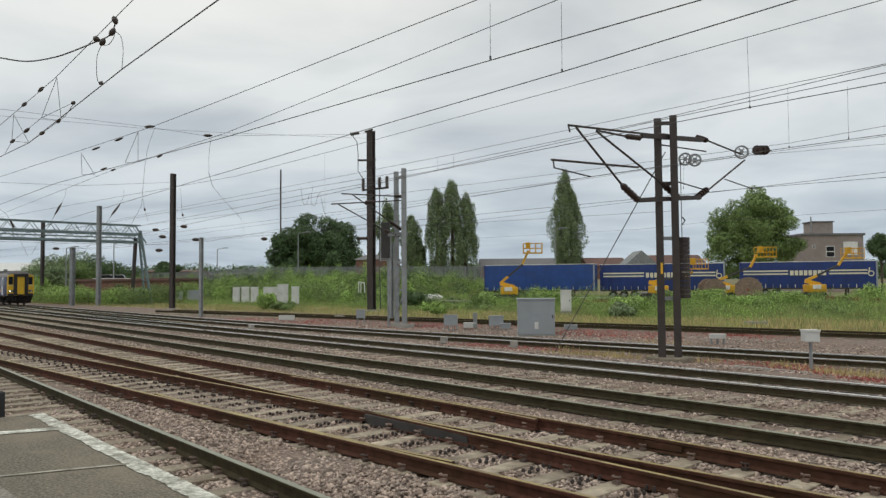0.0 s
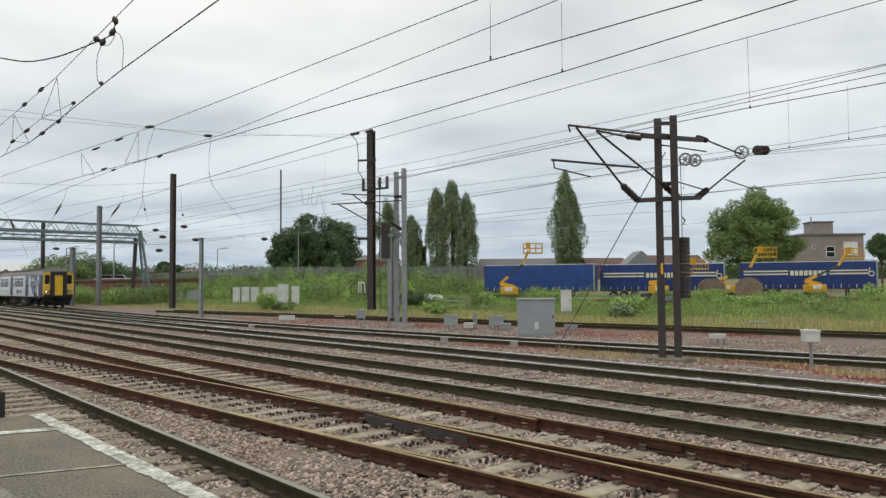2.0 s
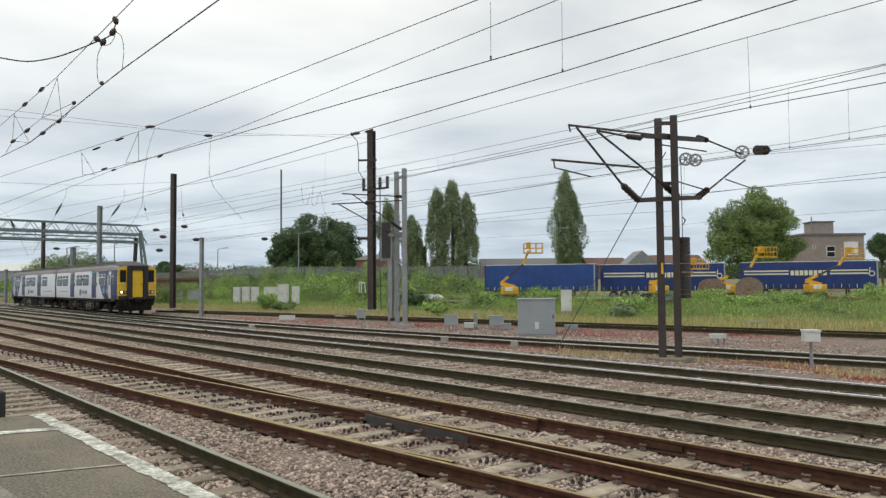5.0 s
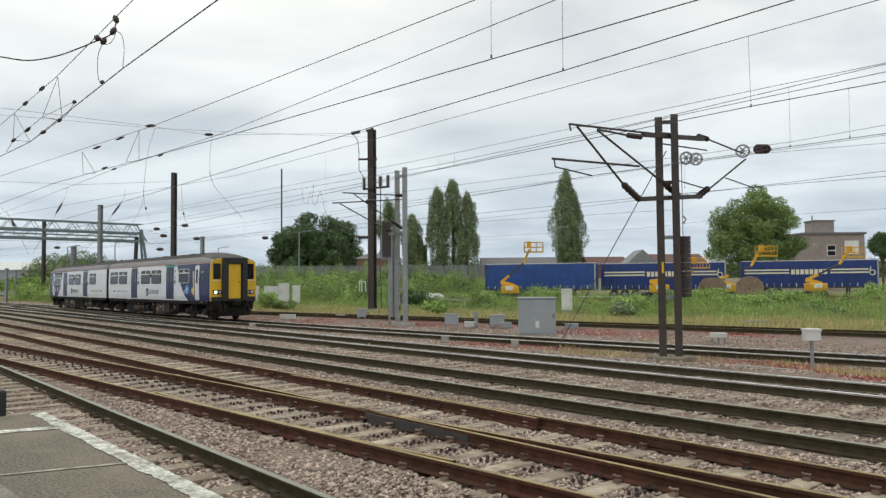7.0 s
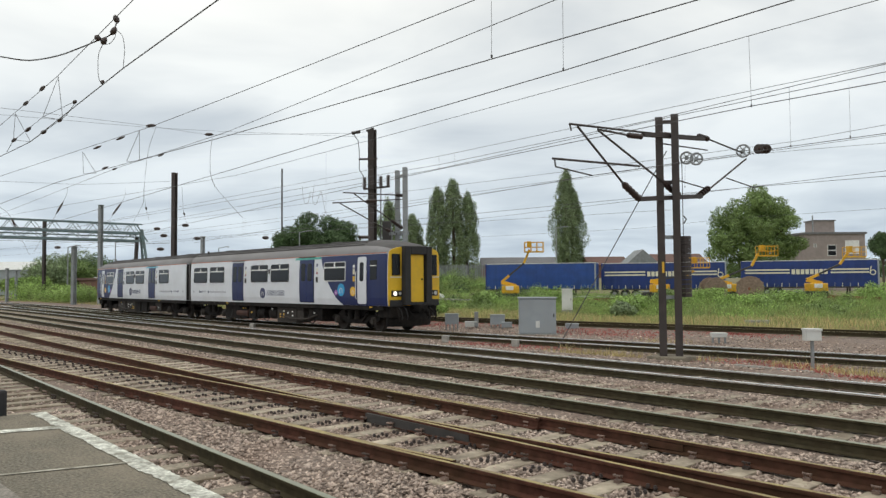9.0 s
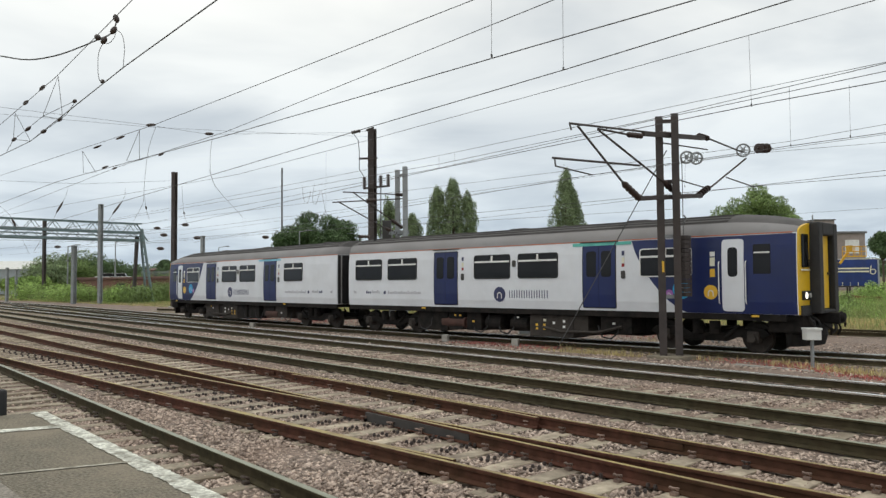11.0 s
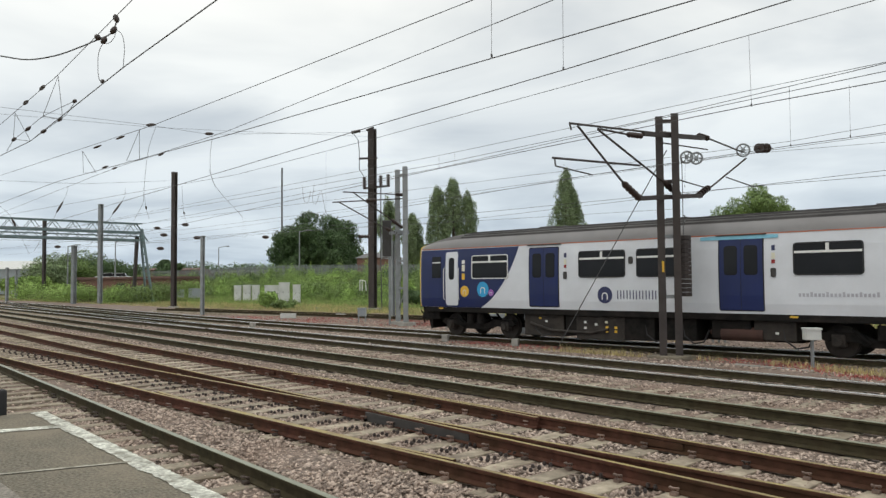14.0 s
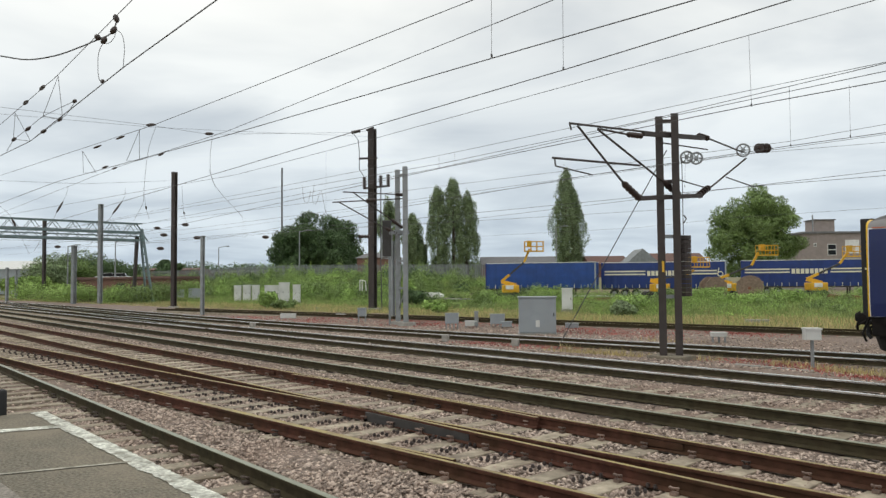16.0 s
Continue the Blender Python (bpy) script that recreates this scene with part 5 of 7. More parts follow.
# tall whip mast behind the tracks
post("radio_mast", "very thin tall dark radio pole behind the trees", (-149.5, 90.93, 0.0), 27.7, 0.3, "steel_brown")


# ---- platform ----
def platform_y(x):
    return 1.562 - 0.0455 * x


def build_platform():
    p = thing("platform", "asphalt station platform with worn white edge line", "platform", kind="structure")
    x0, x1 = -6.56, 9.0

    def slab(a, b, inner, outer, z0, z1, m, name="surface", label=""):
        bm = bmesh.new()
        pts = [(a, platform_y(a) + outer), (b, platform_y(b) + outer), (b, platform_y(b) + inner), (a, platform_y(a) + inner)]
        lo = [bm.verts.new((x, y, z0)) for x, y in pts]
        hi = [bm.verts.new((x, y, z1)) for x, y in pts]
        bm.faces.new(hi)
        bm.faces.new(lo[::-1])
        for i in range(4):
            bm.faces.new((lo[i], lo[(i + 1) % 4], hi[(i + 1) % 4], hi[i]))
        bmesh.ops.bevel(bm, geom=[e for e in bm.edges if all(v.co.z > z1 - 0.001 for v in e.verts)], offset=0.004, segments=1, affect="EDGES")
        return part(name, bm, m, p, label)
    slab(x0, x1, -6.0, -0.12, -0.35, 0.84, "concrete", "platform_wall", "weathered concrete platform face")
    # paved bays between joints
    edges = [x0, -2.9, -1.4, 0.1, 1.6, 3.1, 9.0]
    for a, b in zip(edges, edges[1:]):
        slab(a + 0.002, b - 0.002, -6.0, -0.0705, 0.80, 0.916, "asphalt", "paved_bay")
    xs = [x0 + i * 0.76 for i in range(21)]
    for a, b in zip(xs, xs[1:]):
        slab(a + 0.002, b - 0.002, -0.0695, 0.0, 0.82, 0.916, "asphalt", "edge_stone")
    # painted lines
    bm = bmesh.new()
    n = 500
    rows = []
    for i in range(n + 1):
        x = x0 + 0.05 + (x1 - x0 - 0.05) * i / n
        y = platform_y(x)
        o = 0.016 * noise.noise((x * 3, 0, 0)) + 0.016 * noise.noise((x * 14, 0, 5)) + 0.008 * noise.noise((x * 50, 0, 5))
        k = 0.006 * noise.noise((x * 5, 3, 0)) + 0.01 * noise.noise((x * 22, 0, 9))
        rows.append([bm.verts.new((x, y - 0.006 + k, 0.920)), bm.verts.new((x, y - 0.112 + o, 0.920))])
    for a, b in zip(rows, rows[1:]):
        bm.faces.new((a[0], b[0], b[1], a[1]))
    part("edge_line", bm, "white_line", p, "flaking white platform edge line")
    for xa, xb, w, m in ((-5.8, -6.03, 0.13, "white_line"), (-4.33, -4.56, 0.035, "joint_seal")):
        bm = bmesh.new()
        ya, yb = platform_y(xa) - 0.09, 1.0
        vs = [bm.verts.new(q) for q in ((xa, ya, 0.921), (xa + w, ya, 0.921), (xb + w, yb, 0.921), (xb, yb, 0.921))]
        bm.faces.new(vs)
        part("cross_line", bm, m, p)
    bm = bmesh.new()
    box(bm, (-4.38, -0.4, 0.914), (-3.4, 1.03, 0.921), bevel=0.003)
    part("patch", bm, "asphalt_patch", p, "smoother grey repair patch")
    post_ = thing("platform_end_post", "short black post at the platform end", "post")
    bm = bmesh.new()
    box(bm, (-6.72, 1.44, 0.86), (-6.62, 1.615, 1.10), bevel=0.02)
    part("stub", bm, "rubber", post_)


build_platform()


# ---- lineside boxes ----
def cabinet(name, label, centre, w, d, h, z, material, doors=1, turn=40, group="lineside cabinets"):
    c = thing(name, label, "cabinet", pose(centre[0], centre[1], z, 0, 0, turn), group)
    bm = bmesh.new()
    box(bm, (-w / 2, -d / 2, 0.06), (w / 2, d / 2, h), bevel=0.02)
    part("body", bm, material, c)
    bm = bmesh.new()
    box(bm, (-w / 2 - 0.04, -d / 2 - 0.04, h), (w / 2 + 0.04, d / 2 + 0.04, h + 0.06), bevel=0.02)
    part("lid", bm, material, c)
    bm = bmesh.new()
    box(bm, (-w / 2 - 0.05, -d / 2 - 0.05, -0.25), (w / 2 + 0.05, d / 2 + 0.05, 0.06))
    part("plinth", bm, "concrete", c)
    for k in range(doors):
        a = -w / 2 + w * k / doors
        bm = bmesh.new()
        box(bm, (a + 0.02, -d / 2 - 0.015, 0.1), (a + w / doors - 0.02, -d / 2 - 0.0, h - 0.04), bevel=0.006)
        dr = part("door", bm, material, c)
        bm = bmesh.new()
        box(bm, (a + w / doors - 0.12, -d / 2 - 0.05, h * 0.5), (a + w / doors - 0.08, -d / 2 - 0.01, h * 0.5 + 0.14))
        part("handle", bm, "dark_metal", dr)
    return c


cabinet("relay_cabinet", "large plain grey steel relay cabinet beside the track", (-20.69, 24.76, 0.18), 1.51, 0.85, 1.51, -0.3, "cabinet_grey", 1, 43)
bm = bmesh.new()
box(bm, (-0.08, -0.455, 0.32), (0.08, -0.443, 0.6))
part("faded_patch", bm, "cabinet_pale", bpy.data.objects["relay_cabinet"])
cabinet("equipment_cabinet", "pale grey narrow equipment cabinet in the weeds", (-33.50, 43.40, 0.02), 0.72, 0.6, 1.5, -0.15, "cabinet_pale", 1, 35)
for d, w, h in (((-80.44, 43.14), 0.78, 1.9), ((-79.73, 43.90), 0.85, 1.95), ((-79.02, 44.65), 0.8, 1.92), ((-75.13, 44.41), 1.5, 1.9), ((-73.75, 45.15), 1.15, 2.2), ((-72.38, 45.88), 0.8, 1.95)):
    cabinet("equipment_cabinet", "white lineside equipment cabinet in tall grass", d, w, 0.7, h, -0.25, "cabinet_pale", 2, 55)
cabinet("equipment_cabinet", "small grey lineside cabinet by the bushes", (-99.03, 46.73, -0.24), 1.7, 0.9, 1.5, -0.25, "cabinet_grey", 1, 62)
cabinet("equipment_cabinet", "small grey lineside cabinet by the bushes", (-102.48, 45.97, -0.11), 1.4, 0.9, 1.4, -0.25, "cabinet_grey", 1, 62)
cabinet("equipment_cabinet", "dark grey steel box against the gantry leg", (-93.23, 36.77, 0.52), 1.5, 0.8, 1.9, -0.3, "cabinet_grey", 1, 65)


def leg_box(name, label, centre, w, h, lift, z, material, legs=4):
    c = thing(name, label, "junction box", pose(centre[0], centre[1], z, 0, 0, 42), "junction boxes")
    bm = bmesh.new()
    box(bm, (-w / 2, -0.14, lift), (w / 2, 0.14, lift + h), bevel=0.012)
    b = part("box_body", bm, material, c)
    bm = bmesh.new()
    box(bm, (-w / 2 - 0.015, -0.16, lift + h - 0.03), (w / 2 + 0.015, 0.16, lift + h + 0.015))
    part("lid", bm, material, b)
    for k in range(legs):
        x = -w / 2 + 0.04 + (w - 0.08) * k / max(legs - 1, 1) if legs > 1 else 0
        bm = bmesh.new()
        box(bm, (x - 0.025, -0.05, -0.2), (x + 0.025, 0.05, lift))
        part("leg", bm, "steel_grey", c)
    return c


leg_box("junction_box", "grey junction box on four thin legs", (-25.74, 24.69, -0.20), 0.62, 0.47, 0.18, -0.2, "cabinet_grey")
leg_box("junction_box", "grey junction box on short legs", (-24.66, 26.62, -0.20), 0.68, 0.45, 0.12, -0.2, "cabinet_grey")
leg_box("junction_box", "pale grey box with flat lid", (-25.62, 25.82, -0.20), 0.56, 0.23, 0.02, -0.2, "cabinet_pale", 2)
leg_box("junction_box", "thin grey marker post", (-25.42, 25.98, -0.20), 0.18, 0.68, 0.02, -0.2, "steel_grey", 1)
leg_box("junction_box", "small grey box with cables", (-23.80, 26.31, -0.20), 0.47, 0.23, 0.02, -0.2, "cabinet_grey", 2)
leg_box("junction_box", "grey point machine box", (-21.07, 27.61, -0.20), 0.56, 0.20, 0.02, -0.2, "cabinet_grey", 2)
leg_box("junction_box", "pale grey low box on ballast", (-13.03, 25.40, -0.20), 0.5, 0.14, 0.12, -0.2, "cabinet_pale", 3)
leg_box("junction_box", "grey sheet box on a steel post", (-7.64, 19.63, -0.20), 0.36, 0.28, 0.6, -0.2, "cabinet_pale", 1)
leg_box("junction_box", "low pale box beside the far track", (-40.44, 25.03, -0.20), 0.9, 0.25, 0.05, -0.25, "cabinet_pale", 2)
leg_box("junction_box", "low pale trough lid by the mast", (-39.45, 28.60, -0.20), 1.2, 0.14, 0.05, -0.25, "cabinet_pale", 2)
leg_box("junction_box", "small grey box by the mast foot", (-34.02, 25.76, -0.20), 0.45, 0.45, 0.25, -0.2, "cabinet_grey", 2)
leg_box("junction_box", "pale concrete trough beside the far track", (-17.12, 37.31, -0.25), 1.1, 0.14, 0.02, -0.25, "concrete", 2)
for q in ((-20.71, 19.52, -0.20), (-17.39, 19.65, -0.20), (-34.37, 19.24, -0.20), (-52.66, 35.36, -0.25)):
    bm = bmesh.new()
    box(bm, (-0.12, -0.12, -0.1), (0.12, 0.12, 0.16), bevel=0.03)
    ob = part("marker_block", bm, "concrete", None, "small pale concrete marker block", m=pose(q[0], q[1], q[2], 0, 0, 30))
    tagged(ob, category="marker", group="marker blocks")
bm = bmesh.new()
a, b = Vector((-9.10, 18.52, -0.24)), Vector((-7.12, 18.34, -0.24))
beam(bm, a, b, 0.14, 0.08)
tagged(part("cable_trough", bm, "concrete", None, "pale concrete cable trough lid on ballast"), category="trough")


# ---- freight yard ----
def wheel(bm, x, y, z, r, w):
    rod(bm, (x, y, z), (x, y + w, z), r, n=20)


def trailer(p0, p1, z0, label, plain, end_right):
    """Curtain-sided lorry trailer; p0 to p1 is the foot of its near side."""
    a, b = Vector((p0[0], p0[1], z0)), Vector((p1[0], p1[1], z0))
    n = (b - a).length
    t = thing("curtainside_trailer", label, "trailer", Matrix.Translation(a) @ Matrix.Rotation(math.atan2(b.y - a.y, b.x - a.x), 4, "Z"), "parked trailers")
    bm = bmesh.new()
    seg = 48
    rng = random.Random(int(n * 100))
    for y, s in ((0.0, 1), (2.5, -1)):
        rows = []
        for i in range(seg + 1):
            x = n * i / seg
            o = 0.025 * math.sin(i * 1.7) + rng.uniform(-0.015, 0.015)
            rows.append([bm.verts.new((x, y - s * (o + k), z)) for z, k in ((1.1, 0.0), (1.25, 0.02), (2.4, 0.05), (3.7, 0.02), (3.92, 0.0))])
        for u, v in zip(rows, rows[1:]):
            for k in range(4):
                bm.faces.new((u[k], v[k], v[k + 1], u[k + 1]))
    tilt = "blue_tilt_plain" if plain else "blue_tilt"
    part("curtain", bm, tilt, t, "blue tarpaulin side curtain")
    for x, m in ((0.0, tilt), (n, tilt)):
        bm = bmesh.new()
        box(bm, (x - 0.05, 0.02, 1.0), (x + 0.05, 2.48, 3.95), bevel=0.02)
        part("end_panel", bm, m, t)
    bm = bmesh.new()
    box(bm, (-0.06, -0.05, 3.92), (n + 0.06, 2.55, 4.0), bevel=0.03)
    part("roof_cap", bm, "cabinet_pale", t, "pale roof edge")
    for x in (0.0, n):
        bm = bmesh.new()
        box(bm, (x - 0.08, -0.06, 1.0), (x + 0.08, 0.06, 3.98), bevel=0.01)
        part("corner_post", bm, "blue_tilt" if x == 0 else "cabinet_grey", t)
    bm = bmesh.new()
    box(bm, (0, 0.0, 0.95), (n, 2.5, 1.12))
    part("chassis", bm, "dark_metal", t)
    bm = bmesh.new()
    box(bm, (n * 0.3, 0.0, 0.45), (n * 0.62, 0.06, 0.6))
    box(bm, (n * 0.3, 0.0, 0.75), (n * 0.62, 0.06, 0.85))
    part("side_guard", bm, "steel_grey", t)
    ax = [n * 0.7, n * 0.79, n * 0.88] if end_right else [n * 0.1, n * 0.19, n * 0.28]
    for x in ax:
        for y in (0.05, 2.1):
            bm = bmesh.new()
            wheel(bm, x, y, 0.5, 0.5, 0.35)
            w = part("wheel", bm, "rubber", t)
            bm = bmesh.new()
            wheel(bm, x, y - 0.01, 0.5, 0.26, 0.1)
            part("rim", bm, "steel_grey", w)
    lx = n * 0.2 if end_right else n * 0.8
    for y in (0.4, 2.0):
        bm = bmesh.new()
        box(bm, (lx - 0.08, y, 0.0), (lx + 0.08, y + 0.16, 1.0))
        part("landing_leg", bm, "dark_metal", t)
    if not plain:
        for x0, x1 in ((0.3, n * 0.36), (n * 0.66, n - 0.9)):
            for z in (2.55, 2.88):
                bm = bmesh.new()
                box(bm, (x0, -0.12, z), (x1, -0.105, z + 0.16))
                part("cream_stripe", bm, "cream", t)
        k = 8
        for i in range(k):
            x = n * 0.375 + i * n * 0.034
            bm = bmesh.new()
            box(bm, (x, -0.125, 2.46), (x + n * 0.026, -0.11, 3.0))
            part("marking_bar", bm, "cream", t)
        bm = bmesh.new()
        for i in range(18):
            u, v = 2 * math.pi * i / 18, 2 * math.pi * (i + 1) / 18
            c = Vector((n - 0.55, -0.118, 2.6))
            beam(bm, c + Vector((0.26 * math.cos(u), 0, 0.26 * math.sin(u))), c + Vector((0.26 * math.cos(v), 0, 0.26 * math.sin(v))), 0.02, 0.1)
        beam(bm, (n - 0.8, -0.118, 2.6), (n - 0.7, -0.118, 3.25), 0.02, 0.1)
        part("scroll_mark", bm, "cream", t)
    for i in range(int(n / 0.75)):
        bm = bmesh.new()
        box(bm, (0.3 + i * 0.75, -0.07, 1.1), (0.36 + i * 0.75, -0.05, 1.5))
        part("strap", bm, "cream" if i % 2 else "steel_grey", t)
    return t


trailer((-60.88, 63.93, 0.53), (-49.94, 69.74, 0.49), 0.0, "plain blue curtain-sided lorry trailer parked in the yard", True, False)
trailer((-50.91, 72.37, 0.45), (-39.68, 79.21, 0.40), -0.05, "blue curtain-sided trailer with cream stripes", False, False)
trailer((-39.86, 83.41, 0.33), (-27.83, 89.65, 0.29), 0.05, "blue trailer with cream stripes and lettering", False, False)


def boom_lift(base, z, elbow, knee, basket, label):
    """Self-propelled boom lift with a raised arm and a railed basket."""
    t = thing("boom_lift", label, "boom lift", group="boom lifts")
    m = pose(base[0], base[1], z, 0, 0, 45)
    bm = bmesh.new()
    box(bm, (-1.1, -0.75, 0.35), (1.1, 0.75, 0.75), m, bevel=0.05)
    part("chassis", bm, "dark_metal", t)
    for x in (-0.85, 0.85):
        for y in (-0.95, 0.7):
            bm = bmesh.new()
            rod(bm, m @ Vector((x, y, 0.4)), m @ Vector((x, y + 0.25, 0.4)), 0.4, n=16)
            part("wheel", bm, "rubber", t)
    bm = bmesh.new()
    box(bm, (-0.45, -0.75, 0.75), (1.3, 0.75, 1.55), m, bevel=0.12)
    tu = part("turret", bm, "machine_yellow", t, "yellow engine housing")
    bm = bmesh.new()
    box(bm, (-0.1, -0.82, 1.1), (0.7, -0.79, 1.5), m)
    part("panel", bm, "white_paint", tu)
    hinge = m @ Vector((-0.5, 0, 1.9))
    bm = bmesh.new()
    beam(bm, m @ Vector((1.0, 0, 1.5)), hinge, 0.3, 0.4)
    part("riser", bm, "machine_yellow", t)
    bm = bmesh.new()
    beam(bm, hinge, elbow, 0.16, 0.18)
    part("main_boom", bm, "dark_metal", t, "dark telescopic boom")
    bm = bmesh.new()
    beam(bm, hinge, Vector(hinge).lerp(Vector(elbow), 0.35), 0.22, 0.25)
    part("boom_sleeve", bm, "machine_yellow", t)
    bm = bmesh.new()
    beam(bm, elbow, knee, 0.17, 0.22)
    part("jib", bm, "machine_yellow", t)
    b = Vector(basket)
    bm = bmesh.new()
    q = Matrix.Translation(b) @ Matrix.Rotation(radians(45), 4, "Z")
    box(bm, (-0.95, -0.45, 0), (0.95, 0.45, 0.12), q)
    for zz in (0.55, 1.05):
        for p0, p1 in (((-0.95, -0.45), (0.95, -0.45)), ((0.95, -0.45), (0.95, 0.45)), ((0.95, 0.45), (-0.95, 0.45)), ((-0.95, 0.45), (-0.95, -0.45))):
            rod(bm, q @ Vector((*p0, zz)), q @ Vector((*p1, zz)), 0.035, n=6)
    for x in (-0.95, -0.3, 0.3, 0.95):
        for y in (-0.45, 0.45):
            rod(bm, q @ Vector((x, y, 0)), q @ Vector((x, y, 1.05)), 0.035, n=6)
    box(bm, (-0.7, -0.3, 0.5), (-0.3, 0.2, 1.15), q)
    part("basket", bm, "machine_yellow", t, "yellow railed basket")


boom_lift((-53.25, 58.87, 1.00), 0.0, (-51.91, 60.12, 3.84), (-51.46, 60.51, 5.23), (-51.15, 60.85, 4.93), "yellow boom lift with raised arm by the trailer")
boom_lift((-42.19, 69.19, 0.89), 0.0, (-39.97, 71.46, 2.47), (-39.44, 71.99, 2.93), (-39.08, 72.36, 3.15), "yellow boom lift behind the twin mast")
boom_lift((-37.59, 74.10, 0.84), 0.0, (-35.42, 76.26, 3.34), (-34.90, 76.73, 4.65), (-34.32, 77.37, 4.30), "yellow boom lift beside the cable drums")
boom_lift((-30.90, 79.77, 0.78), 0.0, (-28.90, 81.73, 3.42), (-28.32, 82.29, 4.55), (-27.87, 82.79, 4.09), "yellow boom lift before the striped trailer")


def drum(base, z, r, w, turn):
    t = thing("cable_drum", "weathered wooden cable drum in the weeds", "cable drum", pose(base[0], base[1], z + r, 0, 0, turn), "cable drums")
    for y in (-w / 2, w / 2 - 0.1):
        bm = bmesh.new()
        rod(bm, (0, y, 0), (0, y + 0.1, 0), r, n=28)
        f = part("flange", bm, "wood", t)
        for k in range(-3, 4):
            bm = bmesh.new()
            h = math.sqrt(max(r * r - (k * r / 3.6) ** 2, 0.01)) * 0.97
            box(bm, (k * r / 3.6 - r / 8, y - 0.02, -h), (k * r / 3.6 + r / 8, y, h))
            part("plank", bm, "wood", f)
    bm = bmesh.new()
    rod(bm, (0, -w / 2, 0), (0, w / 2, 0), r * 0.55, n=20)
    part("core", bm, "wood", t)
    bm = bmesh.new()
    rod(bm, (0, -w / 2 - 0.05, 0), (0, w / 2 + 0.05, 0), r * 0.12, n=12)
    part("hub", bm, "rust", t)


drum((-35.76, 68.77, 0.32), -0.1, 1.15, 1.2, 60)
drum((-33.33, 71.36, 0.29), -0.1, 1.2, 1.2, 20)


def stack(pts, n, material, label, spread=0.25, h=0.14):
    t = thing("steel_stack", label, "stack")
    a, b = Vector(pts[0]), Vector(pts[1])
    rng = random.Random(n)
    for k in range(n):
        bm = bmesh.new()
        o = Vector((rng.uniform(-0.3, 0.3), spread * (k % 3) - spread, h * (k // 3)))
        beam(bm, a + o, b + o + Vector((rng.uniform(-0.6, 0.6), 0, 0)), 0.15, h * 0.9)
        part("bar", bm, material, t)


stack(((-27.03, 73.70, 0.14), (-22.43, 72.76, 0.01)), 9, "rust", "rusty stacked steel rails in the yard")
stack(((-31.27, 72.08, 0.35), (-29.84, 72.15, 0.25)), 4, "concrete", "old concrete beams in the weeds")
stack(((-44.79, 57.70, 0.03), (-42.86, 62.68, 0.10)), 6, "rust", "rusty steel bars lying in the weeds")
stack(((-46.88, 61.30, 0.42), (-43.43, 64.98, 0.38)), 3, "cabinet_pale", "pale pipes lying in the yard")
stack(((-58.35, 52.02, 0.28), (-50.59, 51.50, 0.26)), 3, "concrete", "low concrete kerb in the weeds")
rng = random.Random(8)
for k, px in enumerate(((-59.92, 53.27, 0.24), (-59.56, 53.65, 0.23), (-58.46, 53.37, 0.25), (-58.06, 53.79, 0.24))):
    bm = bmesh.new()
    bmesh.ops.create_icosphere(bm, subdivisions=2, radius=0.55, matrix=pose(px[0], px[1], px[2] + 0.3))
    for v in bm.verts:
        v.co += v.normal * noise.noise(v.co * 2.2) * 0.25
        v.co.z = px[2] + (v.co.z - px[2]) * 0.75
    tagged(part("bulk_sack", bm, "sack", None, "crumpled white bulk sack in the weeds", smooth=True), category="sack", group="bulk sacks")
bm = bmesh.new()
for a, b in (((-49.89, 37.57, 1.24), (-49.85, 37.55, 2.11)), ((-49.54, 37.94, 1.24), (-49.55, 37.88, 2.02)), ((-49.85, 37.55, 2.11), (-49.55, 37.88, 2.02)), ((-49.76, 37.70, 1.24), (-49.73, 37.68, 2.06))):
    rod(bm, a, b, 0.04)
tagged(part("hoop_rail", bm, "white_paint", None, "white tubular hoop rail in the weeds"), category="rail")


# ---- fence and buildings ----
def fence():
    pts = [(-149.81, 59.60, 4.53), (-134.17, 61.64, 4.49), (-114.11, 61.07, 4.61), (-97.71, 59.53, 4.60), (-87.65, 67.33, 4.54), (-74.62, 78.30, 4.43)]
    f = thing("palisade_fence", "grey steel palisade fence along the bank", "fence")
    verts, faces = [], []
    for a, b in zip(pts, pts[1:]):
        a, b = Vector(a), Vector(b)
        n = int((b - a).length / 0.24)
        d = (b - a).normalized()
        for k in range(n):
            p = a.lerp(b, k / n)
            i = len(verts)
            h = 2.2
            c = d * 0.075
            verts += [p - c - Vector((0, 0, h)), p + c - Vector((0, 0, h)), p + c - Vector((0, 0, 0.12)), p, p - c - Vector((0, 0, 0.12))]
            faces.append((i, i + 1, i + 2, i + 3, i + 4))
        m = max(2, int((b - a).length / 2.75))
        for k in range(m):
            p = a.lerp(b, k / m)
            bm = bmesh.new()
            box(bm, (p.x - 0.06, p.y + 0.02, p.z - 2.4), (p.x + 0.06, p.y + 0.14, p.z - 0.1))
            part("post", bm, "fence", f)
        for z in (0.4, 1.8):
            bm = bmesh.new()
            beam(bm, a - Vector((0, -0.05, z)), b - Vector((0, -0.05, z)), 0.05, 0.08)
            part("rail", bm, "fence", f)
    ob = new("paling", mesh_np("paling", [tuple(v) for v in verts], faces, "fence"))
    ob.parent = f
    tagged(ob, kind="stuff")


fence()


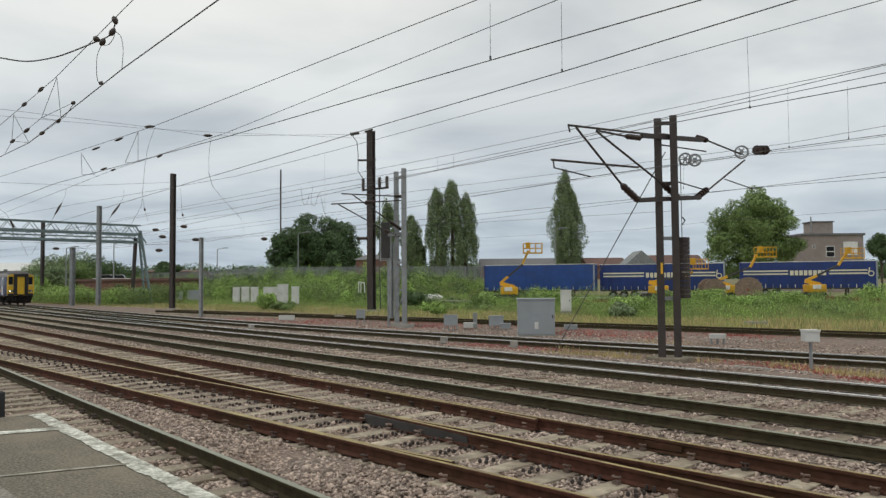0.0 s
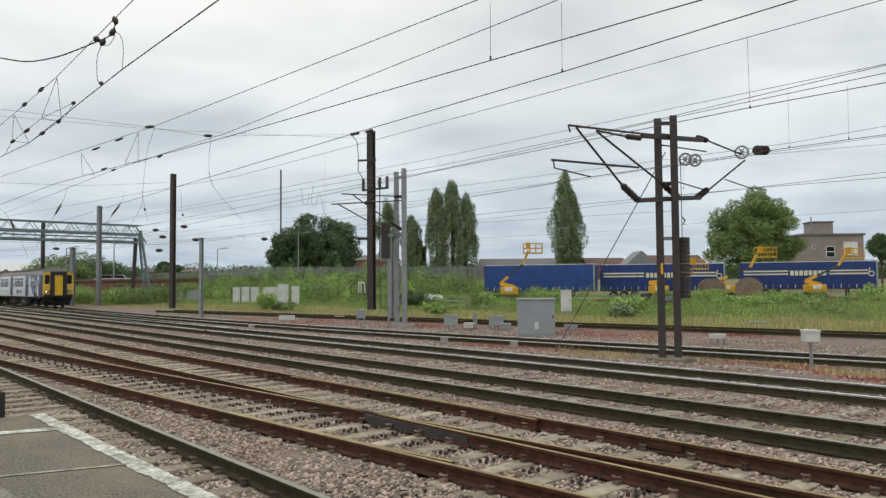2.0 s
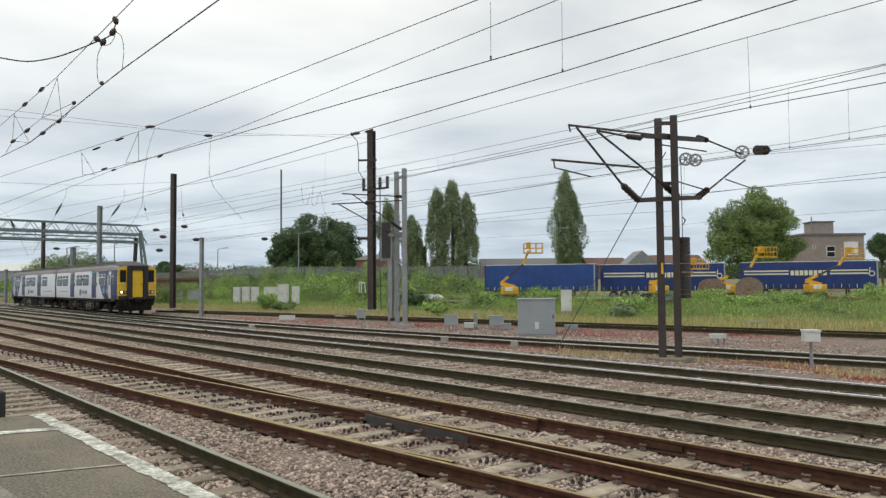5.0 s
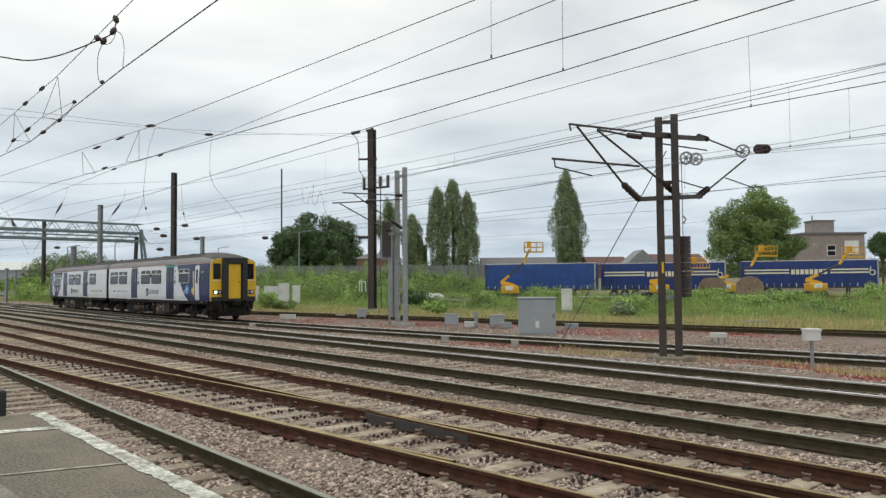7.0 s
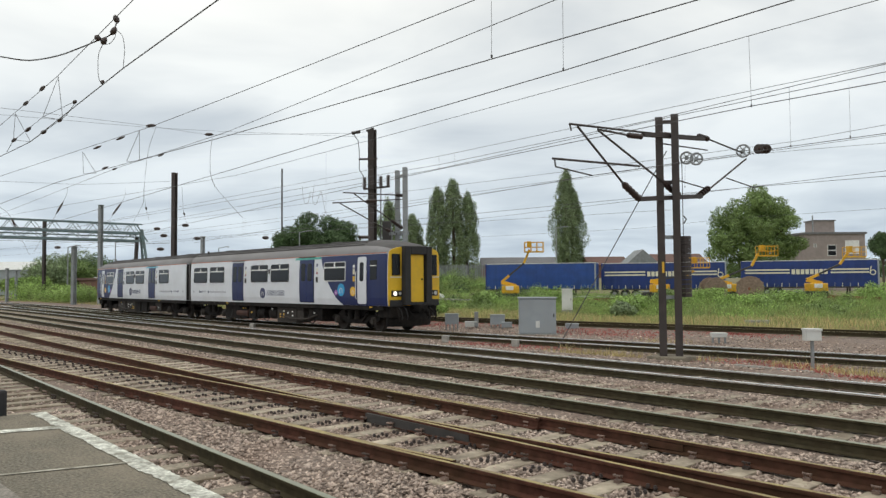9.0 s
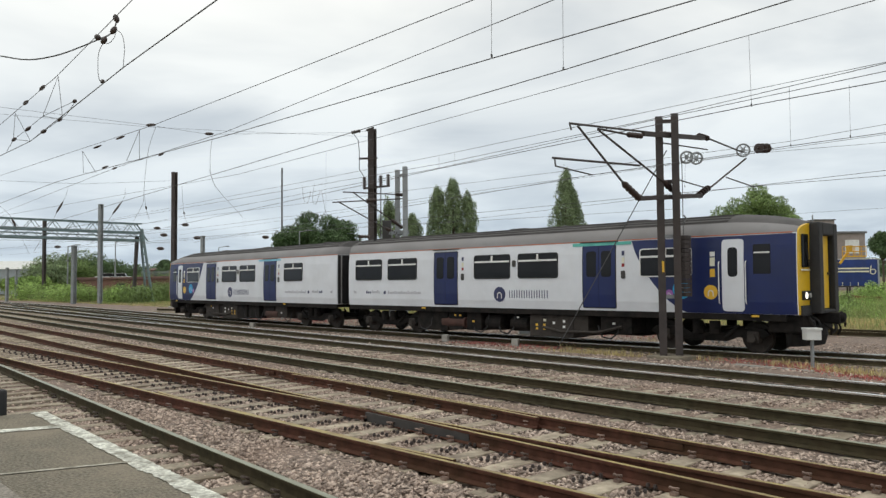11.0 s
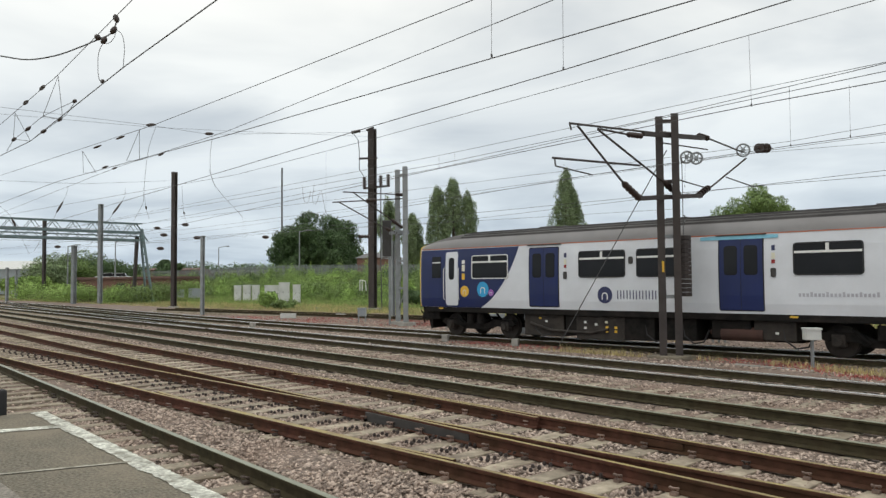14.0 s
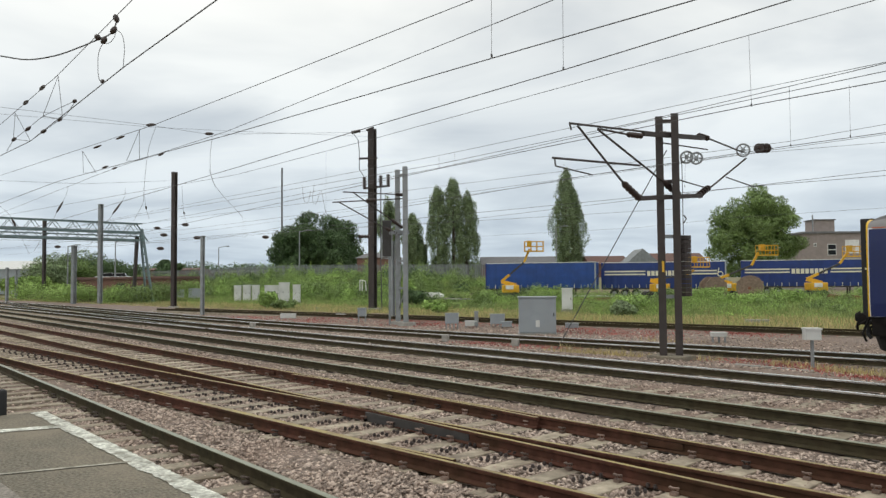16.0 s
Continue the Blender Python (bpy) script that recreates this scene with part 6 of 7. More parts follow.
def house(name, label, p0, p1, z0, z_eave, depth, wall, roof, ridge=0.0, windows=(), flat=False):
    """A block from p0 to p1 along its near wall; ridge: height of a pitched roof over the eaves."""
    a, b = Vector((p0[0], p0[1], 0)), Vector((p1[0], p1[1], 0))
    n = (b - a).length
    t = thing(name, label, "building", Matrix.Translation(a) @ Matrix.Rotation(math.atan2(b.y - a.y, b.x - a.x), 4, "Z"), "buildings")
    bm = bmesh.new()
    box(bm, (0, 0, z0), (n, depth, z_eave))
    part("wall", bm, wall, t)
    bm = bmesh.new()
    if ridge:
        o = 0.3
        v = [bm.verts.new(q) for q in ((-o, -o, z_eave - 0.05), (n + o, -o, z_eave - 0.05), (n + o, depth + o, z_eave - 0.05), (-o, depth + o, z_eave - 0.05), (-o, depth / 2, z_eave + ridge), (n + o, depth / 2, z_eave + ridge))]
        for q in ((0, 1, 5, 4), (2, 3, 4, 5), (1, 2, 5), (3, 0, 4), (3, 2, 1, 0)):
            bm.faces.new([v[i] for i in q])
    else:
        box(bm, (-0.25, -0.25, z_eave), (n + 0.25, depth + 0.25, z_eave + 0.35), bevel=0.03)
    part("roof", bm, roof, t)
    for x, w, z, h in windows:
        bm = bmesh.new()
        box(bm, (x, -0.06, z), (x + w, 0.05, z + h), bevel=0.02)
        wd = part("window", bm, "white_paint", t, "white-framed window")
        bm = bmesh.new()
        box(bm, (x + 0.1, -0.075, z + 0.1), (x + w - 0.1, -0.06, z + h * 0.46))
        box(bm, (x + 0.1, -0.075, z + h * 0.54), (x + w - 0.1, -0.06, z + h - 0.1))
        part("pane", bm, "glass_dark", wd)
    return t


h = house("office_building", "brown rendered flat-roofed office block", (-52.83, 133.64, 5.18), (-45.76, 141.19, 5.10), 0, 9.6, 9, "render_wall", "roof_grey", windows=((3.9, 1.5, 5.9, 1.9), (1.6, 0.5, 7.4, 0.6)))
bm = bmesh.new()
box(bm, (2.6, 1.5, 9.6), (6.0, 5, 12.0))
part("rooftop_room", bm, "render_wall", h)
bm = bmesh.new()
box(bm, (2.4, 1.3, 12.0), (6.2, 5.2, 12.15))
part("rooftop_room_roof", bm, "roof_grey", h)
bm = bmesh.new()
box(bm, (6.9, -0.1, 6.2), (9.3, -0.02, 8.5), bevel=0.02)
part("white_board", bm, "white_paint", h, "white wall board")
bm = bmesh.new()
pipe(bm, [(2.2, 1.4, 9.6), (2.2, 1.4, 12.9)], 0.12)
part("flue", bm, "steel_grey", h)
house("row_house", "long low building with dark grey roof", (-104.02, 108.35, 5.31), (-90.03, 123.26, 5.15), 0, 5.2, 10, "brick", "roof_grey", ridge=1.7)
house("row_house", "brick houses with brown tiled roof", (-80.68, 111.29, 5.02), (-76.12, 116.16, 4.96), 0, 4.9, 9, "brick", "roof_tile", ridge=1.5)
house("row_house", "brick house with brown tiled roof", (-75.29, 121.40, 5.41), (-68.20, 128.96, 5.32), 0, 5.2, 9, "brick", "roof_tile", ridge=1.7)
g = house("row_house", "grey gabled house front", (-73.42, 111.71, 5.04), (-69.75, 115.62, 5.00), 0, 4.6, 6, "cabinet_grey", "roof_grey", ridge=0.2)
bm = bmesh.new()
q = (Vector((-69.75, 115.62, 5.00)) - Vector((-73.42, 111.71, 5.04))).length
v0 = [bm.verts.new(p) for p in ((-0.4, -0.1, 4.6), (q + 0.4, -0.1, 4.6), (q / 2, -0.1, 7.3))]
v1 = [bm.verts.new(p) for p in ((-0.4, 6, 4.6), (q + 0.4, 6, 4.6), (q / 2, 6, 7.3))]
bm.faces.new(v0)
bm.faces.new(v1[::-1])
for i in range(3):
    bm.faces.new((v0[i], v1[i], v1[(i + 1) % 3], v0[(i + 1) % 3]))
part("gable", bm, "fence", g)
for px in ((-78.29, 110.83, 6.33), (-76.95, 112.26, 6.31), (-70.93, 123.05, 6.52)):
    bm = bmesh.new()
    box(bm, (px[0] - 0.5, px[1] - 0.5, px[2] - 2), (px[0] + 0.5, px[1] + 0.5, px[2] + 0.9), bevel=0.03)
    for s in (-0.25, 0.25):
        rod(bm, (px[0] + s, px[1], px[2] + 0.9), (px[0] + s, px[1], px[2] + 1.4), 0.14, 0.11)
    part("chimney", bm, "brick", g)
house("brick_hut", "low red brick railway hut with flat roof", (-124.52, 39.99, 0.57), (-107.10, 46.86, 0.55), -0.5, 2.7, 6, "brick", "roof_tile")
hut = bpy.data.objects["brick_hut"]
# black panel on the solid wall paints the shade inside the open doorway
bm = bmesh.new()
box(bm, (8.0, -0.05, -0.4), (9.6, 0.05, 2.1))
part("doorway", bm, "rubber", hut, "black panel standing for the shaded inside of an open doorway")
house("warehouse", "pale warehouse with light metal roof", (-201.54, 33.77, 4.00), (-184.83, 51.59, 3.80), 0, 5.6, 30, "cabinet_grey", "cabinet_pale", ridge=2.2)
house("retail_shed", "long brown low shed beyond the fence", (-174.37, 70.02, 4.19), (-166.43, 78.49, 4.09), 1.5, 5.2, 12, "brick", "roof_tile", ridge=0.5)
house("retail_shed", "long low grey shed beyond the fence", (-180.71, 85.22, 4.00), (-159.85, 92.83, 3.76), 1.5, 4.6, 12, "brick", "roof_grey", ridge=0.6)
house("brick_house", "dark brick house beside the oak", (-104.77, 78.32, 4.84), (-100.38, 80.08, 4.76), 2, 6.1, 7, "brick", "roof_grey", ridge=0.9)


def car(p, z, paint, label):
    c = thing("parked_car", label, "car", pose(p[0], p[1], z, 0, 0, 60), "parked cars")
    bm = bmesh.new()
    box(bm, (-2.1, -0.85, 0.3), (2.1, 0.85, 0.85), bevel=0.12)
    part("body", bm, paint, c)
    bm = bmesh.new()
    v = box(bm, (-1.2, -0.75, 0.85), (1.3, 0.75, 1.45))
    for q in v[4:]:
        q.co.x *= 0.7
        q.co.y *= 0.88
    part("cabin", bm, "glass_dark", c)
    bm = bmesh.new()
    box(bm, (-0.85, -0.66, 1.44), (0.9, 0.66, 1.49), bevel=0.02)
    part("roof_panel", bm, paint, c)
    for x in (-1.3, 1.3):
        for y in (-0.88, 0.68):
            bm = bmesh.new()
            rod(bm, (x, y, 0.32), (x, y + 0.2, 0.32), 0.32, n=14)
            part("wheel", bm, "rubber", c)


for p, m in (((-144.07, 51.12, 3.99), "cabinet_pale"), ((-144.56, 53.53, 4.00), "white_paint"), ((-138.41, 64.49, 3.72), "white_paint"), ((-138.04, 66.34, 3.72), "cabinet_grey"), ((-136.80, 70.60, 3.60), "white_paint"), ((-137.29, 73.00, 3.60), "white_paint")):
    car(p, p[2] - 1.45, m, "pale parked car beyond the bank")
for p, ht in (((-122.60, 44.69, 4.92), 8.6), ((-139.41, 70.62, 5.51), 9.0), ((-109.74, 70.10, 4.87), 10.5), ((-81.64, 102.99, 4.56), 11.0), ((-133.00, 40.91, 5.11), 8.2)):
    lp = thing("street_lamp", "slim grey street lamp column", "street lamp", group="street lamps")
    bm = bmesh.new()
    rod(bm, (p[0], p[1], 0), (p[0], p[1], ht), 0.14, 0.08)
    part("column", bm, "steel_grey", lp)
    bm = bmesh.new()
    rod(bm, (p[0], p[1], ht), (p[0] + 1.0, p[1] + 1.0, ht + 0.25), 0.06)
    box(bm, (p[0] + 0.8, p[1] + 0.8, ht + 0.18), (p[0] + 1.5, p[1] + 1.5, ht + 0.32), bevel=0.04)
    part("lamp_head", bm, "steel_grey", lp)


# ---- trees and growth ----
RNG = np.random.default_rng(11)


def leaf_quads(centres, size, flat=0.0, normals=None, upright=False):
    """A small bent leaf clump, two triangles, at each centre, turned at random."""
    n = len(centres)
    d = RNG.normal(size=(n, 3))
    if normals is not None:
        d = d * 0.55 + normals
    d[:, 2] += flat
    d /= np.linalg.norm(d, axis=1)[:, None]
    r = RNG.normal(size=(n, 3))
    u = np.cross(d, r)
    if upright:
        u = RNG.normal(size=(n, 3)) * 0.45 + np.array((0, 0, 1.0))
    u /= np.linalg.norm(u, axis=1)[:, None]
    v = np.cross(d, u)
    s = (size * RNG.uniform(0.55, 1.35, n))[:, None]
    a = centres - u * s
    k = 0.22 if upright else 0.55
    b = centres + v * s * k + d * s * 0.15
    c = centres + u * s
    e = centres - v * s * k + d * s * 0.1
    verts = np.stack([a, b, c, e], 1).reshape(-1, 3)
    i = np.arange(n) * 4
    faces = np.concatenate([np.stack([i, i + 1, i + 2], 1), np.stack([i, i + 2, i + 3], 1)])
    return verts, faces


def crown_points(blobs, n):
    """Points in uneven shells of ellipsoids, thinner inside, with gaps."""
    vol = np.array([b[1][0] * b[1][1] * b[1][2] for b in blobs]) ** 0.67
    take = RNG.choice(len(blobs), n, p=vol / vol.sum())
    d = RNG.normal(size=(n, 3))
    d /= np.linalg.norm(d, axis=1)[:, None]
    rad = RNG.uniform(0.5, 1.0, n) ** 0.6
    lump = 1 + 0.16 * np.sin(d[:, 0] * 7 + take * 1.3) * np.sin(d[:, 1] * 6 + take) + 0.1 * np.sin(d[:, 2] * 11 + d[:, 0] * 5)
    c = np.array([b[0] for b in blobs])[take]
    r = np.array([b[1] for b in blobs])[take]
    return c + d * r * (rad * lump)[:, None], d


def tree(name, label, base, top, blobs, n, size, material, trunk_r):
    t = thing(name, label, "tree", group="trees")
    bm = bmesh.new()
    bx, by, bz = base
    rod(bm, (bx, by, bz - 0.3), (bx, by, bz + (top - bz) * 0.35), trunk_r, trunk_r * 0.75, n=10)
    rod(bm, (bx, by, bz + (top - bz) * 0.35), (bx, by, bz + (top - bz) * 0.85), trunk_r * 0.75, trunk_r * 0.2, n=8)
    for c, r in blobs[:14]:
        rod(bm, (bx, by, bz + (min(c[2], top) - bz) * 0.6), c, trunk_r * 0.4, trunk_r * 0.08, n=6)
    part("trunk", bm, "bark", t)
    pts, d = crown_points(blobs, n)
    v, f = leaf_quads(pts, size, 0.0, d)
    ob = new("crown", mesh_np("crown", v, f, material))
    ob.parent = t
    tagged(ob, kind="stuff")
    return t


def lumps(centre, half, count, size, seed):
    """Clumps that fill an ellipsoid outline."""
    r = np.random.default_rng(seed)
    out = []
    for _ in range(count):
        d = r.normal(size=3)
        d /= np.linalg.norm(d)
        q = r.uniform(0.3, 0.86)
        s = size * r.uniform(0.7, 1.25)
        out.append((tuple(np.array(centre) + d * np.array(half) * q), (s, s, s * 0.85)))
    return out


c = (-117.80, 78.86, 8.22)
tree("broadleaf_tree", "large dark green broadleaf tree behind the fence", (c[0], c[1], 2.0), 13.5,
     lumps((c[0], c[1], 8.1), (9.3, 9.3, 6.4), 95, 1.55, 1) + lumps((-115.10, 81.71, 8.60), (3.6, 3.6, 4.4), 12, 2.0, 5) + lumps((-115.92, 80.67, 11.08), (3.4, 3.4, 2.6), 9, 1.9, 6) + lumps((-122.42, 73.99, 7.24), (2.6, 2.6, 4.0), 8, 1.6, 2) + lumps((-113.96, 83.03, 6.93), (3.4, 3.4, 3.6), 9, 1.6, 3), 110000, 0.17, "leaf_dark", 0.6)


def poplar(base, top, half, seed, lean=0.0):
    rng = random.Random(seed)
    blobs = []
    bx, by, bz = base
    # upright plumes that close in towards the tip
    for k in range(110):
        u = (k / 109) ** 0.85
        w = half * (1.0 + 0.15 * math.sin(u * 9 + seed)) * (1.0 if u < 0.6 else max(0.12, 1 - ((u - 0.6) / 0.4) ** 2.2 * 0.85)) * min(1.0, 0.75 + u * 1.6)
        z = bz + 1.0 + (top - bz - 2.2) * u
        a, q = rng.uniform(0, 6.28), rng.uniform(0.25, 1.0) ** 0.6
        f = half * rng.uniform(0.2, 0.38)
        blobs.append(((bx + w * q * math.cos(a) + lean * u, by + w * q * math.sin(a) + lean * u, z), (f, f, f * rng.uniform(1.8, 3.0))))
    tree("poplar_tree", "tall narrow green poplar", base, top, blobs, 24000, 0.135, "leaf_poplar", 0.4)


for b, top, half, seed in (((-110.00, 101.98, 5.16), 20.6, 2.1, 4), ((-107.96, 104.16, 5.14), 22.2, 2.2, 5), ((-106.93, 106.72, 5.14), 19.6, 2.3, 6), ((-116.73, 94.81, 5.24), 18.4, 2.2, 7), ((-113.40, 98.35, 5.20), 15.6, 1.8, 8), ((-114.67, 101.39, 5.26), 11.0, 1.4, 12), ((-86.65, 112.27, 4.75), 22.6, 2.3, 9), ((-86.2, 113.6, 4.77), 19.0, 2.3, 10)):
    poplar((b[0], b[1], 1.8 if b[0] < -95 else 0.3), top, half, seed)
c = (-53.65, 117.82, 10.29)
tree("willow_tree", "rounded fresh green willow tree", (c[0], c[1], 0), 15.5,
     lumps((c[0], c[1], 10.6), (7.7, 7.7, 5.9), 100, 1.4, 21) + lumps((-57.70, 113.70, 7.24), (2.4, 2.4, 3.0), 7, 1.3, 22) + lumps((-50.12, 121.75, 7.60), (2.4, 2.4, 3.4), 7, 1.4, 23) + lumps((-53.67, 116.62, 5.84), (6.6, 6.6, 2.6), 14, 1.7, 24), 90000, 0.14, "leaf_willow", 0.5)
for p, half, z, seed, m in (((-160.20, 48.44, 5.97), (7, 7, 4.2), 4.6, 31, "leaf_poplar"), ((-158.05, 53.67, 5.75), (7.5, 7.5, 3.8), 4.4, 32, "leaf_dark"), ((-151.10, 43.57, 5.00), (4, 4, 2.6), 3.2, 33, "leaf_poplar"), ((-153.87, 49.35, 5.63), (4, 4, 3.0), 4.0, 38, "leaf_willow"), ((-165.70, 71.81, 6.33), (3.2, 3.2, 2.2), 5.2, 34, "leaf_dark"), ((-171.91, 65.25, 5.40), (5, 5, 1.8), 4.0, 35, "leaf_dark"),
                            ((-47.07, 154.25, 7.79), (2.2, 2.2, 2.4), 8.2, 36, "leaf_dark"), ((-132.10, 34.67, 3.26), (3.4, 3.4, 2.0), 2.0, 37, "leaf_bush")):
    tree("distant_tree", "green bushy tree beyond the railway", (p[0], p[1], 0), z + half[2] * 0.5, lumps((p[0], p[1], z), half, 22, half[2] * 0.5, seed), 16000, 0.17, m, 0.25)
# far tree line on the horizon
pts, nrm = [], []
blobs = []
rng = random.Random(40)
for k in range(160):
    a = radians(46.8 + 34 - 70 * k / 159)
    dist = rng.uniform(270, 330)
    hgt = rng.uniform(2.0, 4.5)
    blobs.append(((-dist * math.sin(a), dist * math.cos(a), 4.0 + hgt * 0.4), (8, 8, hgt)))
pts, d = crown_points(blobs, 130000)
v, f = leaf_quads(pts, 0.38, 0.0, d)
tagged(new("far_woods", mesh_np("far_woods", v, f, "leaf_dark")), "distant line of dark trees", "trees", kind="stuff")


def in_green(x, y):
    """Where the tall weeds grow: between the far track and the yard, and up the bank."""
    e = 30.6 + 0.09 * np.maximum(x, -52)
    lim = np.where(x > -62, 66 + (x + 62) * 0.42, 78)
    return (y > e + 12) & (y < lim)


def growth(name, label, n, size, height, material, x_range, y_range, test, mounds, seed, broad=False):
    """Weeds as many small leaf clumps heaped in mounds."""
    r = np.random.default_rng(seed)
    mx, my = r.uniform(*x_range, mounds), r.uniform(*y_range, mounds)
    keep = test(mx, my)
    mx, my = mx[keep], my[keep]
    mh = height * r.uniform(0.3, 1.0, len(mx)) ** 1.5 * 1.5
    mr = r.uniform(0.6, 1.7, len(mx))
    k = r.integers(0, len(mx), n)
    d = r.normal(size=(n, 3))
    d /= np.linalg.norm(d, axis=1)[:, None]
    d[:, 2] = np.abs(d[:, 2])
    q = r.uniform(0.35, 1.0, n)
    x, y = mx[k] + d[:, 0] * mr[k] * q, my[k] + d[:, 1] * mr[k] * q
    z = ground_z(x, y) + d[:, 2] * mh[k] * q
    v, f = leaf_quads(np.stack([x, y, z], 1), size, 0.3, d, upright=not broad)
    tagged(new(name, mesh_np(name, v, f, material)), label, "weeds", kind="stuff")


def blades(name, label, n, h, w, material, x, y, z=None, seed=0, lean=0.3):
    """Grass as single bent blades."""
    r = np.random.default_rng(seed)
    m = len(x)
    z = ground_z(x, y) if z is None else z
    a = r.uniform(0, 6.28, m)
    hh = h * r.uniform(0.4, 1.3, m)
    dx, dy = np.cos(a) * w, np.sin(a) * w
    lx, ly = r.normal(size=m) * hh * lean, r.normal(size=m) * hh * lean
    base = np.stack([x, y, z - 0.03], 1)
    v = np.stack([base - np.stack([dx, dy, 0 * dx], 1), base + np.stack([dx, dy, 0 * dx], 1), base + np.stack([lx, ly, hh], 1)], 1).reshape(-1, 3)
    f = np.arange(3 * m).reshape(-1, 3)
    tagged(new(name, mesh_np(name, v, f, material)), label, "grass", kind="stuff")


growth("green_weeds", "tall green weeds on the bank and yard edge", 170000, 0.09, 0.8, "leaf_bush", (-150, -8), (34, 78), in_green, 1700, 51)
growth("brambles", "darker green brambles on the bank", 110000, 0.078, 1.9, "leaf_willow", (-150, -62), (47, 66), in_green, 150, 52, True)
growth("dark_brambles", "dark bramble clumps along the fence", 26000, 0.1, 1.5, "leaf_dark", (-125, -55), (50, 74), in_green, 60, 53, True)
growth("yard_weeds", "shoulder-high green weeds along the yard edge", 70000, 0.075, 0.95, "leaf_bush", (-75, -8), (44, 80), lambda x, y: in_green(x, y) & (y > 49 + (x + 62) * 0.3), 330, 54)
growth("nettle_clumps", "tall nettle clumps in the verge", 60000, 0.085, 1.4, "leaf_bush", (-78, -9), (41, 76), in_green, 130, 55)
# the darker leaf colour here stands for shadows between the tufts
growth("shaded_weeds", "darker weed clumps in the verge, coloured for shadows between tufts", 45000, 0.06, 1.25, "leaf_willow", (-78, -9), (42, 76), in_green, 75, 56, True)
growth("bank_shrubs", "fresh green shrubs covering the bank", 120000, 0.078, 2.3, "leaf_bush", (-125, -62), (48, 70), in_green, 120, 57, True)
# bushes by the hut and gantry
r = np.random.default_rng(60)
for p, rad, hh, m in (((-86.23, 34.01, 0.24), 1.9, 2.2, "leaf_willow"), ((-90.01, 32.91, 0.22), 3.4, 2.4, "leaf_bush"), ((-96.18, 32.18, 0.17), 3.0, 1.8, "leaf_bush"), ((-104.92, 31.65, 0.23), 4.0, 2.4, "leaf_bush"), ((-90.38, 38.36, 0.24), 3.0, 2.6, "leaf_willow"), ((-108.43, 49.84, 0.33), 3.8, 2.6, "leaf_bush"), ((-104.37, 52.71, 0.31), 4.2, 2.8, "leaf_willow"), ((-118.35, 31.97, 0.10), 4.0, 3.2, "leaf_bush"), ((-57.6, 33.6, -0.28), 0.75, 1.25, "leaf_bush"), ((-54.6, 33.2, -0.28), 0.8, 0.55, "leaf_willow"), ((-61.3, 35.6, -0.28), 0.7, 0.6, "leaf_bush"), ((-76.71, 52.95, -0.06), 4.0, 2.4, "leaf_willow"), ((-83.67, 54.29, 0.20), 4.5, 2.6, "leaf_bush"), ((-26.17, 39.53, -0.31), 0.8, 0.7, "leaf_poplar"), ((-43.11, 44.86, 0.25), 1.3, 1.3, "leaf_bush"), ((-34.73, 59.63, 0.26), 1.5, 1.3, "leaf_willow"), ((-26.54, 62.52, 0.06), 1.3, 1.2, "leaf_bush"), ((-34.54, 65.68, 0.39), 1.8, 1.3, "leaf_bush"), ((-27.03, 56.15, -0.01), 1.6, 0.9, "leaf_bush"), ((-31.75, 48.20, -0.09), 1.6, 1.0, "leaf_bush"), ((-52.89, 46.12, 0.45), 1.4, 1.2, "leaf_dark"), ((-38.27, 35.40, -0.03), 0.6, 0.7, "leaf_bush"), ((-46.05, 56.34, 0.47), 1.6, 1.5, "leaf_bush"), ((-24.12, 76.78, 0.52), 1.4, 1.7, "leaf_bush")):
    b = thing("bush", "leafy green bush beside the railway", "bush", group="bushes")
    bl = [((p[0] + r.normal() * rad * 0.45, p[1] + r.normal() * rad * 0.45, hh * r.uniform(0.2, 0.6)), (rad * 0.5, rad * 0.5, hh * 0.45)) for _ in range(9)]
    pts, d = crown_points(bl, int(1500 + 1300 * rad))
    v, f = leaf_quads(pts, 0.085, 0.3, d)
    ob = new("foliage", mesh_np("foliage", v, f, m))
    ob.parent = b
    bm = bmesh.new()
    for q in bl[:5]:
        rod(bm, (p[0], p[1], -0.4), q[0], 0.05, 0.02, n=5)
    part("stems", bm, "bark", b)

r = np.random.default_rng(70)
x, y = r.uniform(-140, -4, 430000), r.uniform(29, 72, 430000)
e = 30.6 + 0.09 * np.maximum(x, -52)
k = (y > e + 3.5) & in_green(x, y + 9)
x, y = x[k], y[k]
dry = r.uniform(size=len(x)) < np.where(y < 33 + 0.09 * np.maximum(x, -52) + 12, 0.8, 0.15)
blades("dry_grass", "straw-coloured dry grass beside the track", 0, 0.3, 0.017, "grass_dry", x[dry], y[dry], seed=71)
blades("green_grass", "tall green grass on the railway verge", 0, 0.42, 0.02, "grass_green", x[~dry], y[~dry], seed=72)
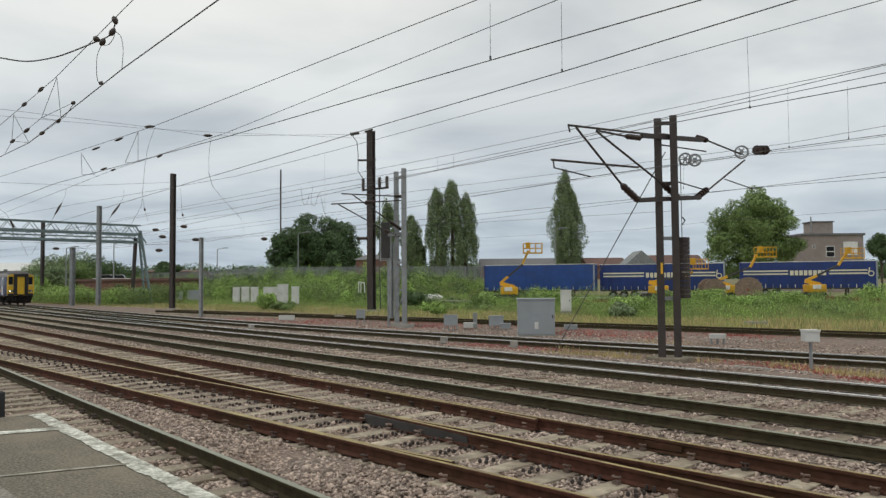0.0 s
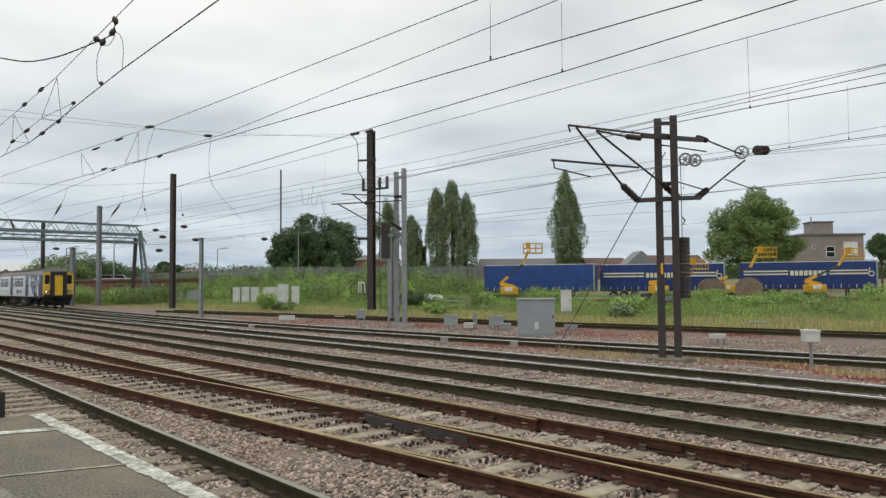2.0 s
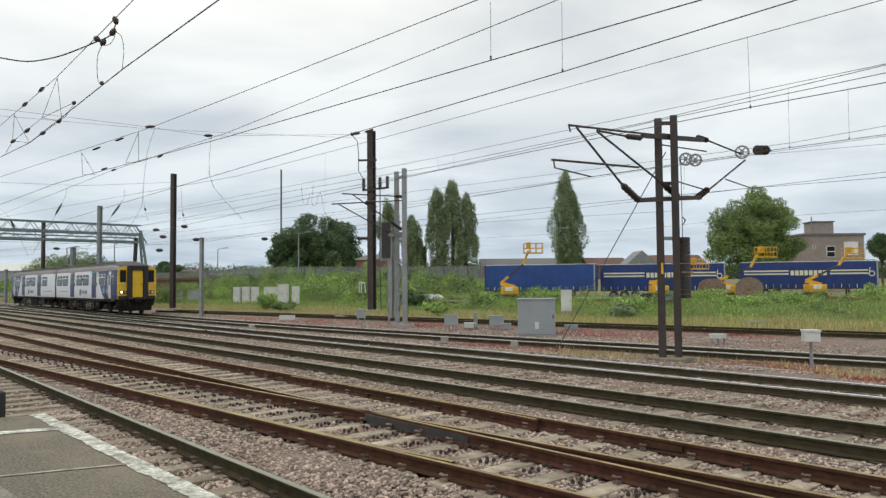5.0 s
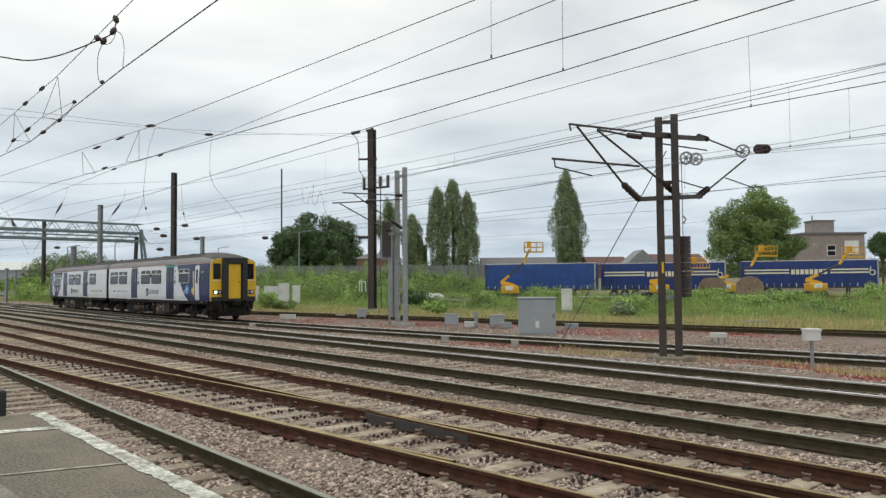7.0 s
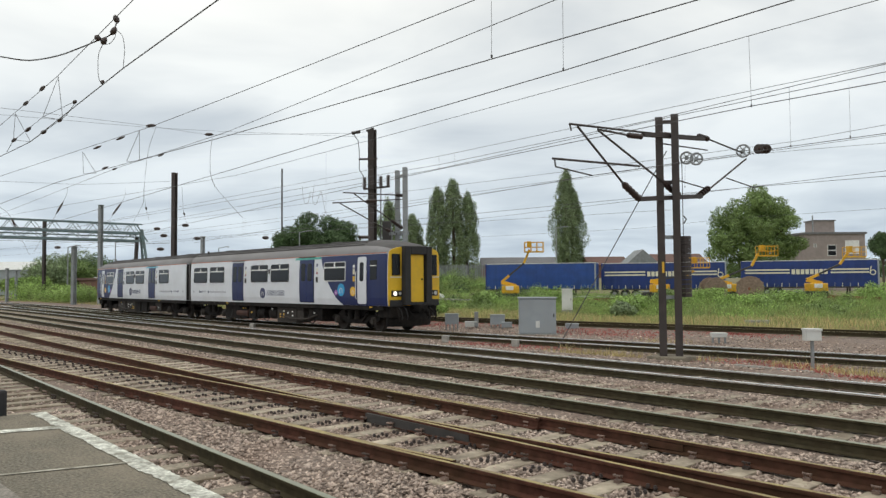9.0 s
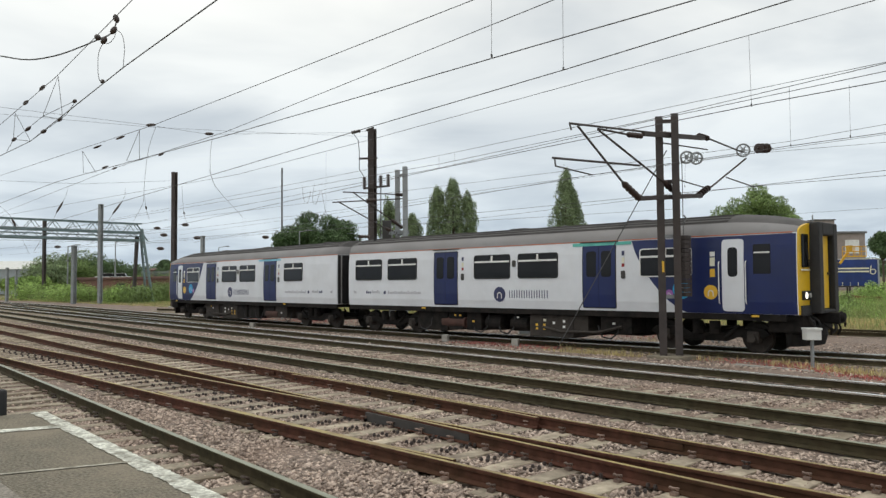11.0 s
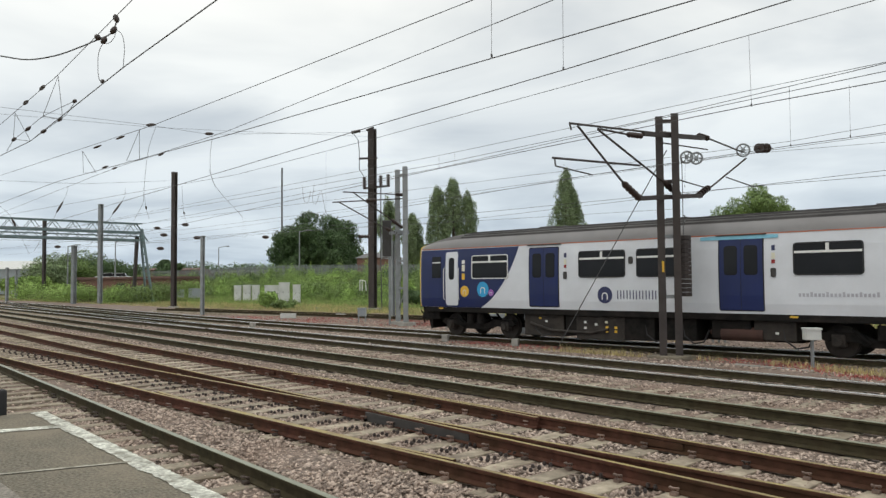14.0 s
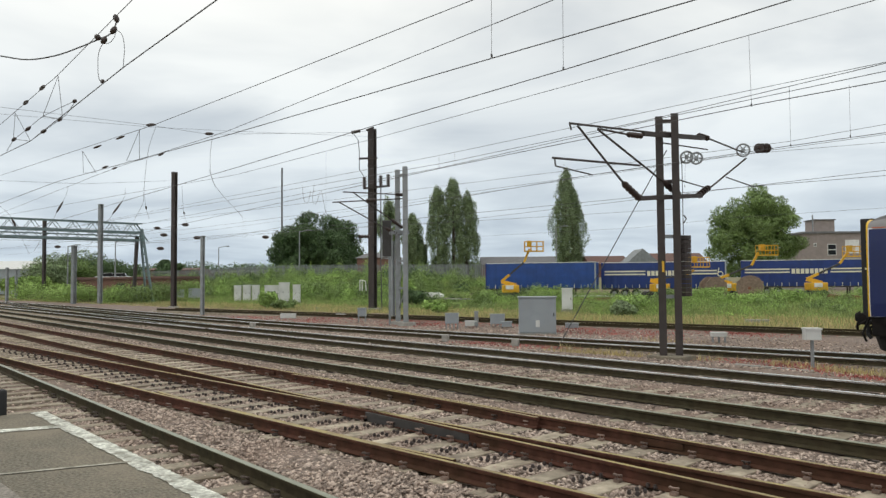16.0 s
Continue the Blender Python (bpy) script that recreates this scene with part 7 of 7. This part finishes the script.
# red sedum on the ballast, dry tufts by the masts
spots = (((-37.21, 24.90, -0.20), 1.6), ((-38.50, 27.40, -0.20), 1.6), ((-43.61, 24.53, -0.20), 2.0), ((-30.63, 26.90, -0.20), 1.8), ((-25.01, 28.61, -0.20), 1.0), ((-28.86, 26.88, -0.20), 1.4), ((-19.63, 26.80, -0.20), 1.2), ((-17.38, 26.36, -0.20), 1.0), ((-13.77, 28.54, -0.20), 0.9), ((-16.14, 29.68, -0.20), 0.9), ((-12.43, 30.49, -0.20), 0.5), ((-16.70, 20.25, -0.20), 0.9), ((-18.53, 19.98, -0.20), 0.8), ((-7.19, 18.87, -0.20), 0.5), ((-8.29, 19.94, -0.20), 0.5), ((-9.38, 19.73, -0.20), 0.5), ((-5.48, 17.61, -0.20), 0.4), ((-15.56, 21.24, -0.20), 0.6))
xs, ys = [], []
for p, s in spots:
    m = int(200 + 1000 * s)
    xs.append(p[0] + r.normal(size=m) * s * 1.1)
    ys.append(p[1] + r.normal(size=m) * s * 0.75)
x, y = np.concatenate(xs), np.concatenate(ys)
blades("red_stonecrop", "low red stonecrop growing on ballast", 0, 0.09, 0.025, "weed_red", x, y, -0.2 - dip(x, y), seed=73, lean=0.5)
xs, ys = [], []
for p, s, m in (((-14.07, 18.64, -0.20), 0.5, 200), ((-13.58, 19.08, -0.20), 0.7, 260), ((-12.56, 19.02, -0.20), 0.5, 160), ((-10.43, 19.60, -0.20), 0.4, 90), ((-6.93, 19.11, -0.20), 0.5, 260), ((-5.97, 18.49, -0.20), 0.6, 260), ((-8.40, 19.85, -0.20), 0.4, 130), ((-15.71, 20.50, -0.20), 0.3, 90), ((-14.65, 24.71, -0.20), 0.6, 100)):
    xs.append(p[0] + r.normal(size=m) * s)
    ys.append(p[1] + r.normal(size=m) * s * 0.5)
x, y = np.concatenate(xs), np.concatenate(ys)
blades("dry_tufts", "dry yellow grass tufts between the tracks", 0, 0.2, 0.014, "grass_dry", x, y, -0.2 - dip(x, y), seed=74)


# ---- sleepers, rail fastenings, crossing work and ballast stones ----
def sleeper_mesh(length, w, kind):
    bm = bmesh.new()
    h = 0.16
    box(bm, (-w / 2, -length / 2, -0.159 - h), (w / 2, length / 2, -0.159), bevel=0.012)
    if kind == "concrete":
        for v in bm.verts:
            if abs(v.co.y) < 0.3:
                v.co.z -= 0.02
    return mesh_of(bm, "sleeper", "sleeper_" + kind)


def clip_mesh():
    """A spring clip on its baseplate."""
    bm = bmesh.new()
    box(bm, (-0.03, -0.035, -0.16), (0.03, 0.035, -0.128))
    pts = [(-0.06, -0.05, -0.12), (-0.01, -0.055, -0.075), (0.045, -0.04, -0.07), (0.06, 0.0, -0.068), (0.045, 0.045, -0.07), (-0.02, 0.05, -0.08), (-0.04, 0.02, -0.11)]
    pipe(bm, [(x * 0.75, y * 0.75, z * 0.8 - 0.026) for x, y, z in pts], 0.011, 5)
    return mesh_of(bm, "rail_clip", "clip")


def chair_mesh():
    """Bolt stubs left on a bearer."""
    bm = bmesh.new()
    for x in (-0.045, 0.045):
        for y in (-0.07, 0.07):
            rod(bm, (x, y, -0.16), (x, y, -0.116), 0.016, n=8)
            rod(bm, (x, y, -0.15), (x, y, -0.13), 0.024, n=6)
    return mesh_of(bm, "bolt_group", "steel_brown")


def track_object(key):
    i = list(TRACKS).index(key)
    return bpy.data.objects["railway_track" if i == 0 else "railway_track.%03d" % i]


CONCRETE, TIMBER, CLIP, BOLTS = sleeper_mesh(2.0, 0.26, "concrete"), sleeper_mesh(2.6, 0.25, "timber"), clip_mesh(), chair_mesh()
rng = random.Random(90)
for key, (a, b, x0, x1, steel, head, sl) in TRACKS.items():
    parent = track_object(key)
    x = 4.0
    while x > (-46 if key in ("t1", "t2", "t3", "t4", "t5") else -40):
        y = track_y(key, x)
        turn = math.degrees(math.atan2(track_y(key, x) - track_y(key, x - 1), 1)) + rng.uniform(-1.2, 1.2)
        if not (key == "t3" and x > -24):
            ob = new("sleeper", CONCRETE if sl == "concrete" else TIMBER)
            ob.parent = parent
            ob.matrix_basis = pose(x, y + rng.uniform(-0.04, 0.04), rng.uniform(-0.006, 0.002) - (0.022 if key in ("t4", "t5", "t6", "t7", "t8") else 0) - (DROP if key == "t6" else 0), 0, 0, turn)
            if key == "t2" and x > -24:
                # long bearers carry both tracks through the crossing
                ob.matrix_basis = pose(x, (y + track_y("t3", x)) / 2 + rng.uniform(-0.06, 0.06), rng.uniform(-0.006, 0.0), 0, 0, turn - 1.5) @ Matrix.Diagonal((1, (1.95 + abs(track_y("t3", x) - y)) / 2.6, 1, 1))
        if key in ("t1", "t2", "t3") and x > -17:
            for s in (-0.75, 0.75):
                for o in (-0.115, 0.115):
                    c = new("rail_clip", CLIP)
                    c.parent = parent
                    c.matrix_basis = pose(x, y + s + o, 0, 0, 0, 90 if o > 0 else -90)
        x -= 0.66
# bolt groups on the bearers
turnout = track_object("t2")
for k in range(40):
    x = -4.2 - k * 0.66
    for o in (-0.1, 0.24):
        ob = new("bolt_group", BOLTS)
        ob.parent = turnout
        ob.matrix_basis = pose(x, 6.45 + 0.012 * x + 0.30 - 0.035 * (x + 15) * 0.3 + o, 0, 0, 0, rng.uniform(-8, 8))
# check rails and the cast crossing nose
for key, off, xa, xb in (("t2", -0.69, -13.5, -6.0), ("t3", 0.69, -14.0, -7.0)):
    pts = []
    for k in range(13):
        x = xa + (xb - xa) * k / 12
        flare = 0.06 * max(0, abs(k - 6) - 4) / 2
        pts.append((x, track_y(key, x) + off + (flare if off < 0 else -flare)))
    ob = new("check_rail", rail_mesh("check_rail", pts, "rail_rust", "rail_top_rust", z=-0.004))
    ob.parent = track_object(key)
bm = bmesh.new()
for k in range(8):
    xa, xb = -9.2 + k * 0.28, -9.2 + (k + 1) * 0.28
    ya = 7.14 - 0.03 * k * 0.3
    box(bm, (xa, ya - 0.12, -0.158), (xb - 0.004, ya + 0.1, -0.03))
part("crossing_nose", bm, "dark_metal", turnout, "dark cast manganese crossing nose")
for xx in (-5.0, -9.2, -15.2):
    bm = bmesh.new()
    y = track_y("t3", xx) + 0.75
    box(bm, (xx - 0.25, y - 0.05, -0.12), (xx + 0.25, y + 0.05, -0.045))
    part("fishplate", bm, "rail_rust", track_object("t3"))

# far sleepers, too small to pick apart
verts, faces = [], []
for key, (a, b, x0, x1, *_) in TRACKS.items():
    x = -46.5 if key not in ("t6", "t7") else -40.5
    while x > max(x0, -110):
        y = track_y(key, x)
        i = len(verts)
        verts += [(x + dx, y + dy, z - (DROP if key == "t6" else 0)) for z in (-0.3, -0.16) for dx, dy in ((-0.13, -1.25), (0.13, -1.25), (0.13, 1.25), (-0.13, 1.25))]
        faces += [(i + 4, i + 5, i + 6, i + 7), (i, i + 1, i + 5, i + 4), (i + 1, i + 2, i + 6, i + 5), (i + 3, i, i + 4, i + 7)]
        x -= 0.66
tagged(new("far_sleepers", mesh_np("far_sleepers", verts, faces, "sleeper_concrete")), "distant track sleepers in ballast", "sleepers", kind="stuff")


def stones(n, xr, yr, lo, hi, seed, name):
    """Loose angular ballast: squashed, jittered octahedra."""
    r = np.random.default_rng(seed)
    x, y = r.uniform(*xr, n), r.uniform(*yr, n)
    ok = np.ones(n, bool)
    for key in TRACKS:
        a, b = TRACKS[key][:2]
        for s in (-0.75, 0.75):
            ok &= np.abs(y - (np.vectorize(track_y)(key, x) + s)) > 0.09
    ok &= (y > 1.62 - 0.0455 * x)
    # few stones lie on the sleepers between the rails
    gap = np.abs(((4.0 - x) / 0.66 + 0.5) % 1.0 - 0.5) * 0.66
    for key, share in (("t2", 0.85), ("t3", 0.85), ("t4", 0.8), ("t5", 0.6), ("t1", 0.5)):
        a, b = TRACKS[key][:2]
        ok &= ~((gap < 0.13) & (np.abs(y - (a + b * x)) < 0.68) & (r.uniform(size=n) < share))
    x, y = x[ok], y[ok]
    m = len(x)
    base = np.array([(1, 0, 0), (-1, 0, 0), (0, 1, 0), (0, -1, 0), (0, 0, 1), (0, 0, -1)], float)
    s = r.uniform(lo, hi, (m, 1, 1))
    p = base[None] * s * r.uniform(0.55, 1.25, (m, 6, 1)) + r.normal(size=(m, 6, 3)) * s * 0.3
    a = r.uniform(0, 6.28, m)
    ca, sa = np.cos(a)[:, None], np.sin(a)[:, None]
    q = p.copy()
    q[:, :, 0], q[:, :, 1] = p[:, :, 0] * ca - p[:, :, 1] * sa, p[:, :, 0] * sa + p[:, :, 1] * ca
    q[:, :, 2] *= 0.62
    q += np.stack([x, y, -0.2 - dip(x, y) + r.uniform(-0.02, 0.03, m)], 1)[:, None]
    f0 = np.array([(0, 2, 4), (2, 1, 4), (1, 3, 4), (3, 0, 4), (2, 0, 5), (1, 2, 5), (3, 1, 5), (0, 3, 5)])
    f = (np.arange(m)[:, None, None] * 6 + f0[None]).reshape(-1, 3)
    tagged(new(name, mesh_np(name, q.reshape(-1, 3), f, "stone")), "loose angular pinkish grey ballast stones", "ballast", kind="stuff")


stones(100000, (-14, -0.5), (2.2, 9.5), 0.016, 0.042, 101, "ballast_stones")
stones(55000, (-30, -2), (2.0, 14.0), 0.02, 0.045, 102, "ballast_stones_middle")
stones(38000, (-45, 0), (11.0, 27.0), 0.028, 0.055, 103, "ballast_stones_far")


motions()
